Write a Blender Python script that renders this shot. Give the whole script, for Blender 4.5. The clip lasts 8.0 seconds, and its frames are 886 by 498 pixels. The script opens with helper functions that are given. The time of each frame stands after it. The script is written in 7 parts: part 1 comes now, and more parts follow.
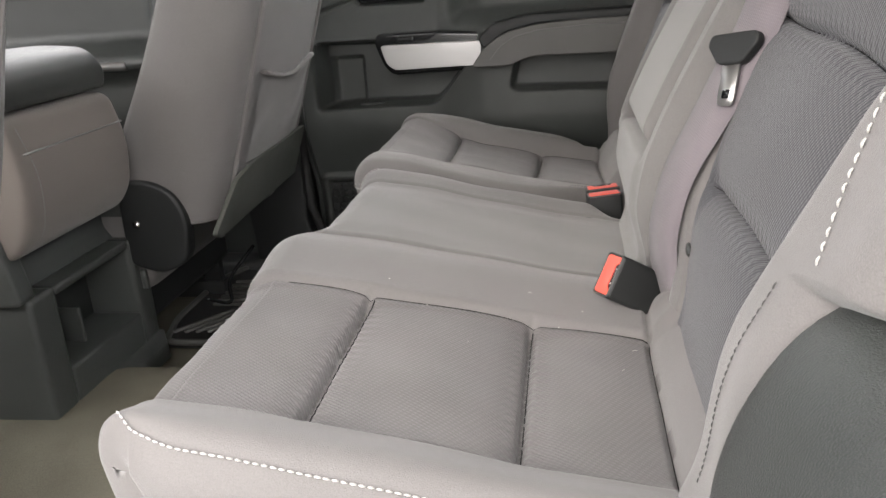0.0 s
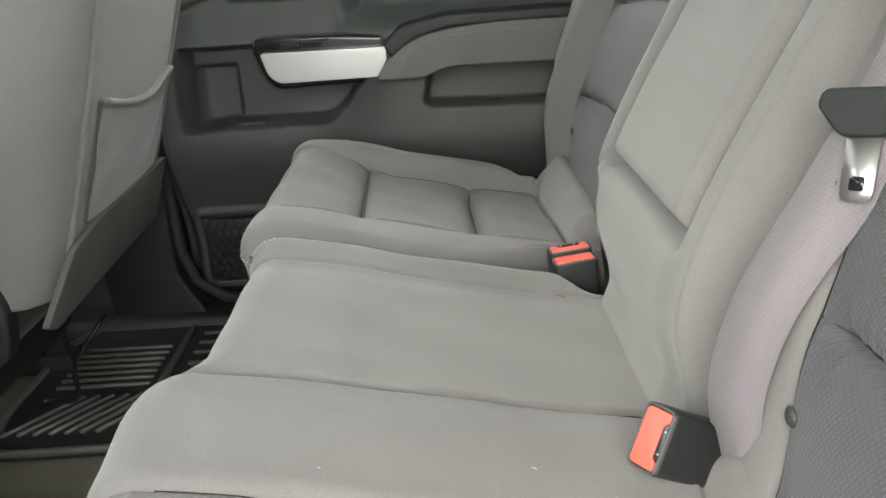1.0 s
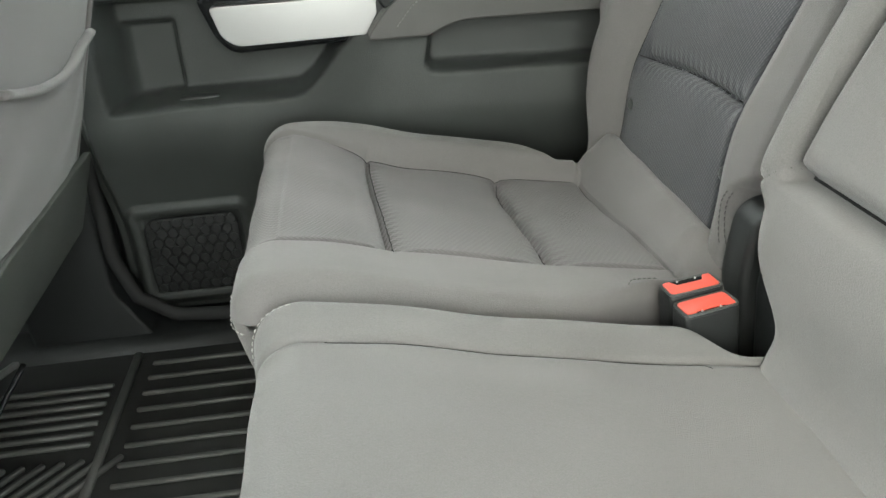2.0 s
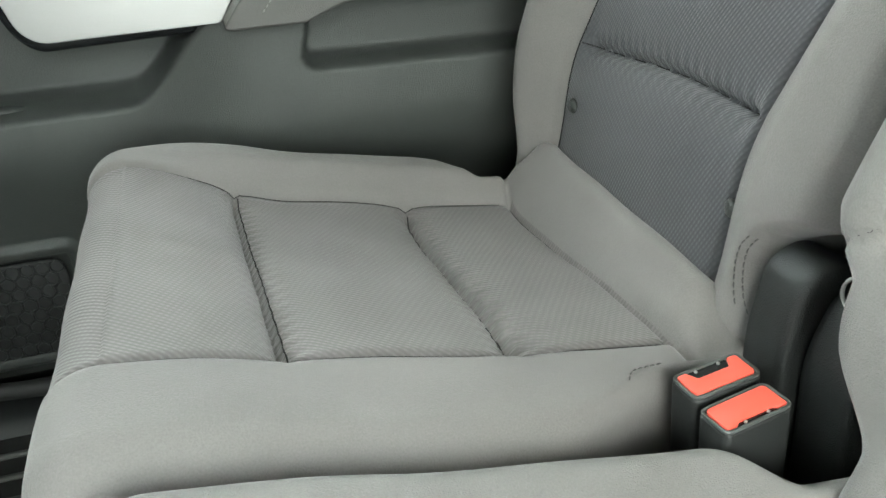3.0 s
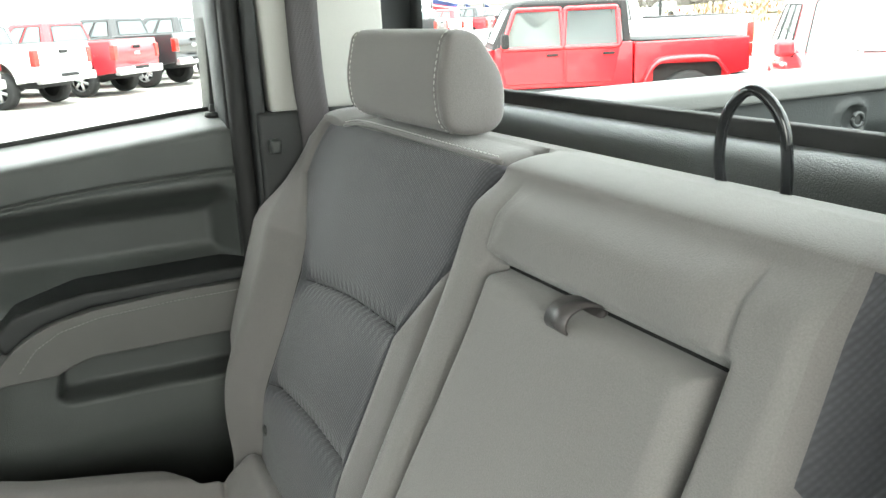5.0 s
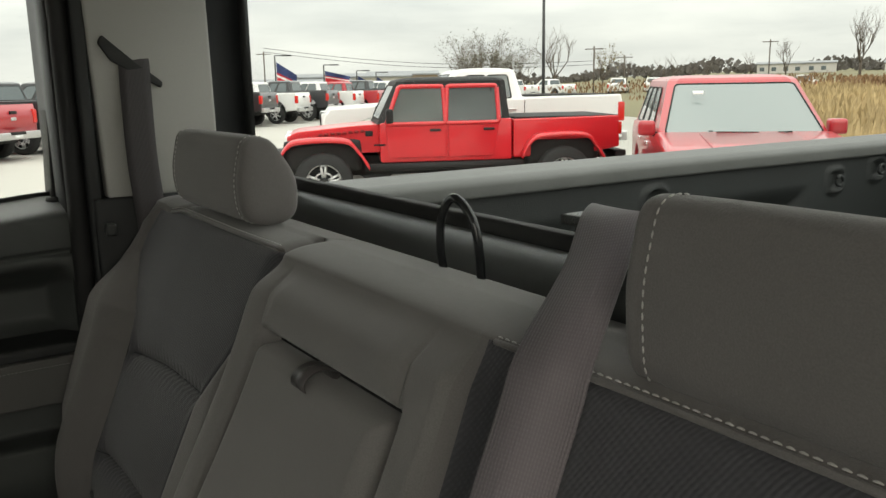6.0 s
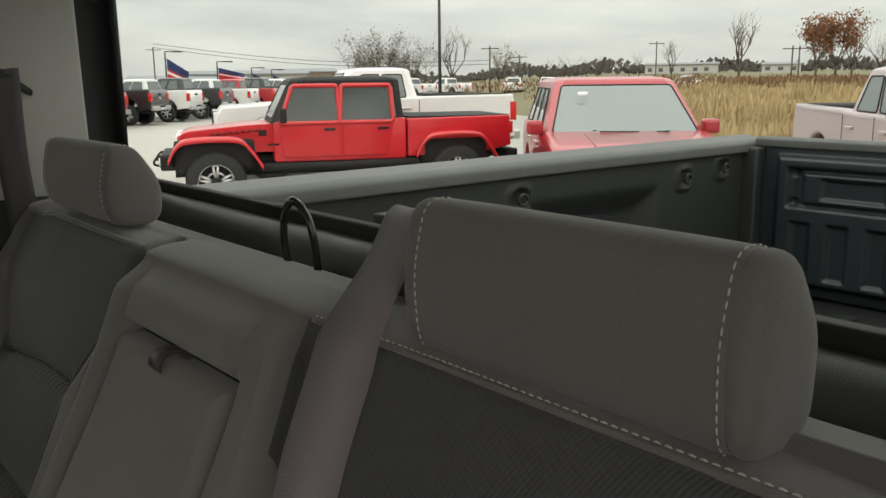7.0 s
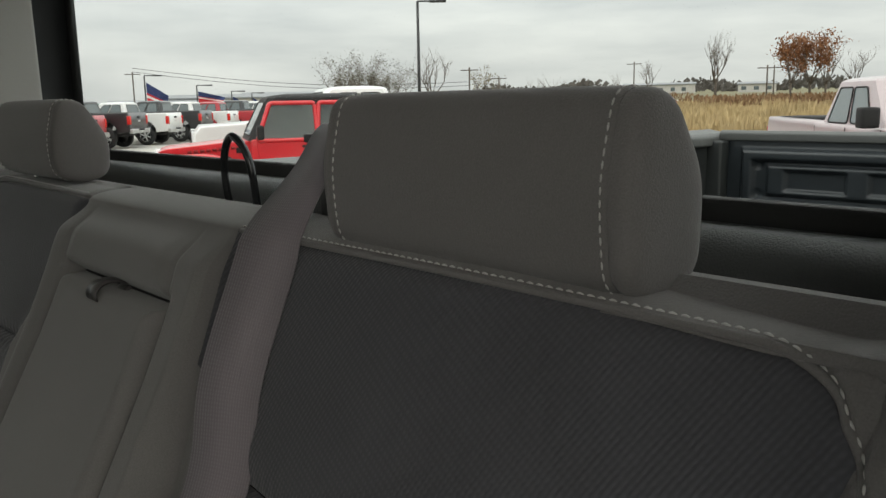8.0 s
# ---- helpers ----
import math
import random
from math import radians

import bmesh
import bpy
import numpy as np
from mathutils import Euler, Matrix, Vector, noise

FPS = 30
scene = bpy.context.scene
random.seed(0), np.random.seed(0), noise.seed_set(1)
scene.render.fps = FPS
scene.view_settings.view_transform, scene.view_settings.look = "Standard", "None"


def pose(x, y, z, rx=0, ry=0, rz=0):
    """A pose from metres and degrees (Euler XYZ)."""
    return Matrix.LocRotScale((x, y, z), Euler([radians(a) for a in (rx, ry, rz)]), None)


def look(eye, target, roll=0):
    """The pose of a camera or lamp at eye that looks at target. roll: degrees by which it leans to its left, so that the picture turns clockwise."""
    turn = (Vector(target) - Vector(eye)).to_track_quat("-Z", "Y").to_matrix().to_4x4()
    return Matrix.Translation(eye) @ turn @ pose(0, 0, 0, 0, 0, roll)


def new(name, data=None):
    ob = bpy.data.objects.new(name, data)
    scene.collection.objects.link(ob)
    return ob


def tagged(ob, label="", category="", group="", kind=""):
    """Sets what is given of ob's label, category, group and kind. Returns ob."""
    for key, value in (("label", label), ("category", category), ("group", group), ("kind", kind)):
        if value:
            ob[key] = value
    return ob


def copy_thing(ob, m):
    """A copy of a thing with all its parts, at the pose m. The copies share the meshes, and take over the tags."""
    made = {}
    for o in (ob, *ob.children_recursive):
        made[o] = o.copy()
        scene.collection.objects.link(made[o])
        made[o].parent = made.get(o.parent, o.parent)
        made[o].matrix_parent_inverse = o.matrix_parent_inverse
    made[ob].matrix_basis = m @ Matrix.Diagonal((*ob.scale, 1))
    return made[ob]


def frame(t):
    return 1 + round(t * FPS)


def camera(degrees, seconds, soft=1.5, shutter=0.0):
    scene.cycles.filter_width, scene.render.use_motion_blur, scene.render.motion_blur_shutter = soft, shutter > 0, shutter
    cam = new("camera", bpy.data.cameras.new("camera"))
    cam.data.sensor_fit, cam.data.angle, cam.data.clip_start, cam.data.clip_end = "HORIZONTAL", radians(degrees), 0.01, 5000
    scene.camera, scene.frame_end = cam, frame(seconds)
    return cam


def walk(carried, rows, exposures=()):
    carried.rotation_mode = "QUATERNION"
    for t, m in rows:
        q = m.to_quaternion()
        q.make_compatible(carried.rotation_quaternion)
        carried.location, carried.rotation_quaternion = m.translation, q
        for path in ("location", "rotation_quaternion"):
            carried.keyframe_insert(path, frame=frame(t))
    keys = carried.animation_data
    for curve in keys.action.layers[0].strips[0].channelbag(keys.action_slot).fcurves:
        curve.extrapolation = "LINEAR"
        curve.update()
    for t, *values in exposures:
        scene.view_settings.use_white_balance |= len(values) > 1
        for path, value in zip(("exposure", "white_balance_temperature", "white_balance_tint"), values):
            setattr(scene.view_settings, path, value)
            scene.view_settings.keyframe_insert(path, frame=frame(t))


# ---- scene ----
cam = camera(56.6, 8.0)
PATH = [
    (0, (0.044, 0.231, 1.544), (-0.263, 2.101, 0.905), -4.1),
    (0.5, (-0.022, 0.412, 1.547), (-0.145, 2.295, 0.885), -3.8),
    (1, (-0.059, 0.585, 1.568), (-0.067, 2.457, 0.863), -3.6),
    (1.2, (-0.084, 0.661, 1.564), (-0.060, 2.526, 0.842), -3.4),
    (2.3, (-0.206, 1.015, 1.561), (0.033, 2.786, 0.662), -3.9),
    (2.5, (-0.205, 1.077, 1.550), (0.080, 2.837, 0.644), -3.8),
    (3, (-0.184, 1.189, 1.525), (0.280, 2.895, 0.589), -3.1),
    (3.5, (-0.160, 1.213, 1.539), (0.491, 2.843, 0.578), -2.6),
    (4, (-0.160, 1.167, 1.604), (0.585, 2.769, 0.665), -2.5),
    (4.5, (-0.127, 1.064, 1.724), (0.674, 2.705, 0.908), -2.1),
    (5, (-0.056, 0.907, 1.791), (0.788, 2.634, 1.241), -2.4),
    (5.2, (-0.035, 0.857, 1.785), (0.815, 2.599, 1.290), -2.3),
    (6.3, (-0.021, 0.686, 1.853), (1.138, 2.270, 1.469), -0.9),
    (6.5, (-0.028, 0.656, 1.859), (1.153, 2.220, 1.462), -0.9),
    (7, (-0.040, 0.590, 1.852), (1.239, 2.075, 1.449), -0.6),
    (7.5, (-0.041, 0.534, 1.793), (1.290, 1.986, 1.445), -0.8),
    (8, (-0.026, 0.537, 1.763), (1.291, 2.000, 1.411), -1.1),
]
EXPOSURES = [
    (0.0, 2.70, 6700, 13), (1.0, 3.08, 6600, 4), (2.5, 3.5, 6400, 0), (3.0, 3.74, 6300, -3), (3.5, 3.88, 6200, -7), (4.5, 3.9, 6300, -7),
    (4.8, 3.7, 6400, -6), (5.0, 3.13, 6500, 0), (5.2, 2.75, 6700, 4), (6.3, 0.52, 7100, 4), (7.0, 0.52, 7100, 5), (8.0, 0.50, 6800, 5),
]
walk(cam, [(t, look(eye, target, roll)) for t, eye, target, roll in PATH], EXPOSURES)

# ---- world and light ----
world = bpy.data.worlds.new("overcast_sky")
scene.world = world
world.use_nodes = True
wn, wl = world.node_tree.nodes, world.node_tree.links
wn.clear()
sky = wn.new("ShaderNodeTexSky")
sky.sky_type, sky.sun_disc = "NISHITA", False
sky.sun_elevation, sky.sun_rotation, sky.dust_density = radians(35), radians(200), 4.0
coord = wn.new("ShaderNodeTexCoord")
flat_map = wn.new("ShaderNodeMapping")
flat_map.inputs["Scale"].default_value = (1.6, 1.6, 9.0)
clouds = wn.new("ShaderNodeTexNoise")
clouds.inputs["Scale"].default_value, clouds.inputs["Detail"].default_value, clouds.inputs["Roughness"].default_value = 1.7, 6.0, 0.55
ramp = wn.new("ShaderNodeValToRGB")
ramp.color_ramp.elements[0].position, ramp.color_ramp.elements[0].color = 0.33, (4.3, 4.5, 4.7, 1)
ramp.color_ramp.elements[1].position, ramp.color_ramp.elements[1].color = 0.66, (6.2, 6.35, 6.4, 1)
cover = wn.new("ShaderNodeMixRGB")
cover.inputs[0].default_value = 0.92
# an overcast sky grows brighter towards the zenith
height = wn.new("ShaderNodeSeparateXYZ")
rise = wn.new("ShaderNodeMapRange")
rise.inputs["From Min"].default_value, rise.inputs["From Max"].default_value = 0.0, 1.0
rise.inputs["To Min"].default_value, rise.inputs["To Max"].default_value = 0.92, 2.7
shade = wn.new("ShaderNodeVectorMath")
shade.operation = "SCALE"
back = wn.new("ShaderNodeBackground")
back.inputs["Strength"].default_value = 0.1
wout = wn.new("ShaderNodeOutputWorld")
wl.new(coord.outputs["Generated"], flat_map.inputs[0])
wl.new(flat_map.outputs[0], clouds.inputs["Vector"])
wl.new(clouds.outputs["Fac"], ramp.inputs[0])
wl.new(sky.outputs[0], cover.inputs[1])
wl.new(ramp.outputs[0], cover.inputs[2])
wl.new(coord.outputs["Generated"], height.inputs[0])
wl.new(height.outputs["Z"], rise.inputs["Value"])
wl.new(cover.outputs[0], shade.inputs[0])
wl.new(rise.outputs[0], shade.inputs["Scale"])
wl.new(shade.outputs[0], back.inputs["Color"])
wl.new(back.outputs[0], wout.inputs[0])
sun_data = bpy.data.lights.new("sun", "SUN")
sun_data.energy, sun_data.angle, sun_data.color = 0.35, radians(60), (1.0, 0.97, 0.92)
sun = new("sun", sun_data)
sun.matrix_world = look((-3, 8, 9), (0, 0, 0))

door_light = bpy.data.lights.new("open_door_skylight", "AREA")
door_light.shape, door_light.size, door_light.size_y, door_light.energy, door_light.color = "RECTANGLE", 2.4, 1.2, 8.0, (1.0, 0.98, 0.95)
new("open_door_skylight", door_light).matrix_world = look((-0.35, -0.60, 1.95), (-0.20, 1.10, 1.40))

# ---- materials ----
MATS = {}


def mat(name, color, rough=0.7, metal=0.0, grain=0.0, scale=400.0, bump=0.0, stain=0.0, stain_scale=6.0, spec=0.5, sheen=0.0, coat=0.0):
    """A surface with fine grain, broad stains and a little relief."""
    if name in MATS:
        return MATS[name]
    m = bpy.data.materials.new(name)
    MATS[name] = m
    m.use_nodes = True
    n, l = m.node_tree.nodes, m.node_tree.links
    b = n["Principled BSDF"]
    b.inputs["Base Color"].default_value = (*color, 1)
    b.inputs["Roughness"].default_value, b.inputs["Metallic"].default_value = rough, metal
    b.inputs["Specular IOR Level"].default_value = spec
    if sheen:
        b.inputs["Sheen Weight"].default_value, b.inputs["Sheen Roughness"].default_value = sheen, 0.5
    if coat:
        b.inputs["Coat Weight"].default_value, b.inputs["Coat Roughness"].default_value = coat, 0.05
    tc = n.new("ShaderNodeTexCoord")
    if grain or bump:
        fine = n.new("ShaderNodeTexNoise")
        fine.inputs["Scale"].default_value, fine.inputs["Detail"].default_value = scale, 3.0
        l.new(tc.outputs["Object"], fine.inputs["Vector"])
    if grain or stain:
        broad = n.new("ShaderNodeTexNoise")
        broad.inputs["Scale"].default_value, broad.inputs["Detail"].default_value = stain_scale, 5.0
        l.new(tc.outputs["Object"], broad.inputs["Vector"])
        total = n.new("ShaderNodeMath")
        total.operation = "MULTIPLY_ADD"
        total.inputs[1].default_value, total.inputs[2].default_value = stain * 2, 1 - stain - grain
        l.new(broad.outputs["Fac"], total.inputs[0])
        value = total.outputs[0]
        if grain:
            extra = n.new("ShaderNodeMath")
            extra.operation = "MULTIPLY_ADD"
            extra.inputs[1].default_value = grain * 2
            l.new(fine.outputs["Fac"], extra.inputs[0])
            l.new(value, extra.inputs[2])
            value = extra.outputs[0]
        mix = n.new("ShaderNodeVectorMath")
        mix.operation = "SCALE"
        mix.inputs[0].default_value = color
        l.new(value, mix.inputs["Scale"])
        l.new(mix.outputs[0], b.inputs["Base Color"])
    if bump:
        bp = n.new("ShaderNodeBump")
        bp.inputs["Strength"].default_value, bp.inputs["Distance"].default_value = bump, 0.001
        l.new(fine.outputs["Fac"], bp.inputs["Height"])
        l.new(bp.outputs[0], b.inputs["Normal"])
    return m


def part(name, bm, material, parent=None, label="", smooth=True, kind=""):
    """Links a bmesh (or a mesh) as one mesh object under a thing or a part."""
    if isinstance(bm, bmesh.types.BMesh):
        me = bpy.data.meshes.new(name)
        bm.to_mesh(me)
        bm.free()
    else:
        me = bm
    if smooth:
        me.polygons.foreach_set("use_smooth", [True] * len(me.polygons))
    for mm in material if isinstance(material, (list, tuple)) else [material]:
        me.materials.append(mm)
    ob = new(name, me)
    if parent is not None:
        ob.parent = parent
        ob.matrix_parent_inverse = Matrix.Translation(-parent.matrix_world.translation) if parent.type == "EMPTY" and parent.parent is None else Matrix()
    return tagged(ob, label=label, kind=kind)


def thing(name, label, category, group="", kind=""):
    """An Empty that parents the parts of a thing."""
    return tagged(new(name), label, category, group, kind)


def box(x0, x1, y0, y1, z0, z1, bevel=0.0, segs=2, bm=None):
    b = bm or bmesh.new()
    made = bmesh.ops.create_cube(b, size=1)["verts"]
    for v in made:
        v.co = Vector(((x0 + x1) / 2 + v.co.x * (x1 - x0), (y0 + y1) / 2 + v.co.y * (y1 - y0), (z0 + z1) / 2 + v.co.z * (z1 - z0)))
    if bevel:
        edges = list({e for v in made for e in v.link_edges})
        bmesh.ops.bevel(b, geom=edges, offset=bevel, segments=segs, profile=0.7, affect="EDGES", clamp_overlap=True)
    return b


def prism(outline, axis, a0, a1, bevel=0.0, segs=2, bm=None):
    """A plate with that outline (pairs in the two other axes), from a0 to a1 along the axis."""
    b = bm or bmesh.new()
    put = {"x": lambda p, a: (a, p[0], p[1]), "y": lambda p, a: (p[0], a, p[1]), "z": lambda p, a: (p[0], p[1], a)}[axis]
    low = [b.verts.new(put(p, a0)) for p in outline]
    high = [b.verts.new(put(p, a1)) for p in outline]
    caps = [b.faces.new(low), b.faces.new(high[::-1])]
    k = len(outline)
    for i in range(k):
        b.faces.new((low[i], high[i], high[(i + 1) % k], low[(i + 1) % k]))
    bmesh.ops.recalc_face_normals(b, faces=b.faces)
    if bevel:
        rim = [e for f in caps for e in f.edges]
        bmesh.ops.bevel(b, geom=rim, offset=bevel, segments=segs, profile=0.7, affect="EDGES", clamp_overlap=True)
    return b


def rounded(outline, r, n=5):
    """The outline with its corners rounded; r is one radius or one for each corner."""
    out, k = [], len(outline)
    for i in range(k):
        p, a, c = (Vector(outline[j % k]) for j in (i, i - 1, i + 1))
        ra = r[i] if isinstance(r, (list, tuple)) else r
        da, dc = (a - p), (c - p)
        ra = min(ra, da.length * 0.48, dc.length * 0.48)
        if ra < 1e-5:
            out.append(tuple(p))
            continue
        s, e = p + da.normalized() * ra, p + dc.normalized() * ra
        for q in range(n + 1):
            t = q / n
            out.append(tuple((1 - t) ** 2 * s + 2 * t * (1 - t) * p + t * t * e))
    return out


def tube(points, r, sides=8, closed=False, bm=None, flat=1.0, side=None):
    """A round bar along the points; r may be a list; flat squeezes it across 'side'."""
    b = bm or bmesh.new()
    pts = [Vector(p) for p in points]
    rings, k = [], len(pts)
    ref = Vector(side) if side else None
    for i, p in enumerate(pts):
        d = (pts[(i + 1) % k] - pts[i - 1]) if closed else (pts[min(i + 1, k - 1)] - pts[max(i - 1, 0)])
        d.normalize()
        up = ref or (Vector((0, 0, 1)) if abs(d.z) < 0.9 else Vector((1, 0, 0)))
        s = d.cross(up).normalized()
        u = s.cross(d).normalized()
        rr = r[i] if isinstance(r, (list, tuple)) else r
        rings.append([b.verts.new(p + s * rr * math.cos(2 * math.pi * j / sides) + u * rr * flat * math.sin(2 * math.pi * j / sides)) for j in range(sides)])
    for i in range(k if closed else k - 1):
        a, c = rings[i], rings[(i + 1) % k]
        for j in range(sides):
            b.faces.new((a[j], a[(j + 1) % sides], c[(j + 1) % sides], c[j]))
    if not closed:
        b.faces.new(rings[0][::-1]), b.faces.new(rings[-1])
    bmesh.ops.recalc_face_normals(b, faces=b.faces)
    return b


def sstep(a, b, t):
    t = np.clip((t - a) / (b - a), 0, 1)
    return t * t * (3 - 2 * t)

def weave(name, color, pitch, lean, depth, contrast, rough=0.85, fade=0.25):
    """Woven cloth: slanted ribs crossed by small knots, laid out in metres along the cloth."""
    m = mat(name, color, rough=rough, spec=0.25, sheen=0.15)
    n, l = m.node_tree.nodes, m.node_tree.links
    b = n["Principled BSDF"]
    uv = n.new("ShaderNodeUVMap")
    uv.uv_map = "cloth"
    turn = n.new("ShaderNodeMapping")
    turn.inputs["Rotation"].default_value = (0, 0, radians(lean))
    l.new(uv.outputs[0], turn.inputs[0])
    wob = n.new("ShaderNodeTexNoise")
    wob.inputs["Scale"].default_value = 60.0
    l.new(uv.outputs[0], wob.inputs["Vector"])
    waves = []
    for direction, p in (("X", pitch), ("Y", pitch * 1.5)):
        w = n.new("ShaderNodeTexWave")
        w.wave_type, w.bands_direction, w.wave_profile = "BANDS", direction, "SIN"
        w.inputs["Scale"].default_value = 2 * math.pi / (20 * p)
        w.inputs["Distortion"].default_value, w.inputs["Detail"].default_value, w.inputs["Detail Scale"].default_value = 0.6, 1.0, 2.0
        l.new(turn.outputs[0], w.inputs["Vector"])
        waves.append(w)
    mul = n.new("ShaderNodeMath")
    mul.operation = "MULTIPLY_ADD"
    mul.inputs[2].default_value = 0.0
    l.new(waves[0].outputs["Fac"], mul.inputs[0])
    knot = n.new("ShaderNodeMath")
    knot.operation = "MULTIPLY_ADD"
    knot.inputs[1].default_value, knot.inputs[2].default_value = 0.55, 0.45
    l.new(waves[1].outputs["Fac"], knot.inputs[0])
    l.new(knot.outputs[0], mul.inputs[1])
    tone = n.new("ShaderNodeMath")
    tone.operation = "MULTIPLY_ADD"
    tone.inputs[1].default_value, tone.inputs[2].default_value = contrast, 1 - contrast * 0.4
    l.new(mul.outputs[0], tone.inputs[0])
    worn = n.new("ShaderNodeTexNoise")
    worn.inputs["Scale"].default_value, worn.inputs["Detail"].default_value = 9.0, 4.0
    l.new(uv.outputs[0], worn.inputs["Vector"])
    wear = n.new("ShaderNodeMath")
    wear.operation = "MULTIPLY_ADD"
    wear.inputs[1].default_value, wear.inputs[2].default_value = fade * 2, 1 - fade
    l.new(worn.outputs["Fac"], wear.inputs[0])
    both = n.new("ShaderNodeMath")
    both.operation = "MULTIPLY"
    l.new(tone.outputs[0], both.inputs[0])
    l.new(wear.outputs[0], both.inputs[1])
    sc = n.new("ShaderNodeVectorMath")
    sc.operation = "SCALE"
    sc.inputs[0].default_value = color
    l.new(both.outputs[0], sc.inputs["Scale"])
    l.new(sc.outputs[0], b.inputs["Base Color"])
    bp = n.new("ShaderNodeBump")
    bp.inputs["Strength"].default_value, bp.inputs["Distance"].default_value = 0.9, depth
    l.new(mul.outputs[0], bp.inputs["Height"])
    l.new(bp.outputs[0], b.inputs["Normal"])
    return m


cloth = mat("seat_cloth", (0.142, 0.134, 0.130), rough=0.9, spec=0.2, grain=0.20, scale=850, bump=0.5, stain=0.17, stain_scale=6, sheen=0.2)
cloth_centre = mat("centre_cloth", (0.150, 0.144, 0.139), rough=0.9, spec=0.2, grain=0.20, scale=850, bump=0.5, stain=0.15, stain_scale=5, sheen=0.2)
insert_cloth = weave("insert_weave", (0.122, 0.114, 0.112), 0.0036, 32, 0.00045, 0.22)
# upright backs: darker than the cushion weave, their shade put into the colour
shaded_insert_back = weave("shaded_weave_back", (0.058, 0.058, 0.064), 0.0034, -28, 0.0005, 0.28)
webbing = weave("belt_webbing", (0.165, 0.145, 0.156), 0.0020, 0, 0.0003, 0.3, rough=0.6, fade=0.12)
webbing_dark = weave("dark_belt_webbing", (0.060, 0.055, 0.057), 0.0020, 0, 0.0003, 0.3, rough=0.6, fade=0.12)
pull_web = mat("shiny_pull_webbing", (0.050, 0.045, 0.045), rough=0.3, grain=0.2, scale=900, bump=0.4)
thread = mat("white_thread", (0.45, 0.44, 0.42), rough=0.8)
seam_dark = mat("seam_crease_shade", (0.018, 0.018, 0.018), rough=1.0, spec=0.1)
hem_thread = mat("dark_hem_thread", (0.07, 0.068, 0.066), rough=0.9)
thread_dark = mat("grey_thread", (0.2, 0.2, 0.19), rough=0.8)
trim_black = mat("black_trim", (0.010, 0.011, 0.011), rough=0.55, grain=0.15, scale=900, bump=0.5, stain=0.15, stain_scale=10)
trim_grey = mat("dark_grey_trim", (0.034, 0.037, 0.035), rough=0.42, grain=0.2, scale=700, bump=0.8, stain=0.32, stain_scale=8)
trim_door = mat("moulded_grey_trim", (0.052, 0.056, 0.053), rough=0.45, grain=0.2, scale=700, bump=0.8, stain=0.32, stain_scale=8)
gloss_black = mat("gloss_black", (0.012, 0.013, 0.014), rough=0.18)
rubber = mat("black_rubber", (0.016, 0.016, 0.016), rough=0.75, grain=0.1, scale=500, bump=0.2, stain=0.2)
# mat ribs and borders, a lighter grey than the mat sheet
rubber_rib = mat("pale_rib_rubber", (0.085, 0.085, 0.08), rough=0.45, grain=0.15, scale=500, bump=0.2, stain=0.2, stain_scale=12)
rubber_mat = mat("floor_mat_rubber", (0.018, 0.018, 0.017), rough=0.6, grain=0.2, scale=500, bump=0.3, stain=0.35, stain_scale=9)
silver = mat("satin_silver", (0.42, 0.415, 0.41), rough=0.38, metal=0.85, grain=0.03, scale=700)
chrome = mat("polished_steel", (0.75, 0.75, 0.74), rough=0.12, metal=1.0)
red_button = mat("red_button", (0.72, 0.09, 0.06), rough=0.4, stain=0.06)
vinyl = mat("armrest_vinyl", (0.082, 0.079, 0.075), rough=0.5, grain=0.1, scale=700, bump=0.5, stain=0.12, stain_scale=12)
carpet = mat("carpet", (0.135, 0.125, 0.098), rough=1.0, grain=0.4, scale=700, bump=1.0, stain=0.3, stain_scale=9, spec=0.1)
felt = mat("felt_board", (0.075, 0.078, 0.07), rough=1.0, grain=0.35, scale=900, bump=0.6, stain=0.2, stain_scale=12, spec=0.1)
light_trim = mat("light_grey_trim", (0.38, 0.375, 0.35), rough=0.7, grain=0.06, scale=800, bump=0.3, stain=0.05, stain_scale=3)
headliner = mat("headliner", (0.70, 0.69, 0.65), rough=1.0, grain=0.1, scale=900, bump=0.3, stain=0.05)


def glass_mat(name, tint, rough=0.0):
    m = bpy.data.materials.new(name)
    m.use_nodes = True
    b = m.node_tree.nodes["Principled BSDF"]
    b.inputs["Base Color"].default_value = (*tint, 1)
    b.inputs["Roughness"].default_value, b.inputs["Transmission Weight"].default_value, b.inputs["IOR"].default_value = rough, 1.0, 1.05
    return m


clear_glass = glass_mat("clear_glass", (0.97, 0.98, 0.97))

# ---- the cab: y grows across the cab, x towards the tail, z up from the ground ----
YC = 1.335          # the cab's middle
FLOOR = 0.84


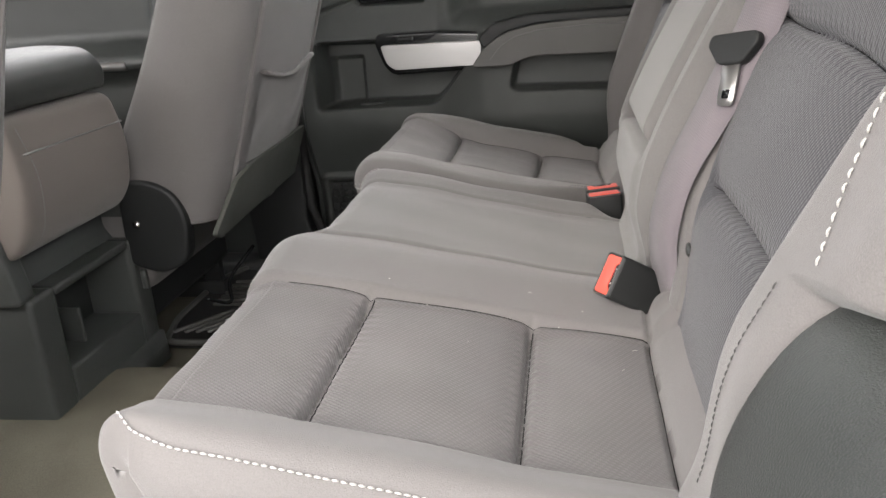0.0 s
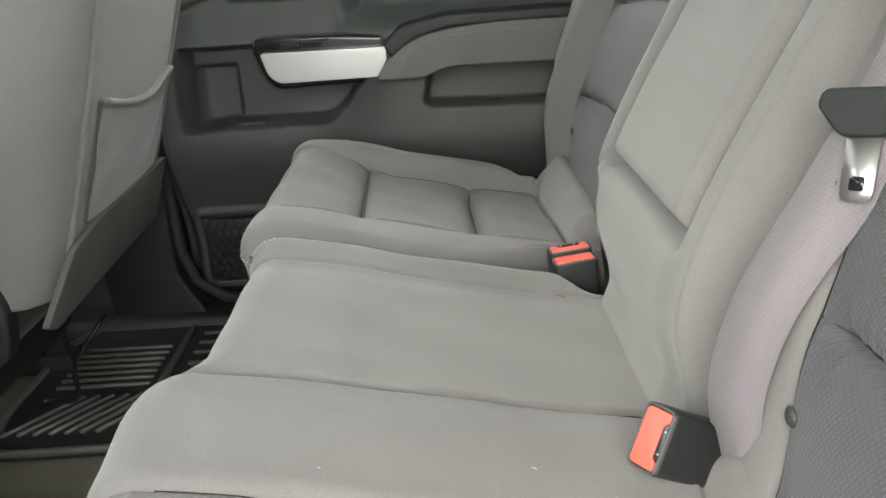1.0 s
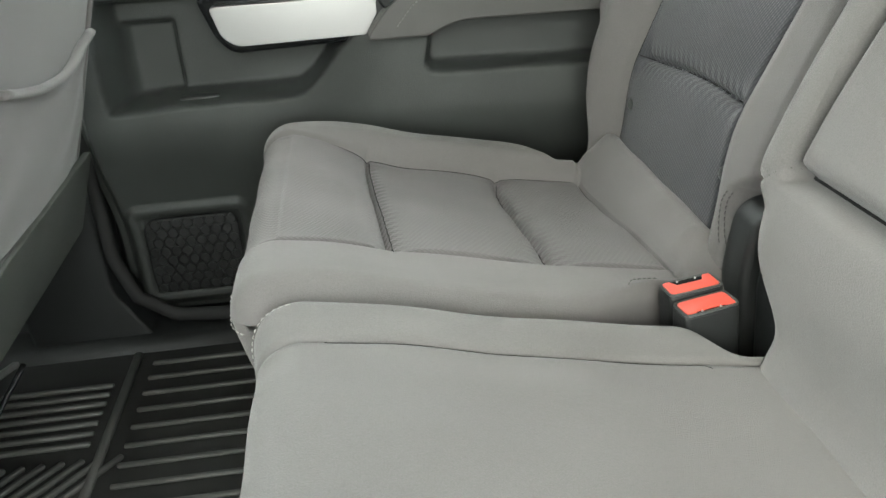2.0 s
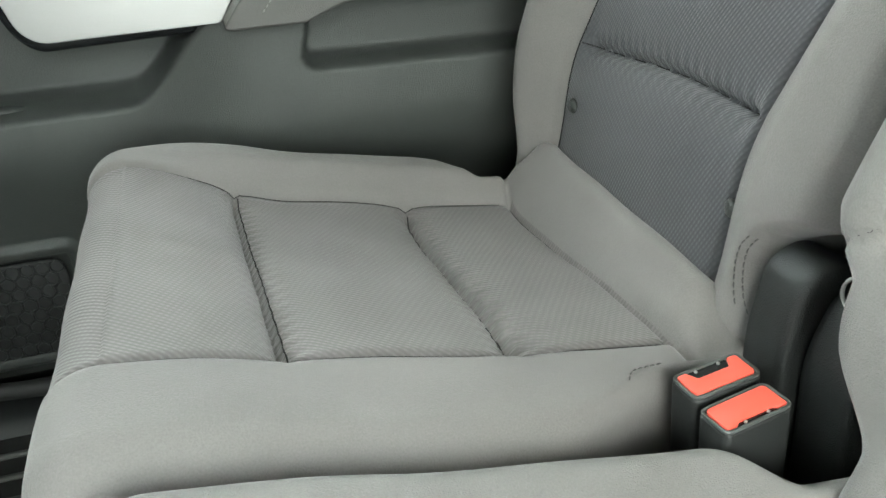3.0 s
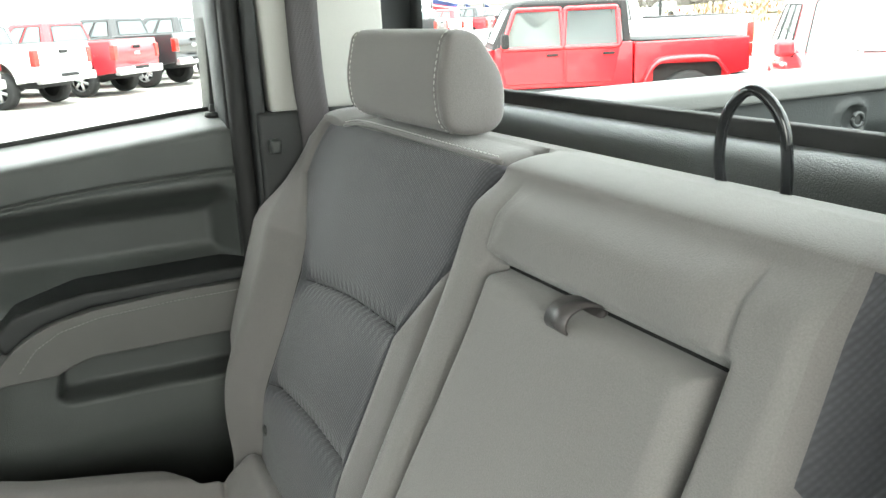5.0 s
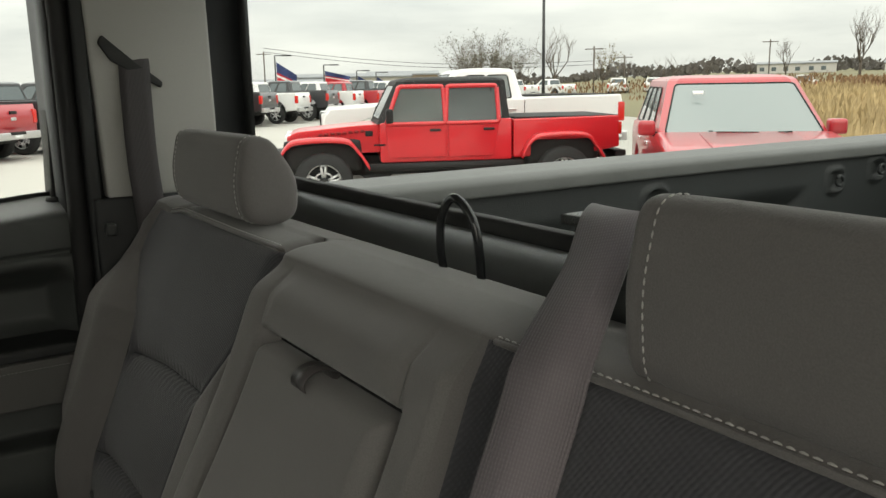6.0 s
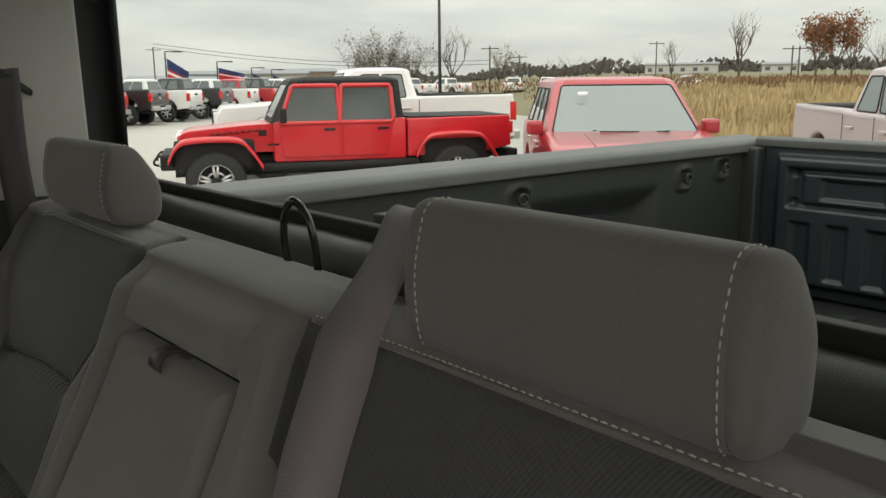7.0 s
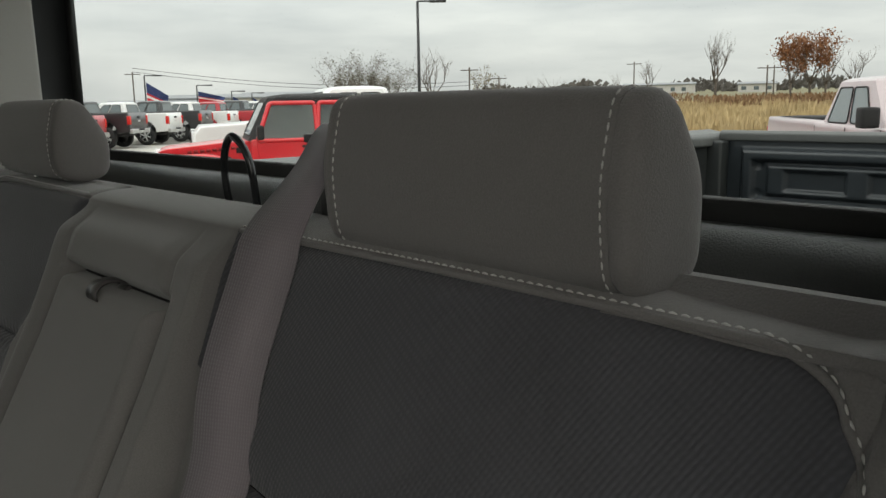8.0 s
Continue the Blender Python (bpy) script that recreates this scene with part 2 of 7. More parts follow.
def sheet(fn, us, ss, region=None, uvs=None):
    """A grid of points fn(u, s), cut by region into meshes: {region: mesh}. The cloth's own lengths become its UVs."""
    U, S = np.meshgrid(np.asarray(us, float), np.asarray(ss, float), indexing="ij")
    X, Y, Z = fn(U, S)
    pts = np.stack([X, Y, Z], -1)
    nu, ns = U.shape
    ids = np.arange(nu * ns).reshape(nu, ns)
    quads = np.stack([ids[:-1, :-1], ids[1:, :-1], ids[1:, 1:], ids[:-1, 1:]], -1).reshape(-1, 4)
    mid = lambda A: ((A[:-1, :-1] + A[1:, :-1] + A[1:, 1:] + A[:-1, 1:]) / 4).ravel()
    label = np.zeros(len(quads), int) if region is None else region(mid(U), mid(S), mid(X), mid(Y), mid(Z)).astype(int)
    UV = np.stack(uvs(U, S, X, Y, Z) if uvs else (U, S), -1).reshape(-1, 2)
    flat = pts.reshape(-1, 3)
    out = {}
    for r in np.unique(label):
        q = quads[label == r]
        used, inv = np.unique(q, return_inverse=True)
        q = inv.reshape(-1, 4)
        me = bpy.data.meshes.new("cloth")
        me.from_pydata(flat[used].tolist(), [], q.tolist())
        layer = me.uv_layers.new(name="cloth")
        layer.data.foreach_set("uv", UV[used][q.ravel()].ravel())
        out[int(r)] = me
    return out


def dashes(points, step, length, r, normal):
    """Short stitches along a line, lying on a surface whose outward way is normal."""
    pts = [Vector(p) for p in points]
    run = [0.0]
    for a, c in zip(pts, pts[1:]):
        run.append(run[-1] + (c - a).length)
    b = bmesh.new()
    at = lambda d: pts[k := max(0, min(len(pts) - 2, int(np.searchsorted(run, d)) - 1))].lerp(pts[k + 1], (d - run[k]) / max(1e-9, run[k + 1] - run[k]))
    d, up = step / 2, Vector(normal).normalized()
    while d + length < run[-1]:
        p, q = at(d), at(d + length)
        m = (p + q) / 2 + up * r * 0.7
        tube([p, p.lerp(m, 0.7) + up * r * 0.2, m + up * r * 0.2, q.lerp(m, 0.7) + up * r * 0.2, q], [r * 0.5, r, r, r, r * 0.5], 5, bm=b)
        d += step
    return b


# floor with the hump in its middle
def floor_z(X, Y):
    hump = 0.085 * (1 - sstep(0.10, 0.30, np.abs(Y - YC)))
    return FLOOR - 0.012 + hump * sstep(0.0, -0.5, X)


me = sheet(lambda u, s: (u, s, floor_z(u, s)), np.linspace(-1.95, 0.46, 60), np.linspace(0.5, 2.26, 60))[0]
floor = part("floor", me, carpet, label="worn dark grey carpet over the cab floor", kind="structure")
floor["category"] = "floor"
part("floor_pan", box(-1.95, 0.5, 0.47, 2.26, 0.68, 0.80), trim_black, floor)

# roof, with the headliner under it
roof = thing("ceiling", "pale grey cloth headliner under the cab roof", "ceiling", kind="structure")
part("headliner", box(-1.70, 0.44, 0.55, 2.12, 2.135, 2.15, 0.004), headliner, roof)
part("roof_skin", box(-1.75, 0.52, 0.37, 2.30, 2.155, 2.2, 0.02), trim_black, roof)

# back wall below the window, and the window's frame
wall_back = thing("wall_back", "black plastic panel below the rear window", "wall", kind="structure")
part("panel", prism(rounded([(0.425, 0.82), (0.425, 1.60), (0.442, 1.668), (0.458, 1.680), (0.478, 1.680), (0.478, 0.82)], [0, .02, .015, .008, 0, 0]), "y", 0.56, 2.10), trim_grey, wall_back)
part("outer_wall", box(0.502, 0.54, 0.50, 2.17, 0.75, 1.665), trim_black, wall_back)
for side in (0.47, 2.115):
    part("window_post", box(0.505, 0.516, side, side + 0.085, 1.68, 2.155), trim_black, wall_back)
part("window_header", box(0.505, 0.54, 0.555, 2.115, 2.08, 2.155), trim_black, wall_back)
part("lower_gasket", box(0.482, 0.500, 0.56, 2.11, 1.665, 1.695, 0.004), rubber, wall_back)
window_1 = thing("window_1", "clear fixed rear window of the cab", "window", kind="structure")
pane = part("pane", box(0.510, 0.514, 0.552, 2.118, 1.675, 2.10), clear_glass, window_1, smooth=False)
pane.visible_shadow = False


def quarter(side):
    """The trim between the rear door and the rear window; side is 1 on the far side, -1 on the near one."""
    mir = lambda y: YC + side * (y - YC)
    w = thing("wall_quarter", "pale grey quarter trim beside the rear window", "wall", kind="structure")
    b = prism(rounded([(0.258, 1.660), (0.240, 2.14), (0.436, 2.14), (0.442, 1.700), (0.436, 1.660)], [.01, .01, .03, .03, .01]), "y", *sorted((mir(2.098), mir(2.13))), bevel=0.006)
    part("upper_trim", b, light_trim, w)
    part("lower_trim", box(0.235, 0.478, *sorted((mir(2.092), mir(2.13))), 0.80, 1.663, 0.006), trim_black, w)
    part("outer_skin", box(0.20, 0.504, *sorted((mir(2.135), mir(2.30))), 0.75, 2.155), trim_black, w)
    part("door_seal", tube([(0.216, mir(2.125), z) for z in np.linspace(0.82, 2.13, 12)], 0.015, 8), rubber, w)
    part("pillar_lining", box(0.229, 0.250, *sorted((mir(2.10), mir(2.13))), 0.82, 2.14, 0.006), trim_black, w)
    return w


quarter(1)
quarter(-1)

# far side: the front door's pillar, sill and front part
wall_far = thing("wall_far", "black pillar and sill between the doors", "wall", kind="structure")
part("pillar", prism(rounded([(-0.76, 0.82), (-0.86, 2.14), (-0.69, 2.14), (-0.618, 1.60), (-0.618, 0.95), (-0.545, 0.82)], .02), "y", 2.17, 2.28, bevel=0.012), trim_black, wall_far)
part("sill", prism(rounded([(2.11, 0.78), (2.15, 0.862), (2.22, 0.868), (2.28, 0.84), (2.28, 0.7), (2.11, 0.7)], .015), "x", -1.9, 0.24), trim_black, wall_far)
part("door_seal", tube([(-0.612, 2.19, 2.12), (-0.612, 2.19, 1.6), (-0.614, 2.19, 1.2), (-0.610, 2.19, 1.0), (-0.585, 2.19, 0.925), (-0.530, 2.19, 0.885), (-0.430, 2.19, 0.875), (0.0, 2.19, 0.875), (0.2, 2.19, 0.875)], 0.012, 8), rubber, wall_far)
part("upper_rail", box(-1.95, 0.235, 2.13, 2.3, 2.09, 2.155), trim_black, wall_far)
wall_near = thing("wall_near", "black sill and post of the open doorway", "wall", kind="structure")
part("sill", prism([(0.61, 0.78), (0.57, 0.855), (0.51, 0.86), (0.47, 0.83), (0.47, 0.7), (0.61, 0.7)], "x", -1.9, 0.24), trim_black, wall_near)
part("pillar", box(-0.92, -0.80, 0.47, 0.57, 0.82, 2.14, 0.01), trim_black, wall_near)
part("upper_rail", box(-1.95, 0.235, 0.47, 0.54, 2.09, 2.155), trim_black, wall_near)
part("front_panel", box(-1.93, -0.95, 0.49, 0.56, 0.82, 1.62, 0.01), trim_black, wall_near)
# unseen wall, added to block low sky light and ground bounce at the doorway
wall_light_block = thing("wall_light_block", "unseen plain dark wall added to block low light at the doorway", "wall", kind="structure")
part("panel", box(-4.0, 3.2, -1.30, -1.22, 0.0, 1.50, 0.01), trim_grey, wall_light_block)
wall_front = thing("wall_front", "black dashboard and bulkhead", "wall", kind="structure")
part("bulkhead", box(-1.98, -1.93, 0.47, 2.2, 0.7, 1.55), trim_black, wall_front)
part("dashboard", prism(rounded([(-1.93, 1.05), (-1.60, 1.10), (-1.52, 1.30), (-1.58, 1.50), (-1.93, 1.58)], .05), "y", 0.58, 2.09), trim_grey, wall_front)

# ---- the rear bench ----
def groove(d, width, depth):
    return -depth * np.exp(-((d / width) ** 2))


def pleats(d, along, ins):
    """Small gathers of the cloth on both sides of a pulled-in seam."""
    return ins * 0.0011 * np.sin(along * 2 * np.pi / 0.0135 + 1.5 * np.sin(along * 23)) * np.exp(-((d / 0.015) ** 2))


CUSHION_REAR = 0.185


def cushion_profile(dx, dz):
    """The line of a cushion from its rear edge over the top and down its front: arrays of x and z by length."""
    xs = np.linspace(CUSHION_REAR, -0.322, 204)
    zs = 1.169 + 0.088 * sstep(0.20, -0.42, xs)
    a = np.linspace(0, 1.5, 26)[1:]
    fx, fz = -0.322 - 0.038 * np.sin(a), zs[-1] - 0.038 * (1 - np.cos(a))
    t = np.linspace(0, 1, 22)[1:]
    gx, gz = fx[-1] + 0.11 * t**1.3, fz[-1] - (fz[-1] - 0.90) * t
    x, z = np.concatenate([xs, fx, gx]) + dx, np.concatenate([zs, fz, gz]) + dz
    run = np.concatenate([[0], np.cumsum(np.hypot(np.diff(x), np.diff(z)))])
    return run, x, z


def cushion(parent, y0, y1, edge0, edge1, relief, region, dx, dz, names, ya, yb, ny=250, front=lambda y: 0 * y):
    """One seat cushion between y0 and y1 (edges may wander with x), with relief(x, y, s) on it."""
    run, px, pz = cushion_profile(dx, dz)
    nx, nz = np.gradient(pz), -np.gradient(px)
    nn = np.hypot(nx, nz)
    nx, nz = -nx / nn * -1, nz / nn
    r = 0.028
    wall = [(-(k + 1) / 6) for k in range(6)][::-1]
    inner = np.concatenate([r * (1 - np.cos(np.linspace(0, np.pi / 2, 9))), np.linspace(r, (y1 - y0) - r, ny)[1:-1], (y1 - y0) - r * (1 - np.cos(np.linspace(np.pi / 2, 0, 9)))])
    inner = np.unique(np.round(np.concatenate([inner, [ya - y0, yb - y0]]), 6))
    us = np.concatenate([np.array(wall) , inner, (y1 - y0) + np.array([(k + 1) / 6 for k in range(6)])])

    def fn(U, S):
        x, z = np.interp(S, run, px), np.interp(S, run, pz)
        ax, az = np.interp(S, run, nx), np.interp(S, run, nz)
        L = y1 - y0
        t = np.clip(U, 0, L)
        e0, e1 = y0 + edge0(x - dx), y1 + edge1(x - dx)
        ta, tb = ya - y0, yb - y0
        y = np.where(t < ta, e0 + (ya - e0) * t / ta, np.where(t < tb, y0 + t, yb + (e1 - yb) * (t - tb) / (L - tb)))
        d = np.minimum(t, L - t)
        drop = np.where(d < r, r - np.sqrt(np.maximum(0, r * r - (r - np.minimum(d, r)) ** 2)), 0)
        h = relief(x - dx, y, S) * sstep(0, 0.02, d) - drop
        x = x + front(y) * sstep(-0.1, -0.33, x - dx)
        x, z = x + ax * h, z + az * h
        w = np.maximum(np.maximum(-U, U - L), 0)
        qx, qz = np.clip(x, -0.22 + dx, 0.1 + dx), np.clip(z - 0.2, 0.90, 1.03)
        bulge = 0.006 * np.sin(np.pi * np.clip(w, 0, 1)) * np.where(U < 0, -1, 1)
        return x + (qx - x) * w, y + bulge, z + (qz - z) * w

    cut = sheet(fn, us, run, lambda u, s, x, y, z: region(x - dx, y, s, (u < 0.012) | (u > y1 - y0 - 0.012)), uvs=lambda u, s, x, y, z: (y, s))
    for k, (nm, material, label) in names.items():
        if k in cut:
            part(nm, cut[k], material, parent, label)
    return lambda u, q: Vector(float(v) for v in fn(np.float64(u), np.float64(q)))


# far cushion (the narrow one)
G1, G2 = -0.184, -0.012


REAR_LINE = 0.108


def far_relief(x, y, s):
    ins = sstep(1.617, 1.642, y) * (1 - sstep(1.942, 1.972, y))
    h = -0.004 * ins - 0.030 * sstep(1.64, 1.95, y) * (1 - sstep(1.95, 1.99, y)) * sstep(-0.34, -0.12, x) * sstep(0.14, 0.10, x) + 0.006 * np.exp(-(((y - 1.575) / 0.05) ** 2)) * sstep(0.12, 0.06, x) + 0.006 * np.exp(-(((y - 2.005) / 0.04) ** 2)) * sstep(0.06, 0.0, x)
    flat = np.clip((s < 0.512) * 1.0, 0, 1)
    pillow = 0.003 * np.sin(np.pi * np.clip((x - G2) / (0.10 - G2), 0, 1)) + 0.004 * np.sin(np.pi * np.clip((x - G1) / (G2 - G1), 0, 1)) + 0.003 * np.sin(np.pi * np.clip((x + 0.40) / (G1 + 0.40), 0, 1))
    h = h + ins * pillow * flat
    for g in (G1 - 0.012 * (y - 1.64) / 0.33, G2 + 0.006 * (y - 1.64) / 0.33):
        h = h + ins * flat * (groove(x - g, 0.0042, 0.012) + groove(x - g, 0.018, 0.0085)) + pleats(x - g, y, ins * flat)
    h = h + (groove(y - 1.629, 0.004, 0.004) + groove(y - 1.959, 0.004, 0.005)) * (x < 0.11)
    h = h + groove(x - REAR_LINE, 0.004, 0.009) * (y > 1.6) + (0.036 + 0.006 * (y - 1.62) / 0.34) * np.sin(np.pi * np.clip((x - REAR_LINE - 0.001) / 0.066, 0, 1)) ** 0.75 * sstep(1.60, 1.66, y) * sstep(2.0, 1.95, y)
    h = h * (1 - 0.75 * sstep(0.527, 0.577, s))
    return h + 0.0012 * np.sin(x * 37 + y * 23) * np.sin(y * 31 - x * 11)


def far_region(x, y, s, edge):
    ins = (y > 1.629) & (y < 1.959) & (x < REAR_LINE) & (s < 0.657) & ~edge
    return np.where(ins, np.where(s > 0.512, 1, np.where(x < G1, 1, np.where(x < G2, 2, 3))), 0)


far_seat = thing("rear_seat", "dark grey cloth rear seat with woven insert panels", "car seat", "rear bench seats")
far_top = cushion(far_seat, 1.530, 2.035, lambda x: 0.055 * sstep(-0.02, 0.09, x), lambda x: -0.05 * sstep(0.03, 0.08, x) - 0.05 * sstep(-0.24, -0.37, x), far_relief, far_region, 0.0, 0.0,
        {0: ("seat_cushion", cloth, ""), 1: ("cushion_insert", insert_cloth, "ribbed woven cushion panel"), 2: ("cushion_insert", insert_cloth, "ribbed woven cushion panel"), 3: ("cushion_insert", insert_cloth, "ribbed woven cushion panel")}, 1.629, 1.959, front=lambda y: 0.044)

# near and middle cushion in one (the wide one)
N1, N2 = G1 - 0.026, G2 - 0.020


MID_LINE = 1.210


def near_relief(x, y, s):
    ins = sstep(0.773, 0.798, y) * (1 - sstep(1.043, 1.073, y))
    bol = np.exp(-(((y - 0.735) / 0.03) ** 2)) * 0.012 + np.exp(-(((y - 1.145) / 0.055) ** 2)) * 0.012
    top = (s < 0.512) * 1.0
    pillow = 0.003 * np.sin(np.pi * np.clip((x - G2) / (0.10 - G2), 0, 1)) + 0.005 * np.sin(np.pi * np.clip((x - G1) / (G2 - G1), 0, 1)) + 0.003 * np.sin(np.pi * np.clip((x + 0.40) / (G1 + 0.40), 0, 1))
    h = bol - 0.012 * ins + ins * pillow * top
    for g in (N1, N2):
        h = h + ins * top * (groove(x - g, 0.0042, 0.012) + groove(x - g, 0.018, 0.006)) + pleats(x - g, y, ins * top)
    h = h + groove(y - MID_LINE, 0.005, 0.009) + 0.002 * sstep(MID_LINE, MID_LINE + 0.05, y) * (1 - sstep(1.42, 1.46, y)) * sstep(0.1, 0.0, x)
    h = h + groove(y - 1.468, 0.003, 0.004) + 0.012 * np.exp(-(((y - 1.505) / 0.032) ** 2)) * sstep(0.09, 0.03, x)
    h = h + (groove(y - 0.786, 0.004, 0.004) + groove(y - 1.058, 0.004, 0.004)) * (x < 0.09)
    h = h + groove(x - 0.092, 0.004, 0.008) * (y < 1.13) + 0.034 * np.sin(np.pi * np.clip((x - 0.093) / 0.066, 0, 1)) ** 0.75 * sstep(0.74, 0.79, y) * sstep(1.15, 1.10, y)
    h = h * (1 - 0.75 * sstep(0.527, 0.577, s))
    return h + 0.0012 * np.sin(x * 31 + y * 27) * np.sin(y * 29 - x * 13)


def near_region(x, y, s, edge):
    ins = (y > 0.786) & (y < 1.058) & (x < 0.092) & (s < 0.657) & ~edge
    r = np.where(ins, np.where(s > 0.512, 1, np.where(x < N1, 1, np.where(x < N2, 2, 3))), 0)
    return np.where((r == 0) & (y > MID_LINE), 4, r)


near_seat = thing("rear_seat", "wide dark grey cloth rear seat with middle place and woven panels", "car seat", "rear bench seats")
NDX, NDZ = 0.035, -0.016
near_top = cushion(near_seat, 0.700, 1.533, lambda x: 0.03 * sstep(-0.27, -0.37, x) + 0.035 * sstep(0.05, 0.09, x), lambda x: -0.035 * sstep(0.02, 0.08, x), near_relief, near_region, NDX, NDZ,
        {0: ("seat_cushion", cloth, ""), 1: ("cushion_insert", insert_cloth, "ribbed woven cushion panel"), 2: ("cushion_insert", insert_cloth, "ribbed woven cushion panel"),
         3: ("cushion_insert", insert_cloth, "ribbed woven cushion panel"), 4: ("middle_cushion", cloth_centre, "plain grey middle cushion")}, 0.786, 1.058, ny=380, front=lambda y: 0.035 * sstep(1.18, 1.26, y) + 0.005 * sstep(0.86, 0.72, y))


# seat backs: o is the distance out from the cab's middle, z the height
def back_x(z):
    return 0.146 + 0.375 * (z - 1.24) + 0.030 * sstep(1.32, 1.17, z)


def back_surface(parent, ys, relief, region, dx, names, z0=1.135, ztop=1.660):
    """A seat back: its front up to the top seam, over the rounded top and down behind."""
    zs = np.linspace(z0, ztop, 200)
    a = np.linspace(0, np.pi / 2 + 0.15, 24)[1:]
    fx, fz = back_x(zs), zs
    # low front edge rolls under
    lowx, lowz = back_x(z0) + np.linspace(0.05, 0, 8)[:-1], z0 - 0.02 * np.sin(np.linspace(1, 0, 8)[:-1] * np.pi / 2)
    rx, rz = 0.045, 0.010
    tx, tz = fx[-1] + rx * (1 - np.cos(a)), fz[-1] + rz * np.sin(a)
    ex, ez = np.linspace(tx[-1], 0.408 - dx, 10)[1:], np.linspace(tz[-1], 1.660, 10)[1:]
    gx, gz = np.full(8, 0.408 - dx), np.linspace(1.660, 1.2, 9)[1:]
    X, Z = np.concatenate([lowx, fx, tx, ex, gx]), np.concatenate([lowz, fz, tz, ez, gz])
    run = np.concatenate([[0], np.cumsum(np.hypot(np.diff(X), np.diff(Z)))])
    tX, tZ = np.gradient(X, run), np.gradient(Z, run)

    def fn(U, S):
        x, z = np.interp(S, run, X), np.interp(S, run, Z)
        ax, az = -np.interp(S, run, tZ), np.interp(S, run, tX)
        edge, y, h = relief(U, z, S / run[-1])
        fade = np.where(x > 0.36 - dx, 0, 1)
        h = h * fade
        w = edge
        return x + dx + ax * h + 0.05 * w * (x < 0.3), y, z + az * h - 0.012 * w * (x >= 0.3)

    cut = sheet(fn, ys, run, lambda u, s, x, y, z: region(u, np.interp(s, run, Z), np.interp(s, run, X)), uvs=lambda u, s, x, y, z: (y, s))
    for k, (nm, material, label) in names.items():
        if k in cut:
            part(nm, cut[k], material, parent, label)
    return lambda u, z: Vector(float(v) for v in fn(np.float64(u), np.interp(z, Z[:207], run[:207])))


def lerp_line(z, pts):
    return np.interp(z, [p[0] for p in pts], [p[1] for p in pts])


INS_IN = [(1.1, 0.325), (1.21, 0.325), (1.33, 0.320), (1.48, 0.293), (1.565, 0.225), (1.582, 0.200), (1.7, 0.200)]
NEAR_IN = [(1.1, 0.28), (1.21, 0.278), (1.33, 0.268), (1.44, 0.245), (1.535, 0.200), (1.552, 0.176), (1.7, 0.176)]
INNER = [(1.1, 0.268), (1.24, 0.272), (1.262, 0.260), (1.275, 0.238), (1.283, 0.222), (1.45, 0.212), (1.6, 0.202), (1.66, 0.198), (1.7, 0.198)]
UA, UB = 0.30, 0.63
NEAR_OUT = [(1.1, 0.52), (1.18, 0.525), (1.234, 0.533), (1.336, 0.560), (1.45, 0.600), (1.52, 0.636), (1.585, 0.666), (1.61, 0.675), (1.64, 0.682), (1.7, 0.682)]
# height of the piped top edge over the distance from the middle
FAR_CREST = [(0.1, 1.662), (0.8, 1.662)]
NEAR_CREST = [(0.15, 1.660), (0.46, 1.6595), (0.56, 1.6585), (0.61, 1.6585), (0.635, 1.658), (0.650, 1.654), (0.660, 1.649), (0.667, 1.643), (0.672, 1.634), (0.679, 1.622), (0.685, 1.608)]
NEAR_EDGE = [(1.1, 0.65), (1.16, 0.656), (1.25, 0.668), (1.360, 0.680), (1.374, 0.732), (1.42, 0.755), (1.52, 0.762), (1.58, 0.760), (1.63, 0.748), (1.665, 0.725), (1.70, 0.70)]
INS_OUT = [(1.1, 0.625), (1.18, 0.626), (1.30, 0.614), (1.40, 0.600), (1.47, 0.600), (1.51, 0.612), (1.55, 0.655), (1.585, 0.70), (1.615, 0.70), (1.64, 0.688), (1.655, 0.672), (1.667, 0.648), (1.665, 0.60)]
OUT_EDGE = [(1.1, 0.640), (1.16, 0.665), (1.25, 0.682), (1.335, 0.69), (1.352, 0.715), (1.375, 0.722), (1.50, 0.745), (1.58, 0.75), (1.63, 0.735), (1.665, 0.70), (1.70, 0.68)]


def back_o(U, z, inner, ins_in, ins_out, outer, u0=0.19):
    """Distance from the middle for the grid line U, so that grid lines run along the panel's edges."""
    i, a, b, e = lerp_line(z, inner), np.maximum(lerp_line(z, ins_in), u0 + 0.007), lerp_line(z, ins_out), lerp_line(z, outer)
    return np.where(U < UA, i + (a - i) * (U - u0) / (UA - u0), np.where(U < UB, a + (b - a) * (U - UA) / (UB - UA), b + (e - b) * (U - UB) / (0.70 - UB)))


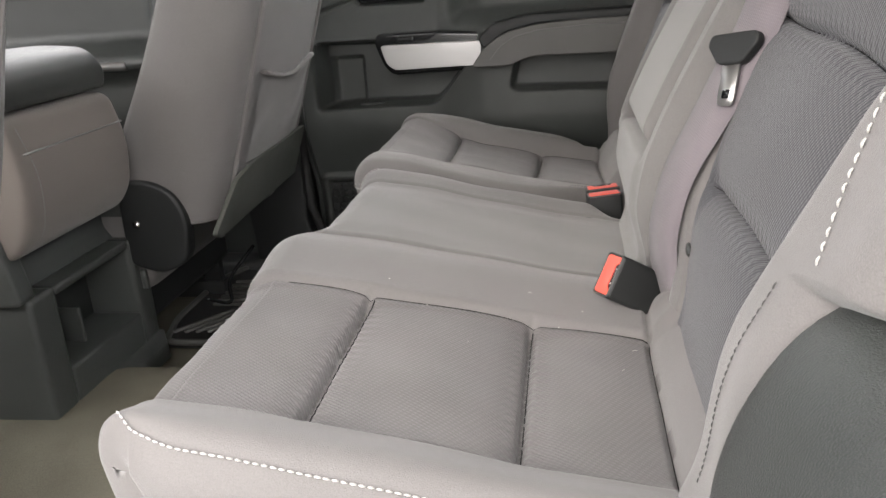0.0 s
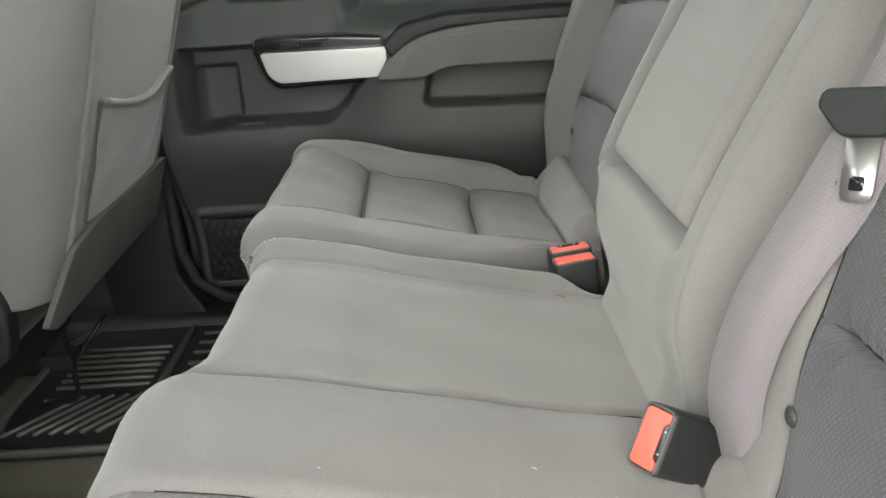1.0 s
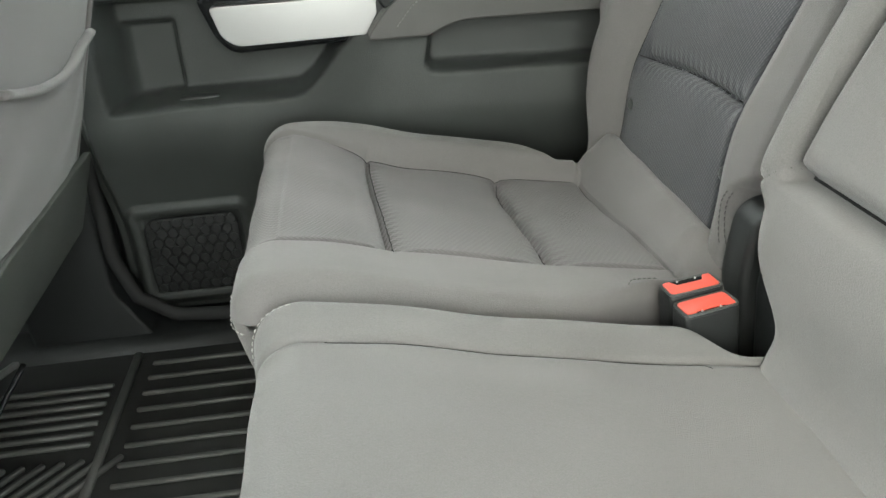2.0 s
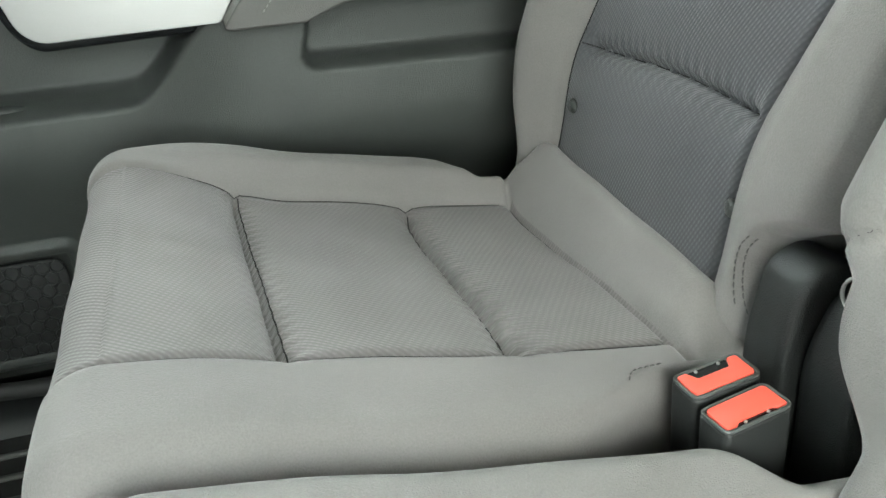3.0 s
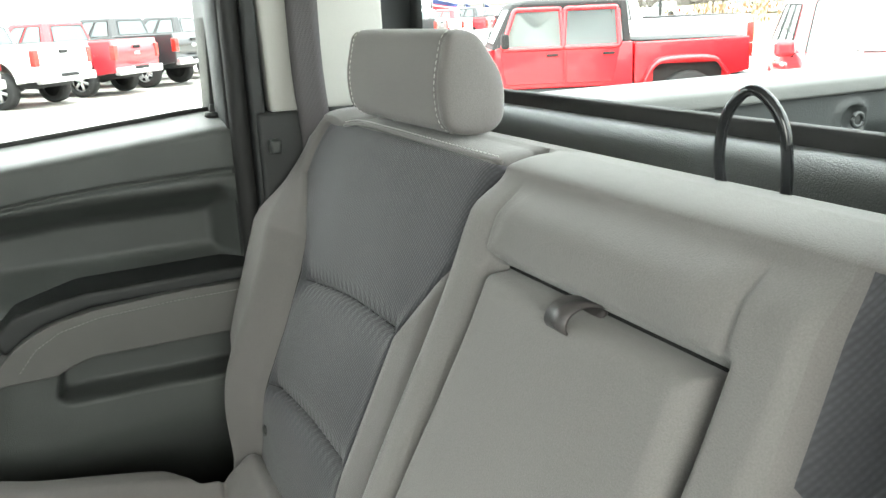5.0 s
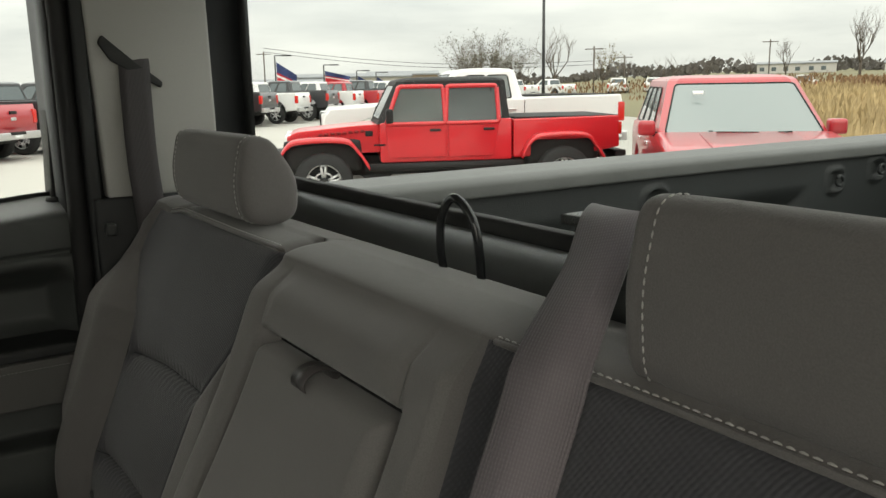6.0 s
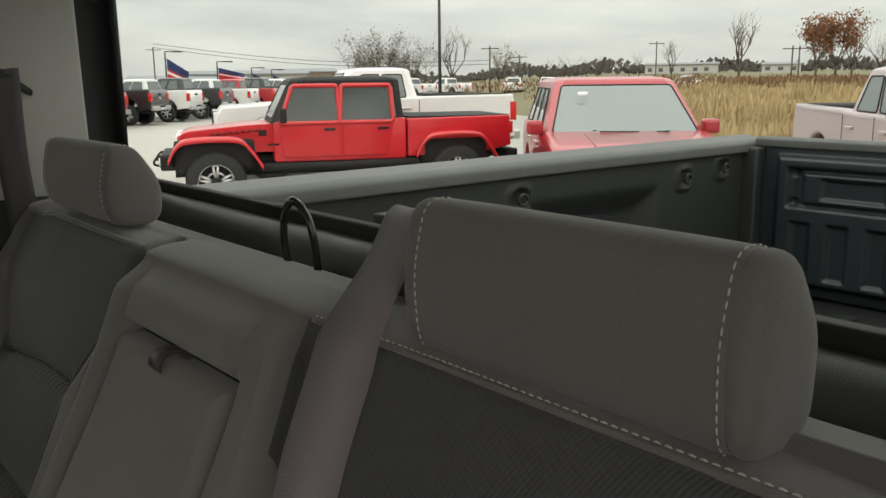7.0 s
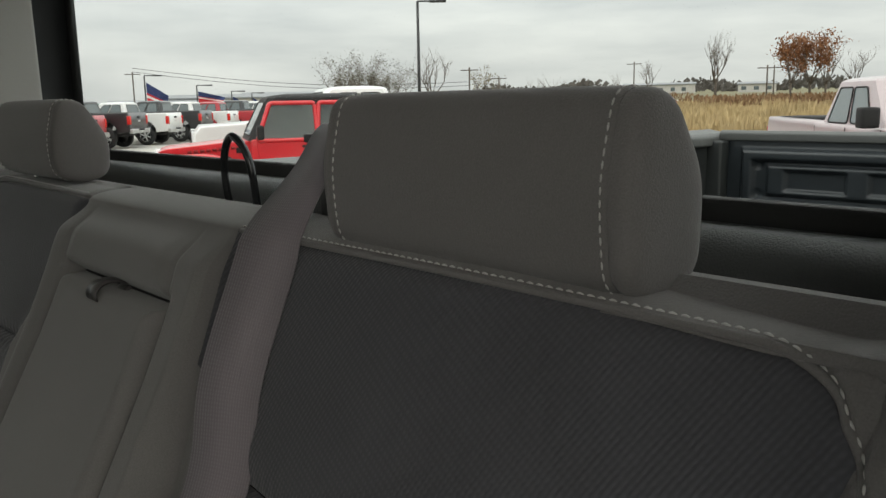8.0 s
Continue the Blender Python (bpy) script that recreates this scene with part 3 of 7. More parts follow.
def outer_relief(o, z, ins_in, ins_out, proud=1.0, recess=0.003, shoulder=0.012, crest=FAR_CREST):
    """Relief of an outboard seat back at distance o from the middle."""
    a, b = lerp_line(z, ins_in), lerp_line(z, ins_out)
    inside = sstep(0.0, 0.025, o - a) * sstep(0.0, 0.025, b - o)
    bol_out = 0.042 * proud * sstep(-0.01, 0.05, o - b) * (1 - 0.7 * sstep(1.50, 1.58, z))
    bol_in = 0.011 * proud * sstep(-0.005, 0.03, a - o) * (1 - sstep(1.54, 1.60, z))
    h = bol_out + bol_in - recess * inside - shoulder * sstep(1.50, 1.65, z) * sstep(0.46, 0.68, o)
    for zz, slope in ((1.474, 0.07), (1.324, 0.03)):
        g = z - zz + slope * (o - 0.45) - 0.003 * np.cos((o - 0.45) / 0.16 * np.pi)
        h = h + inside * (groove(g, 0.004, 0.010) + groove(g, 0.018, 0.006)) + 0.7 * pleats(g, o, inside)
    for lo, hi in ((1.16, 1.324), (1.324, 1.474), (1.474, 1.67)):
        h = h + inside * 0.009 * np.sin(np.pi * np.clip((z - lo) / (hi - lo), 0, 1)) * np.sin(np.pi * np.clip((o - a) / np.maximum(b - a, .01), 0, 1)) ** 0.5
    h = h + groove(o - a, 0.004, 0.005) + groove(o - b, 0.004, 0.006)
    h = h + groove(z - lerp_line(o, crest), 0.005, 0.004) * (o > 0.17)
    return h


def outer_region(o, z, x):
    ins = (o > UA) & (o < UB) & (x < 0.322) & (z < 1.664) & (z > 1.15)
    return np.where(ins, np.where(z > 1.474, 3, np.where(z > 1.324, 2, 1)), 0)


BACK_NAMES = {0: ("seat_back", cloth, ""), 1: ("back_insert", shaded_insert_back, "ribbed woven back panel"), 2: ("back_insert", shaded_insert_back, "ribbed woven back panel"), 3: ("upper_back_insert", shaded_insert_back, "woven upper back panel with shade put into its dark colour")}


def far_back_relief(U, z, s):
    """U runs from the split (0.205) to the outer edge (0.70), with wrapped sides."""
    o = np.clip(U, 0.190, 0.70)
    e = lerp_line(z, OUT_EDGE)
    oo = back_o(o, z, INNER, INS_IN, INS_OUT, OUT_EDGE)
    d = np.minimum(oo - lerp_line(z, INNER), e - oo)
    r = 0.028
    drop = np.where(d < r, r - np.sqrt(np.maximum(0, r * r - (r - np.clip(d, 0, r)) ** 2)), 0)
    w = np.clip(np.maximum(0.190 - U, U - 0.70) / 0.05, 0, 1)
    return w, YC + oo, outer_relief(oo, z, INS_IN, INS_OUT) - drop


side_pts = np.array([0.05, 0.035, 0.02, 0.008])
us = np.concatenate([0.190 - side_pts, 0.190 + 0.028 * (1 - np.cos(np.linspace(0, np.pi / 2, 8))), np.union1d(np.linspace(0.218, 0.665, 190)[1:-1], [UA, UB]), 0.70 - 0.035 * (1 - np.cos(np.linspace(np.pi / 2, 0, 9))), 0.70 + side_pts[::-1]])
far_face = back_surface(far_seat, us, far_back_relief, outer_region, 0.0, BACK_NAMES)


# near and middle back in one; U is y
ARM = (1.217, 1.466, 1.314, 1.588)


def near_back_relief(U, z, s):
    o = np.clip(YC - U, None, 0.70)
    e = lerp_line(z, NEAR_EDGE)
    oo = np.where(o > 0.165, back_o(o, z, [(1, 0.165), (2, 0.165)], NEAR_IN, NEAR_OUT, NEAR_EDGE, 0.165), o)
    split = 1.530 + 0.004 * sstep(1.66, 1.38, z) - 0.034 * sstep(1.315, 1.285, z) - 0.022 * sstep(1.25, 1.18, z)
    y = YC - oo + (split - 1.520) * sstep(1.40, 1.52, YC - oo)
    y = np.where(U > 1.520, split, y)
    d = np.minimum(split - y, (e - oo) * 0.65)
    r = 0.026
    drop = np.where(d < r, r - np.sqrt(np.maximum(0, r * r - (r - np.clip(d, 0, r)) ** 2)), 0)
    w = np.clip(np.maximum(U - 1.520, (YC - 0.70) - U) / 0.05, 0, 1)
    near = (outer_relief(np.maximum(oo, 0.0), z, NEAR_IN, NEAR_OUT, 0.65, 0.004, 0.012, NEAR_CREST)) * (1 - sstep(1.07, 1.15, y))
    y0, y1 = ARM[0], ARM[1] + 0.010 * sstep(1.6, 1.3, z)
    inn = np.minimum(np.minimum(y - y0, y1 - y), np.minimum(z - ARM[2], ARM[3] - z))
    pad = 0.008 * sstep(0.0, 0.02, inn)
    crease = groove(inn, 0.0055, 0.024)
    upper = np.minimum(np.minimum(y - y0, y1 + 0.012 - y), z - ARM[3])
    crest = 0.005 * sstep(0.0, 0.03, upper) + groove(np.where(z > ARM[3], np.minimum(np.abs(y - y0), np.abs(y - y1 - 0.012)), 1), 0.003, 0.003)
    low = 0.006 * sstep(1.325, 1.285, z) * sstep(0, 0.04, np.minimum(y - y0 + 0.03, y1 + 0.03 - y))
    col = 0.008 * np.exp(-(((y - 1.500) / 0.018) ** 2)) * sstep(1.2, 1.28, z) * (1 - sstep(1.60, 1.66, z))
    col = col + groove((z - 1.292) - 0.7 * (1.518 - y), 0.003, 0.005) * (y > ARM[1] + 0.012)
    mid = (0.020 * (1 - sstep(1.62, 1.660, z)) + 0.024 * sstep(1.60, 1.32, z) + pad + crease * (np.abs(inn) < 0.025) + crest * (1 - sstep(1.63, 1.660, z)) + low + col - 0.022 * sstep(1.27, 1.17, z)) * sstep(1.15, 1.18, y)
    return w, y, near + mid - drop


def near_back_region(U, z, x):
    o = YC - U
    oo = back_o(o, z, [(1, 0.165), (2, 0.165)], NEAR_IN, NEAR_OUT, NEAR_EDGE, 0.165)
    ins = (o > UA) & (o < UB) & (x < 0.322) & (z < lerp_line(oo, NEAR_CREST)) & (z > 1.15)
    r = np.where(ins, np.where(z > 1.474, 3, np.where(z > 1.324, 2, 1)), 0)
    y1 = ARM[1] + 0.010 * sstep(1.6, 1.3, z)
    arm = (U > ARM[0]) & (U < y1) & (z > ARM[2]) & (z < ARM[3]) & (x < 0.322)
    return np.where((r == 0) & arm, 5, np.where((r == 0) & (U > 1.148), 4, r))


us = np.concatenate([(YC - 0.70) - side_pts, YC - 0.70 + 0.035 * (1 - np.cos(np.linspace(0, np.pi / 2, 16))), np.union1d(np.linspace(0.67, 1.494, 330)[1:-1], [YC - UA, YC - UB]), 1.520 - 0.026 * (1 - np.cos(np.linspace(np.pi / 2, 0, 8))), 1.520 + side_pts[::-1]])
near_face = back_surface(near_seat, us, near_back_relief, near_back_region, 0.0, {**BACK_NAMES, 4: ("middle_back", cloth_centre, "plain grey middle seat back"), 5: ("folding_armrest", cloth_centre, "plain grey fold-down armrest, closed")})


def face_at(face, lo, hi, y, z):
    """The point of a seat back's face that lies at y across the cab."""
    for k in range(22):
        m = (lo + hi) / 2
        lo, hi = (m, hi) if face(m, z).y < y else (lo, m)
    return face(m, z)


def near_at(y, z):
    """The point of the near back at a place across the cab and a height."""
    return face_at(near_face, 0.636, 1.519, y, z)


# head restraints
def head_restraint(side):
    """A cloth head restraint with stitched end caps."""
    y0, y1 = (0.790, 1.036) if side < 0 else (1.653, 1.900)
    t = thing("head_restraint", "dark grey cloth head restraint with white stitched seams", "headrest", "rear head restraints")
    off, tall, low = (0.010, 0.98, -0.018) if side < 0 else (0.004, 1.0, -0.014)
    prof = rounded([(0.308, 1.690), (0.302, 1.735), (0.315, 1.790), (0.346, 1.789), (0.380, 1.738), (0.376, 1.690), (0.345, 1.681)], [.02, .05, .024, .03, .045, .03, .03], 8)
    drop = 0.011 if side < 0 else 0.0
    prof = [(a + off, 1.690 + (c - 1.690) * tall + low - drop * float(sstep(1.725, 1.695, c))) for a, c in prof]
    cx, cz = 0.342 + off, 1.723
    k = len(prof)

    def ring(y, f):
        return [(cx + (px - cx) * f, y, cz + (pz - cz) * f) for px, pz in prof]

    def loft(rings, cap0=False, cap1=False):
        b = bmesh.new()
        rows = [[b.verts.new(p) for p in r] for r in rings]
        for r0, r1 in zip(rows, rows[1:]):
            for i in range(k):
                b.faces.new((r0[i], r0[(i + 1) % k], r1[(i + 1) % k], r1[i]))
        if cap0:
            b.faces.new(rows[0][::-1])
        if cap1:
            b.faces.new(rows[-1])
        bmesh.ops.recalc_face_normals(b, faces=b.faces)
        return b

    ys = np.linspace(y0, y1, 24)
    main = []
    for y in ys:
        q = min(y - y0, y1 - y)
        main.append(ring(y, 1.0 + 0.012 * sstep(0, 0.05, q) - 0.02 * math.exp(-((q / 0.003) ** 2))))
    part("cover", loft(main), cloth, t)
    for yy, d in ((y0, -1), (y1, 1)):
        rings = [ring(yy, 0.975), ring(yy + d * 0.003, 0.99)]
        for a in np.linspace(0, 1, 8)[1:]:
            rings.append(ring(yy + d * (0.003 + 0.014 * math.sin(a * math.pi / 2) ** 0.8), 0.985 - 0.80 * (1 - math.cos(a * math.pi / 2)) ** 1.4))
        part("end_cap", loft(rings, cap1=True), cloth, t)
        line = [(p[0], yy - d * 0.004, p[2]) for p in ring(yy, 1.004)[: int(k * 0.62)]]
        pts = [Vector(p) for p in line]
        st = bmesh.new()
        run = [0.0]
        for a, c in zip(pts, pts[1:]):
            run.append(run[-1] + (c - a).length)
        dd = 0.002
        while dd + 0.0042 < run[-1]:
            i = max(0, min(len(pts) - 2, int(np.searchsorted(run, dd)) - 1))
            j = max(0, min(len(pts) - 2, int(np.searchsorted(run, dd + 0.0042)) - 1))
            p = pts[i].lerp(pts[i + 1], (dd - run[i]) / max(1e-9, run[i + 1] - run[i]))
            q = pts[j].lerp(pts[j + 1], (dd + 0.0042 - run[j]) / max(1e-9, run[j + 1] - run[j]))
            tube([p, p.lerp(q, 0.5), q], [0.0004, 0.0007, 0.0004], 5, bm=st)
            dd += 0.0066
        part("stitching", st, thread, t, "white decorative stitches")
    for yy in (y0 + 0.05, y1 - 0.05):
        part("post", tube([(0.352, yy, 1.60), (0.348, yy, 1.70)], 0.006, 10), chrome, t)
    return t


head_restraint(-1)
head_restraint(1)

# ---- piping, belts, buckles and other fittings of the rear bench ----
def ribbon(points, width_way, width, thick=0.0014):
    """A flat strap along the points; width_way lies across it."""
    b = bmesh.new()
    pts = [Vector(p) for p in points]
    rows, run = [], 0.0
    uvl = b.loops.layers.uv.new("cloth")
    lens = [0.0]
    for a, c in zip(pts, pts[1:]):
        lens.append(lens[-1] + (c - a).length)
    for i, p in enumerate(pts):
        d = (pts[min(i + 1, len(pts) - 1)] - pts[max(i - 1, 0)]).normalized()
        w = Vector(width_way[i] if isinstance(width_way, list) else width_way)
        w = (w - d * w.dot(d)).normalized() * width / 2
        nrm = d.cross(w).normalized() * thick / 2
        rows.append([b.verts.new(p - w + nrm), b.verts.new(p - w * 0.5 + nrm * 1.6), b.verts.new(p + w * 0.5 + nrm * 1.6), b.verts.new(p + w + nrm), b.verts.new(p + w - nrm), b.verts.new(p - w - nrm)])
    for i in range(len(pts) - 1):
        for j in range(6):
            f = b.faces.new((rows[i][j], rows[i][(j + 1) % 6], rows[i + 1][(j + 1) % 6], rows[i + 1][j]))
            xs = [0, width * 0.25, width * 0.75, width, width, 0]
            for lp, (ii, jj) in zip(f.loops, ((i, j), (i, (j + 1) % 6), (i + 1, (j + 1) % 6), (i + 1, j))):
                lp[uvl].uv = (xs[jj], lens[ii])
    b.faces.new(rows[0]), b.faces.new(rows[-1][::-1])
    bmesh.ops.recalc_face_normals(b, faces=b.faces)
    return b


def curve(points, n=8):
    """Points on a smooth line through the given ones."""
    P = [Vector(p) for p in points]
    P = [2 * P[0] - P[1]] + P + [2 * P[-1] - P[-2]]
    out = []
    for i in range(1, len(P) - 2):
        for k in range(n):
            t = k / n
            a, b, c, d = P[i - 1 : i + 3]
            out.append(0.5 * (2 * b + (c - a) * t + (2 * a - 5 * b + 4 * c - d) * t * t + (3 * b - a - 3 * c + d) * t**3))
    return out + [P[-2]]


# piping along the top of each back panel, with its stitches
def top_piping(seat, side):
    if side > 0:
        path = [(0.61, 1.658), (0.54, 1.665), (0.44, 1.666), (0.32, 1.665), (0.205, 1.6635)]
        pts = curve([face_at(far_face, 0.192, 0.698, YC + o, min(z, 1.6595)) + Vector((-0.001, 0, max(0.0, z - 1.6595))) for o, z in path])
    else:
        path = [(0.666, 1.54), (0.675, 1.57), (0.683, 1.595)] + NEAR_CREST[:2:-1] + [(0.44, 1.6598), (0.32, 1.660), (0.185, 1.660)]
        pts = curve([near_at(YC - o, min(z, 1.6595)) + Vector((-0.0015, 0, max(0.0, z - 1.6595) + 0.001)) for o, z in path])
    part("piping", tube(pts, 0.0024, 8), cloth, seat)
    up = [p + Vector((0.0005, 0, 0.0022)) for p in pts]
    part("stitching", dashes([p + Vector((-0.0005, 0, 0.002)) for p in up], 0.0068, 0.0046, 0.0007, (-0.6, 0, 0.8)), thread, seat, "white stitches along the piping")


top_piping(far_seat, 1)
top_piping(near_seat, -1)
# stitched outer edge of the near back and cushion, and the front corners
edge = [near_at(YC - o, z) + Vector((-0.002, -0.001, 0)) for z, o in zip(np.linspace(1.565, 1.376, 40), np.interp(np.linspace(1.565, 1.376, 40), [1.376, 1.417, 1.46, 1.52, 1.565], [0.680, 0.667, 0.660, 0.662, 0.674]))]
part("stitching", dashes(edge, 0.0080, 0.0055, 0.0009, (-1, -0.2, 0.3)), thread, near_seat, "white stitches on the side bolster")
edge = [near_at(YC - float(np.interp(z, [1.19, 1.26, 1.35], [0.598, 0.612, 0.640])), z) + Vector((-0.002, -0.001, 0)) for z in np.linspace(1.355, 1.19, 40)]
part("stitching", dashes(edge, 0.0065, 0.005, 0.0006, (-1, -0.3, 0.2)), hem_thread, near_seat, "dark stitches on the narrow side strip")
edge = [near_top(0.012, q) + Vector((0, -0.0015, 0.0025)) for q in np.linspace(0.095, 0.507, 60)] + [near_top(0.012 + 0.05 * w * w, 0.507 + 0.035 * w) + Vector((-0.002, -0.001, 0.002)) for w in np.linspace(0.1, 0.55, 6)]
part("stitching", dashes(edge, 0.0065, 0.0048, 0.0010, (-0.2, -0.7, 0.7)), thread, near_seat, "white stitches on the cushion's edge")
part("stitching", dashes([far_top(u, 0.569 + 0.25 * (0.06 - u)) + Vector((-0.0015, 0, 0.001)) for u in np.linspace(0.062, 0.004, 16)], 0.006, 0.0045, 0.0007, (-0.8, 0, 0.3)), thread, far_seat)
part("stitching", dashes([near_top(0.806 - 0.03 * (q - 0.46), q) + Vector((-0.001, 0.001, 0.001)) for q in np.linspace(0.517, 0.617, 18)], 0.006, 0.004, 0.0005, (-0.8, 0, 0.3)), thread, near_seat)

# sewn seams: dark tubes sunk between the panels paint in the creases' shade
def seam(seat, points, r=0.0006):
    part("seam", tube(points, r, 6), seam_dark, seat, "sewn seam drawn dark for the shade in its crease")


def on_far_top(x, y):
    return far_top(y - 1.530, CUSHION_REAR - x) + Vector((0, 0, 0.0004))


def on_near_top(x, y):
    return near_top(y - 0.700, CUSHION_REAR - x) + Vector((0, 0, 0.0004))


def on_far_back(y, z):
    return face_at(far_face, 0.192, 0.698, y, z) + Vector((-0.0004, 0, 0))


def across(o, z0, slope):
    return z0 - slope * (o - 0.45) + 0.003 * math.cos((o - 0.45) / 0.16 * math.pi)


ys = np.linspace(1.632, 1.956, 40)
seam(far_seat, [on_far_top(G1 - 0.012 * (y - 1.64) / 0.33, y) for y in ys])
seam(far_seat, [on_far_top(G2 + 0.006 * (y - 1.64) / 0.33, y) for y in ys])
seam(far_seat, [on_far_top(REAR_LINE, y) for y in ys])
for y in (1.629, 1.959):
    seam(far_seat, [on_far_top(x, y) for x in np.linspace(0.095, -0.31, 60)], 0.0005)
ys = np.linspace(0.790, 1.055, 36)
for x in (N1, N2, 0.092):
    seam(near_seat, [near_top(y - 0.700, CUSHION_REAR - x) + Vector((0, 0, 0.0004)) for y in ys])
for y, x0, r in ((0.786, 0.09, 0.0005), (1.058, 0.09, 0.0005), (1.210, 0.10, 0.0007), (1.468, 0.04, 0.0003)):
    seam(near_seat, [on_near_top(x, y) for x in np.linspace(x0, -0.31, 60)], r)
for z0, slope in ((1.474, 0.07), (1.324, 0.03)):
    lo, hi = float(lerp_line(z0, INS_IN)), float(lerp_line(z0, INS_OUT))
    seam(far_seat, [on_far_back(YC + o, across(o, z0, slope)) for o in np.linspace(lo + 0.004, hi - 0.004, 30)])
    lo, hi = float(lerp_line(z0, NEAR_IN)), float(lerp_line(z0, NEAR_OUT))
    seam(near_seat, [near_at(YC - o, across(o, z0, slope)) + Vector((-0.0004, 0, 0)) for o in np.linspace(lo + 0.004, hi - 0.004, 30)])
for line in (INS_IN, INS_OUT):
    seam(far_seat, [on_far_back(YC + float(lerp_line(z, line)), z) for z in np.linspace(1.19, 1.645, 70)])
for line in (NEAR_IN, NEAR_OUT):
    seam(near_seat, [near_at(YC - float(lerp_line(z, line)), z) + Vector((-0.0004, 0, 0)) for z in np.linspace(1.18, 1.53, 50)])
arm_y1 = lambda z: ARM[1] + 0.010 * float(sstep(1.6, 1.3, z))
zs = np.linspace(ARM[2], ARM[3], 30)
frame_line = [(ARM[0], z) for z in zs] + [(y, ARM[3]) for y in np.linspace(ARM[0], arm_y1(ARM[3]), 24)[1:]] + [(arm_y1(z), z) for z in zs[::-1][1:]] + [(y, ARM[2]) for y in np.linspace(arm_y1(ARM[2]), ARM[0], 24)[1:]]
# thicker dark tube paints the shadow gap round the closed armrest
seam(near_seat, [near_at(y, z) for y, z in frame_line], 0.0024)
seam(near_seat, [near_at(y, 1.292 + 0.7 * (1.518 - y)) + Vector((-0.0003, 0, 0)) for y in np.linspace(1.478, 1.522, 8)], 0.0006)

# buttons that tie the cover to the back
for seat, o in ((far_seat, 0.325), (far_seat, 0.590), (near_seat, -0.281)):
    at = (on_far_back(YC + o, 1.257) if o > 0 else near_at(YC + o, 1.257)) + Vector((-0.001, 0, 0))
    b = bmesh.new()
    bmesh.ops.create_uvsphere(b, u_segments=14, v_segments=8, radius=0.0075, matrix=Matrix.Translation(at) @ Matrix.Diagonal((0.45, 1, 1, 1)))
    part("button", b, trim_grey, seat, "small grey plastic button")

# stitched patch on the far cushion beside the buckles
patch = [(0.080, 1.558), (0.052, 1.562), (0.046, 1.558), (0.040, 1.548)]
part("stitching", dashes([far_top(y - 1.530, CUSHION_REAR - x) + Vector((0, 0, 0.0015)) for x, y in patch], 0.006, 0.0045, 0.0007, (0, -0.3, 1)), hem_thread, far_seat, "dark stitches round a patch")
# stitched hem round the hinge's notch in the far back
for dy in (0.0, -0.006):
    hem = [on_far_back(y + dy, z) + Vector((-0.0012, 0, 0)) for y, z in ((1.616, 1.258), (1.624, 1.246), (1.626, 1.229), (1.622, 1.208), (1.617, 1.195))]
    part("stitching", dashes(curve(hem, 4), 0.006, 0.0045, 0.0006, (-1, 0, 0.3)), hem_thread, far_seat, "dark stitches round the hinge notch")

# pull strap on the armrest
ax = near_at(1.346, 1.584).x
tab = curve([(ax + 0.010, 1.346, 1.592), (ax - 0.010, 1.346, 1.597), (ax - 0.024, 1.346, 1.592), (ax - 0.027, 1.346, 1.582), (ax - 0.017, 1.346, 1.576), (ax - 0.004, 1.346, 1.582), (ax + 0.008, 1.346, 1.589)], 6)
part("pull_strap", ribbon(tab, (0, 1, 0), 0.024, 0.002), pull_web, near_seat, "dark shiny webbing pull loop")

# hinge cover in the gap between the two backs
hinge = thing("hinge_cover", "dark green-grey plastic hinge cover between the seat backs", "seat hinge")
part("cover", prism(rounded([(0.152, 1.10), (0.142, 1.19), (0.152, 1.250), (0.178, 1.262), (0.23, 1.23), (0.23, 1.10)], [.01, .03, .015, .015, .02, 0]), "y", 1.556, 1.600, bevel=0.009, segs=3), trim_black, hinge)
part("bracket", prism(rounded([(0.162, 1.08), (0.154, 1.20), (0.170, 1.245), (0.23, 1.25), (0.23, 1.08)], [.01, .02, .012, .01, 0]), "y", 1.506, 1.552, bevel=0.006), trim_black, hinge)
part("cover_hook", tube(curve([(0.132, 1.496, 1.294), (0.130, 1.503, 1.287), (0.130, 1.504, 1.277), (0.132, 1.497, 1.268)], 5), 0.0012, 6), silver, near_seat, "small bright wire hook")


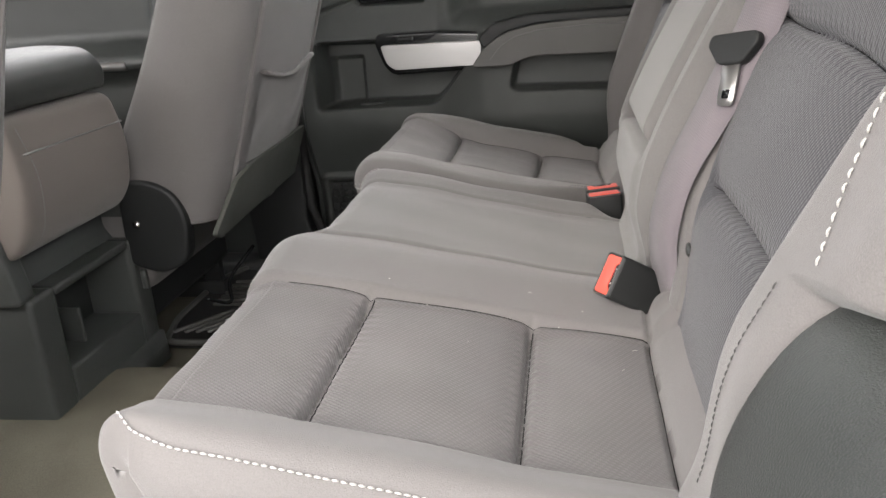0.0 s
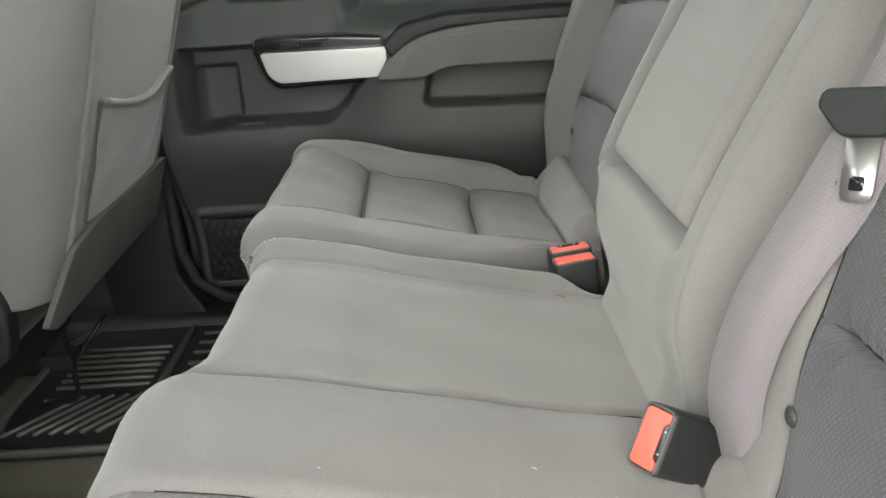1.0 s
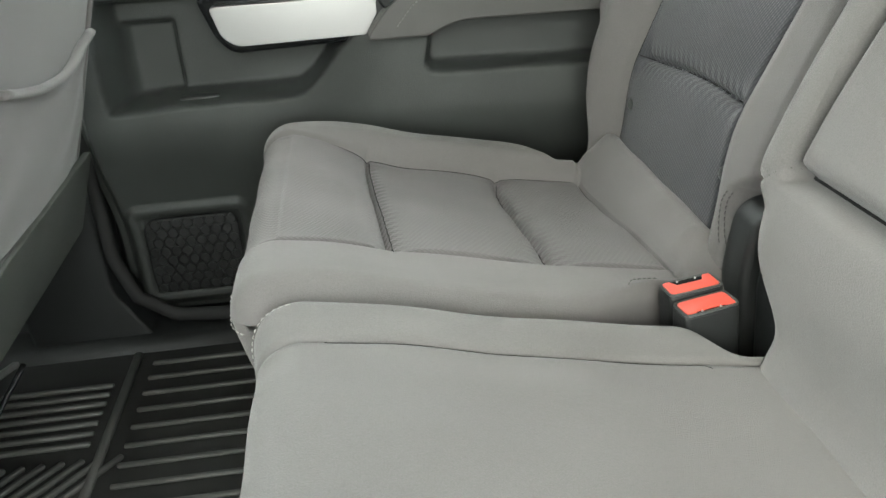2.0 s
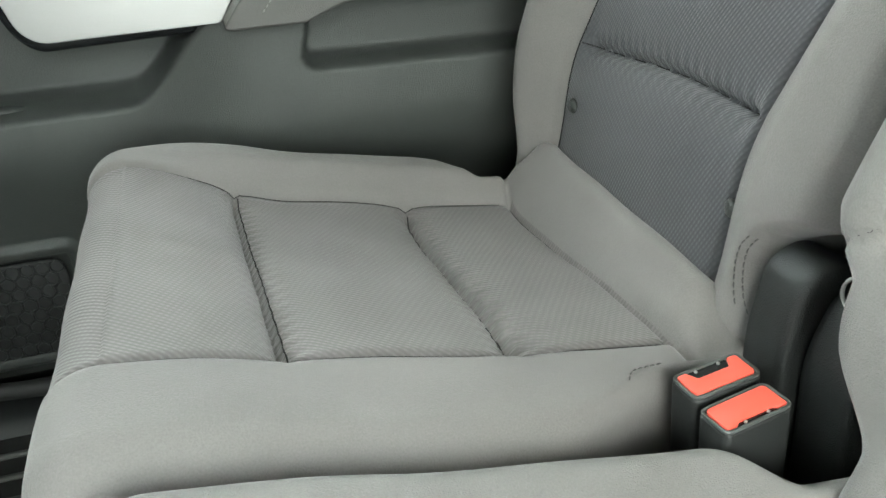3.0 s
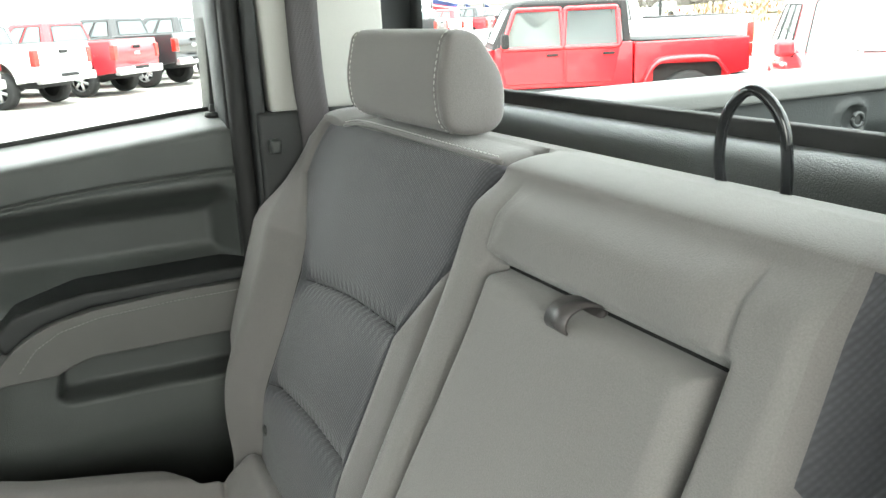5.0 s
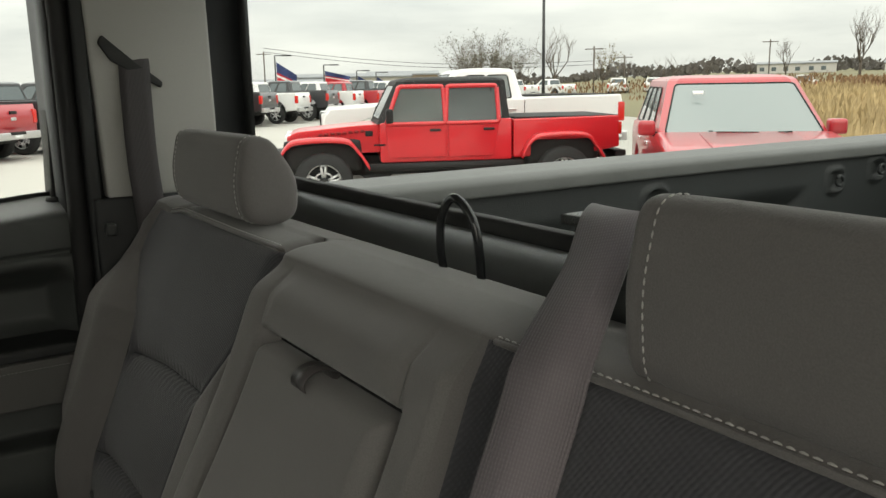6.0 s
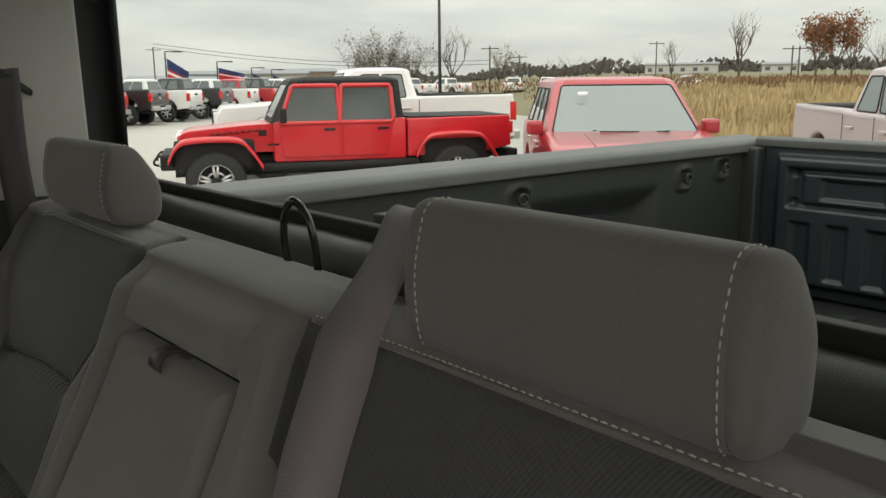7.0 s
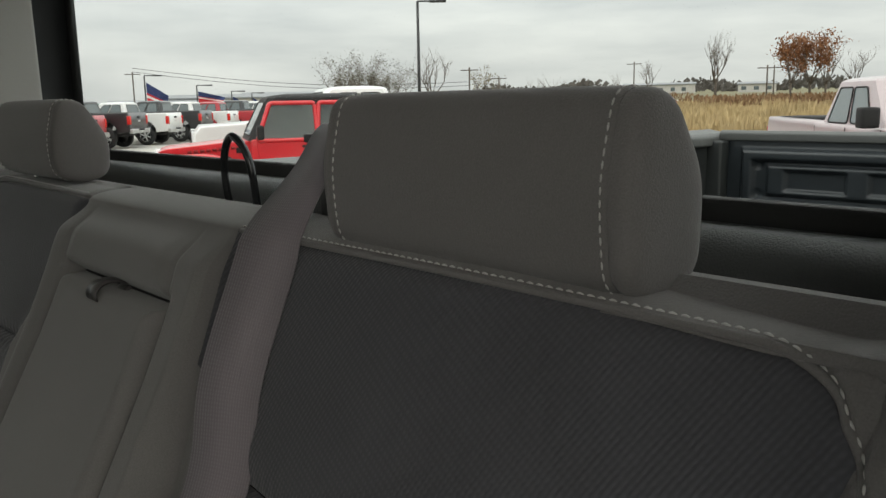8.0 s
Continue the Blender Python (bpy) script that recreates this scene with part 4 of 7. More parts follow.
def buckle(name_label, m, notch=0.008):
    """A belt buckle: black housing whose end is a red press button with a notch for the tongue; its local z points out of the end."""
    t = thing("belt_buckle", name_label, "seat belt buckle", "rear belt buckles")
    part("housing", prism(rounded([(-0.027, -0.0135), (0.027, -0.0135), (0.027, 0.0135), (-0.027, 0.0135)], 0.006), "z", -0.075, -0.001, bevel=0.003), trim_black, t)
    outline = [(-0.0235, -0.0105), (-0.0165, -0.0105), (-0.0125, -0.0105 + notch), (0.0125, -0.0105 + notch), (0.0165, -0.0105), (0.0235, -0.0105), (0.0235, 0.0105), (-0.0235, 0.0105)]
    part("button", prism(rounded(outline, [.002, .001, .001, .001, .001, .002, .004, .004]), "z", -0.004, 0.0014, bevel=0.0008), red_button, t, "red press button")
    part("slot", box(-0.0155, 0.0155, -0.0112, -0.0105 + notch, -0.01, -0.0002, 0.0005), gloss_black, t)
    for x in (-0.009, 0.009):
        part("slot_stud", tube([(x, -0.0095, -0.0002), (x, -0.0095, 0.0008)], 0.0011, 8), silver, t)
    part("rim", tube([(x, y, 0.0) for x, y in rounded([(-0.0255, -0.0122), (0.0255, -0.0122), (0.0255, 0.0122), (-0.0255, 0.0122)], 0.005)], 0.0013, 6, closed=True), trim_door, t)
    part("stalk", box(-0.014, 0.014, -0.003, 0.003, -0.15, -0.07, 0.002), trim_black, t)
    t.matrix_world = m
    return t


buckle("black belt buckle with a notched red button, upright between the cushions", pose(0.097, 1.560, 1.192, 0, 4, 186))
buckle("black belt buckle with a red button, upright between the cushions", pose(0.098, 1.5285, 1.189, 0, -4, 8), 0.0028)
lie = look((0.085, 1.107, 1.211), (0.146, 1.137, 1.170)) @ Matrix.Diagonal((1.12, 0.95, 1, 1))
buckle("black belt buckle with a red button, lying on the cushion", lie @ pose(0, 0, 0, 0, 0, 96), 0.004)

# the middle belt: from its guide on top of the back, down the back to the cushion
middle_belt = thing("seat_belt", "grey woven middle seat belt with its metal tongue", "seat belt", "rear seat belts")
pts = curve([(0.412, 1.134, 1.683), (0.402, 1.130, 1.735), (0.384, 1.124, 1.742), (0.346, 1.102, 1.716), (back_x(1.66) - 0.010, 1.080, 1.672)]
            + [near_at(y, z) + Vector((-0.019 + 0.003 * float(sstep(1.45, 1.30, z)), 0, 0.002)) for y, z in ((1.077, 1.64), (1.075, 1.56), (1.077, 1.49), (1.083, 1.40), (1.090, 1.32), (1.098, 1.25))] + [near_at(1.104, 1.19) + Vector((0.0, 0, 0)), near_at(1.104, 1.15) + Vector((0.03, 0, -0.01))])
ways = [(-0.9 * float(sstep(1.72, 1.64, p.z)) + 0.3 * float(sstep(1.45, 1.30, p.z)), 1, 0.03) for p in pts]
part("strap", ribbon(pts, ways, 0.048), webbing, middle_belt, "grey woven webbing")
guide = part("guide", prism(rounded([(1.102, 1.60), (1.102, 1.735), (1.178, 1.735), (1.178, 1.60)], .006), "x", 0.398, 0.420, bevel=0.003), trim_black, middle_belt, "black plastic belt guide")
part("guide_top", box(0.382, 0.418, 1.104, 1.176, 1.729, 1.737, 0.003), trim_grey, middle_belt)
tz = 1.448
tongue = part("tongue_grip", prism(rounded([(-0.033, 0.010), (-0.029, 0.021), (0.029, 0.021), (0.033, 0.010), (0.015, -0.010), (-0.015, -0.010)], .007), "z", -0.005, 0.005, bevel=0.0025), trim_black, middle_belt, "black plastic tongue grip")
m = Matrix.Translation(near_at(1.081, tz) + Vector((-0.021, 0, 0))) @ pose(0, 0, 0, 90 - 18, 0, -58) @ pose(0, 0, 0, 0, 0, 8)
tongue.matrix_world = m
b = prism(rounded([(-0.011, -0.008), (0.011, -0.008), (0.0105, -0.050), (-0.0105, -0.050)], [0, 0, .007, .007]), "z", -0.0012, 0.0012)
blade = part("tongue_blade", b, silver, middle_belt, "bright steel tongue with a square hole")
blade.matrix_world = m
hole = part("blade_hole", prism(rounded([(-0.0048, -0.034), (0.0048, -0.034), (0.0048, -0.043), (-0.0048, -0.043)], .002), "z", -0.0016, 0.0016), gloss_black, blade)
part("stop_button", box(back_x(1.40) - 0.016, back_x(1.40) - 0.006, 1.084, 1.094, 1.396, 1.410, 0.004), trim_black, middle_belt)


# the outer belts: out of the quarter trim, down beside the seat
def outer_belt(side):
    mir = lambda y: YC + side * (y - YC)
    t = thing("seat_belt", "dark grey outer seat belt hanging from the quarter trim", "seat belt", "rear seat belts")
    pts = curve([(0.317, mir(2.118), 1.90), (0.315, mir(2.096), 1.87), (0.312, mir(2.086), 1.82), (0.312, mir(2.082), 1.72), (0.318, mir(2.078), 1.62), (0.32, mir(2.07), 1.50), (0.31, mir(2.06), 1.3)])
    way = (1, 0, 0.12)
    if side < 0:
        # this one lies over the seat's shoulder
        pts = curve([(0.352, 0.560, 1.94), (0.342, 0.602, 1.89), (0.334, 0.626, 1.83), (0.330, 0.633, 1.76), (0.335, 0.630, 1.705), (0.350, 0.622, 1.63)])
        way = (1, -0.25, 0.0)
    part("strap", ribbon(pts, way, 0.047), webbing_dark, t, "dark grey woven webbing")
    slot = rounded([(0.263, 1.902), (0.280, 1.875), (0.308, 1.858), (0.354, 1.832), (0.357, 1.842), (0.318, 1.872), (0.290, 1.896), (0.270, 1.914)], .004)
    part("slot_bezel", prism(slot, "y", *sorted((mir(2.092), mir(2.10))), bevel=0.002), trim_black, t)
    part("clip", box(0.246, 0.262, *sorted((mir(2.072), mir(2.094))), 1.605, 1.625, 0.004), trim_grey, t)
    return t


outer_belt(1)
outer_belt(-1)

# cable loop behind the middle back
loop = thing("seat_release_loop", "thin black cable loop behind the middle seat back", "cable loop")
part("cable", tube(curve([(0.407, 1.356, 1.624), (0.400, 1.362, 1.674), (0.395, 1.352, 1.712), (0.391, 1.326, 1.732), (0.394, 1.304, 1.716), (0.398, 1.298, 1.684), (0.407, 1.306, 1.624)]), 0.0042, 8, side=(1, 0, 0)), gloss_black, loop)

# rounded lining over the near wheel housing
housing = thing("wheel_housing_lining", "satin black plastic lining beside the near seat back", "side lining")
b = bmesh.new()
prof = rounded([(0.108, 0.86), (0.112, 1.15), (0.124, 1.285), (0.168, 1.362), (0.25, 1.390), (0.40, 1.395), (0.40, 0.86)], [0, .03, .06, .08, .05, 0, 0], 6)
prism(prof, "y", 0.470, 0.672, bevel=0.04, segs=6, bm=b)
part("lining", b, trim_grey, housing)
part("seam_strip", tube([(0.110, 0.640, 1.06), (0.111, 0.638, 1.16), (0.119, 0.634, 1.25)], 0.004, 6), trim_black, housing)

# pale lint and scuffs on the worn cushion
rng = random.Random(12)
fluff = bmesh.new()
for k in range(9):
    y, q = (rng.gauss(1.10, 0.03), rng.uniform(0.15, 0.43)) if k < 5 else (rng.uniform(0.75, 1.3), rng.uniform(0.08, 0.42))
    p = near_top(y - 0.700, q) + Vector((0, 0, 0.0008))
    a = rng.uniform(0, math.pi)
    d = Vector((math.cos(a), math.sin(a), 0)) * rng.uniform(0.0008, 0.0028)
    tube([p - d, p + Vector((d.y * 0.4, -d.x * 0.4, 0.0004)), p + d], rng.uniform(0.0002, 0.0004), 4, bm=fluff)
lint = part("lint", fluff, mat("lint", (0.42, 0.40, 0.38), rough=1.0, stain=0.1), kind="stuff", label="pale lint flecks on the worn cushion")
lint["category"] = "lint"

# ---- the far rear door ----
def soft_corner(a, b, r):
    """Distance inside a panel's two edges, with its corners rounded."""
    return np.where((a < r) & (b < r), r - np.hypot(np.maximum(r - a, 0), np.maximum(r - b, 0)), np.minimum(a, b))


def door_y(X, Z):
    S = sstep(-0.34, -0.17, X)
    body = 2.238 - (0.085 + 0.045 * S) * sstep(1.00, 1.24, Z) + 0.05 * S * sstep(1.18, 1.00, Z) * 0
    rim = 1.258 + 0.10 * sstep(-0.345, -0.215, X) - 0.006 * sstep(-0.50, -0.62, X)
    back = sstep(-0.64, -0.615, X) * (1 - sstep(-0.232, -0.205, X))
    cav = sstep(0.0, 0.010, Z - rim) * (1 - sstep(1.402, 1.416, Z)) * back
    y = body
    upper = sstep(1.395, 1.420, Z)
    y = y * (1 - upper) + (2.185 - 0.055 * sstep(-0.32, -0.18, X)) * upper
    y = y * (1 - cav) + 2.248 * cav
    # bottle holder in the pocket's front end
    bottle = sstep(-0.625, -0.60, X) * (1 - sstep(-0.535, -0.525, X)) * (1 - sstep(1.365, 1.375, Z)) * cav
    y = y + 0.022 * bottle
    # hollow of the upper panel behind the armrest
    inx = np.minimum(X + 0.30 - 0.12 * (Z - 1.44), 0.185 - X)
    inz = np.minimum(Z - 1.425, 1.578 - 0.10 * np.clip(-0.05 - X, 0, 1) ** 1.3 - Z)
    y = y + 0.060 * sstep(0.0, 0.055, soft_corner(inx, inz, 0.045))
    # rail along the window, with a dark joint below it
    seam = 1.590 - 0.25 * np.clip(-0.02 - X, 0, 1) ** 1.6
    y = y + 0.010 * np.exp(-(((Z - seam) / 0.0035) ** 2))
    y = y + 0.02 * sstep(1.645, 1.668, Z) + 0.10 * sstep(1.655, 1.675, Z)
    # pull pocket under the armrest
    px = np.minimum(X + 0.135 - 0.25 * np.clip(Z - 1.30, 0, 1), 0.30 - X)
    pz = np.minimum(Z - 1.284 + 0.02 * X, 1.39 - Z)
    y = y + 0.052 * sstep(0.0, 0.012, soft_corner(px, pz, 0.022))
    # door edge
    y = y + 0.03 * sstep(-0.672, -0.69, X) + 0.03 * sstep(0.90, 0.875, Z)
    # frame round the loudspeaker
    sx, sz = np.minimum(X + 0.662, -0.46 - X), np.minimum(Z - 0.908, 1.080 - Z)
    r = np.minimum(sx, sz)
    r = soft_corner(sx + 0.012, sz + 0.012, 0.03) - 0.012
    y = y - 0.012 * sstep(-0.012, 0.0, r) + 0.016 * sstep(0.010, 0.016, r)
    # inside handle's recess
    hx, hz = np.minimum(X + 0.52, -0.335 - X), np.minimum(Z - 1.488, 1.555 - Z)
    y = y + 0.03 * sstep(0.0, 0.014, soft_corner(hx, hz, 0.02))
    return y


door_1 = thing("door_1", "dark grey rear door lining with armrest and silver pull handle", "door", kind="structure")
me = sheet(lambda u, s: (u, door_y(u, s), s - 0.09 * np.clip(0.15 - u, 0, 1) * sstep(1.55, 1.66, s)), np.linspace(-0.70, 0.205, 235), np.linspace(0.868, 1.676, 230))[0]
part("lining", me, trim_door, door_1)
part("outer_skin", box(-0.71, 0.215, 2.275, 2.305, 0.82, 1.57), trim_black, door_1)
# window opening
for nm, outline in (("front_frame", [(-0.69, 1.655), (-0.74, 2.10), (-0.67, 2.10), (-0.64, 1.655)]), ("rear_frame", [(0.165, 1.655), (0.185, 2.10), (0.222, 2.10), (0.215, 1.655)]), ("top_frame", [(-0.67, 2.06), (-0.67, 2.10), (0.185, 2.10), (0.185, 2.06)])):
    part(nm, prism(outline, "y", 2.215, 2.29, bevel=0.008), trim_black, door_1)
g = part("pane", box(-0.66, 0.175, 2.258, 2.262, 1.57, 2.07), clear_glass, door_1, smooth=False)
g.visible_shadow = False
part("window_gasket", tube([(x, 2.242, 1.672 - 0.09 * max(0.0, 0.15 - x)) for x in np.linspace(-0.64, 0.17, 20)], 0.006, 6), rubber, door_1)
lock = part("lock_knob", tube([(0.166, 2.205, 1.655), (0.166, 2.205, 1.676), (0.166, 2.205, 1.684)], [0.0045, 0.0045, 0.003], 10), trim_black, door_1)
part("collar", tube([(0.166, 2.205, 1.664), (0.166, 2.205, 1.672)], [0.014, 0.012], 14), trim_black, lock)

# armrest pad
top = [(0.215, 1.440), (0.05, 1.440), (-0.07, 1.434), (-0.135, 1.422), (-0.185, 1.395), (-0.222, 1.350), (-0.128, 1.350), (-0.112, 1.357), (-0.08, 1.368), (0.215, 1.366)]
part("armrest_pad", prism(rounded(top, [0, .02, .05, .05, .05, .012, .008, .01, .02, 0]), "y", 2.066, 2.16, bevel=0.012, segs=3), vinyl, door_1, "stitched grey vinyl armrest")
ledge = [(0.215, 1.438), (-0.07, 1.434), (-0.14, 1.418), (-0.19, 1.385), (-0.205, 1.41), (-0.17, 1.440), (-0.08, 1.456), (0.215, 1.458)]
part("armrest_ledge", prism(rounded(ledge, .01), "y", 2.080, 2.17, bevel=0.008, segs=3), trim_black, door_1)
line = [(0.21, 2.066, 1.428), (0.05, 2.066, 1.428), (-0.06, 2.066, 1.423), (-0.115, 2.066, 1.412), (-0.150, 2.066, 1.393), (-0.178, 2.066, 1.362)]
part("stitching", dashes(line, 0.006, 0.004, 0.0008, (0, -1, 0)), thread_dark, door_1, "grey stitches along the armrest")

# silver pull handle in its black bezel
bez = [(-0.468, 1.410), (-0.447, 1.355), (-0.425, 1.334), (-0.225, 1.338), (-0.18, 1.352), (-0.165, 1.385), (-0.19, 1.420), (-0.30, 1.428), (-0.46, 1.428)]
part("handle_bezel", prism(rounded(bez, [.01, .02, .02, .02, .01, .01, .01, .01, .012]), "y", 2.135, 2.19, bevel=0.008, segs=3), gloss_black, door_1)
bar = [(-0.448, 1.404), (-0.435, 1.362), (-0.415, 1.348), (-0.22, 1.350), (-0.185, 1.403)]
handle = part("pull_handle", prism(rounded(bar, [.008, .012, .012, .004, .004]), "y", 2.112, 2.16, bevel=0.012, segs=4), silver, door_1, "satin silver pull handle")
part("switch_plate", prism(rounded([(-0.46, 1.408), (-0.33, 1.412), (-0.31, 1.425), (-0.45, 1.425)], .004), "y", 2.120, 2.15, bevel=0.004), gloss_black, door_1)
part("window_switch", box(-0.405, -0.365, 2.108, 2.13, 1.411, 1.421, 0.004), trim_black, door_1)
# inside handle
part("latch_cup", prism(rounded([(-0.515, 1.494), (-0.345, 1.500), (-0.345, 1.550), (-0.515, 1.550)], .02), "y", 2.196, 2.204, bevel=0.002), gloss_black, door_1)
part("latch_lever", prism(rounded([(-0.470, 1.508), (-0.36, 1.512), (-0.36, 1.542), (-0.470, 1.540)], .012), "y", 2.172, 2.192, bevel=0.006), silver, door_1, "small silver inside door handle")
# loudspeaker grille with its cells
grille = part("speaker_grille", prism(rounded([(-0.643, 0.926), (-0.478, 0.926), (-0.478, 1.062), (-0.643, 1.062)], .025), "y", 2.214, 2.222, bevel=0.003), trim_black, door_1)
cells = bmesh.new()
for i in range(9):
    for j in range(8):
        cx, cz = -0.632 + i * 0.019 + (j % 2) * 0.0095, 0.936 + j * 0.0165
        if cx > -0.486 or cz > 1.055:
            continue
        ring = [(cx + 0.0092 * math.cos(a), 2.2135, cz + 0.0092 * math.sin(a)) for a in (math.pi / 6 + k * math.pi / 3 for k in range(6))]
        tube(ring, 0.0011, 4, closed=True, bm=cells)
part("grille_cells", cells, trim_grey, grille)
part("pocket_lip", tube([(x, 2.195, 1.262) for x in (-0.53, -0.515, -0.485, -0.467)], [0.006, 0.011, 0.011, 0.006], 10, flat=0.6), trim_grey, door_1)
door_1.matrix_world = Matrix.Translation((0.040, 0, -0.012)) @ Matrix.Diagonal((0.93, 1, 1, 1))

# ---- front seats, console and floor ----
def front_seat(yc, label):
    """A front seat seen from behind: shell of cloth, map pocket, felt apron, recliner cover and base."""
    t = thing("front_seat", label, "car seat", "front seats")
    y0, y1 = yc - 0.225, yc + 0.225

    def bx(z):
        return -0.615 + 0.33 * (z - 1.06)

    # shell: cross-sections of the back, from the low edge up
    rings = []
    for z in np.concatenate([np.linspace(1.135, 1.175, 6), np.linspace(1.19, 1.80, 26), 1.80 + 0.06 * np.sin(np.linspace(0.2, math.pi / 2, 6))]):
        narrow = 0.02 * sstep(1.55, 1.80, z) + 0.06 * max(0.0, (z - 1.80) / 0.06) ** 2 - 0.012 * math.exp(-(((z - 1.38) / 0.14) ** 2))
        thin = 0.13 - 0.02 * sstep(1.3, 1.8, z) + 0.03 * math.exp(-(((z - 1.25) / 0.12) ** 2))
        a, c, x = y0 + narrow, y1 - narrow, bx(z)
        line = [(x - 0.006, a + 0.055), (x, a + 0.10), (x + 0.006, (a + c) / 2), (x, c - 0.10), (x - 0.006, c - 0.055), (x - 0.02, c - 0.018), (x - 0.055, c + 0.004), (x - 0.10, c + 0.010), (x - thin - 0.05, c - 0.006),
                (x - thin - 0.07, c - 0.03), (x - thin - 0.02, c - 0.09), (x - thin, (a + c) / 2), (x - thin - 0.02, a + 0.09), (x - thin - 0.07, a + 0.03), (x - thin - 0.05, a + 0.006), (x - 0.10, a - 0.010), (x - 0.055, a - 0.004), (x - 0.02, a + 0.018)]
        rings.append([(px, py, z) for px, py in line])
    b = bmesh.new()
    rows = [[b.verts.new(p) for p in r] for r in rings]
    k = len(rows[0])
    for r0, r1 in zip(rows, rows[1:]):
        for i in range(k):
            b.faces.new((r0[i], r0[(i + 1) % k], r1[(i + 1) % k], r1[i]))
    b.faces.new(rows[0][::-1]), b.faces.new(rows[-1])
    bmesh.ops.recalc_face_normals(b, faces=b.faces)
    bmesh.ops.subdivide_edges(b, edges=list(b.edges), cuts=1, use_grid_fill=True, smooth=0.6)
    part("back_cover", b, cloth, t)
    # welt down each side of the back
    for s, yy in ((1, y0), (-1, y1)):
        line = [(bx(z) - 0.004, yy + s * 0.046, z) for z in np.linspace(1.12, 1.80, 30)]
        part("welt", tube(line, 0.0045, 8), cloth, t)
    # map pocket: slack cloth with a folded mouth
    def pocket(u, s):
        y = y0 + 0.075 + (y1 - y0 - 0.15) * u
        z = 1.225 + 0.170 * s - 0.022 * np.sin(np.pi * u) * s
        sag = 0.010 * np.sin(np.pi * u) * np.sin(np.pi * np.clip(s, 0, 1) * 0.8 + 0.2) + 0.0012 * np.sin(u * 9 + s * 3) * s + 0.0012 * np.sin(u * 5 - s * 11 + 2 * np.sin(u * 7)) + 0.004 * sstep(0.85, 1.0, s) * np.sin(np.pi * u)
        return bx(z) + 0.006 + sag, y, z

    part("map_pocket", sheet(pocket, np.linspace(0, 1, 50), np.linspace(0, 1, 40), uvs=lambda u, s, x, y, z: (y, z))[0], cloth, t, "slack grey cloth map pocket")
    foot = [tuple(float(v) for v in pocket(np.float64(u), np.float64(0.02))) for u in np.linspace(0, 1, 24)]
    part("pocket_seam", tube([(p[0] + 0.001, p[1], p[2]) for p in foot], 0.0022, 6), hem_thread, t)
    mouth = [tuple(float(v) for v in pocket(np.float64(u), np.float64(1.0))) for u in np.linspace(0, 1, 24)]
    part("pocket_hem", tube([(p[0] + 0.001, p[1], p[2]) for p in mouth], 0.0065, 10, flat=0.75), cloth, t)
    # felt apron under the pocket
    apron = rounded([(y0 + 0.012, 1.212), (y0 - 0.050, 1.128), (y0 - 0.02, 1.112), (y0 + 0.10, 1.120), (y1 - 0.05, 1.132), (y1 - 0.045, 1.240), (y0 + 0.10, 1.228)], .008)
    ap = prism(apron, "x", -0.566, -0.556, bevel=0.002)
    for v in ap.verts:
        v.co.x += 0.33 * (v.co.z - 1.19)
    part("apron", ap, felt, t, "grey felt apron")
    # recliner covers, cushion and base
    for s, yy in ((-1, y0), (1, y1)):
        disc = rounded([(-0.770, 1.220), (-0.705, 1.225), (-0.658, 1.195), (-0.642, 1.145), (-0.652, 1.065), (-0.710, 1.045), (-0.770, 1.065)], [.02, .04, .04, .04, .03, .02, .02], 6)
        cover = part("recliner_cover", prism(disc, "y", *sorted((yy - s * 0.010, yy + s * 0.024)), bevel=0.008, segs=3), trim_black, t, "black plastic recliner cover")
        part("screw", tube([(-0.740, yy + s * 0.022, 1.143), (-0.740, yy + s * 0.028, 1.143)], 0.007, 10), chrome, cover)
    part("seat_cushion", box(-1.18, -0.74, y0 - 0.01, y1 + 0.01, 1.0, 1.17, 0.05, 4), cloth, t)
    part("cushion_frame", box(-1.12, -0.775, y0 + 0.03, y1 - 0.03, 0.93, 1.02, 0.01), trim_black, t)
    for yy in (y0 + 0.05, y1 - 0.05):
        part("rail", box(-1.15, -0.78, yy - 0.02, yy + 0.02, 0.835, 0.875, 0.004), trim_black, t)
        for xx in (-1.08, -0.81):
            part("leg", box(xx - 0.02, xx + 0.02, yy - 0.012, yy + 0.012, 0.87, 0.94, 0.003), trim_black, t)
    part("cable", tube(curve([(-0.67, y0 + 0.06, 0.96), (-0.65, y0 + 0.12, 0.93), (-0.68, y0 + 0.2, 0.95), (-0.66, y0 + 0.3, 0.99)]), 0.004, 6), gloss_black, t)
    part("head_cushion", box(-0.56, -0.45, yc - 0.13, yc + 0.13, 1.90, 2.07, 0.035, 4), cloth, t)
    for yy in (yc - 0.06, yc + 0.06):
        part("head_post", tube([(-0.44, yy, 1.80), (-0.50, yy, 1.93)], 0.007, 8), chrome, t)
    return t


front_seat(1.825, "dark grey cloth front passenger seat with map pocket")
front_seat(0.762, "dark grey cloth driver seat with map pocket")

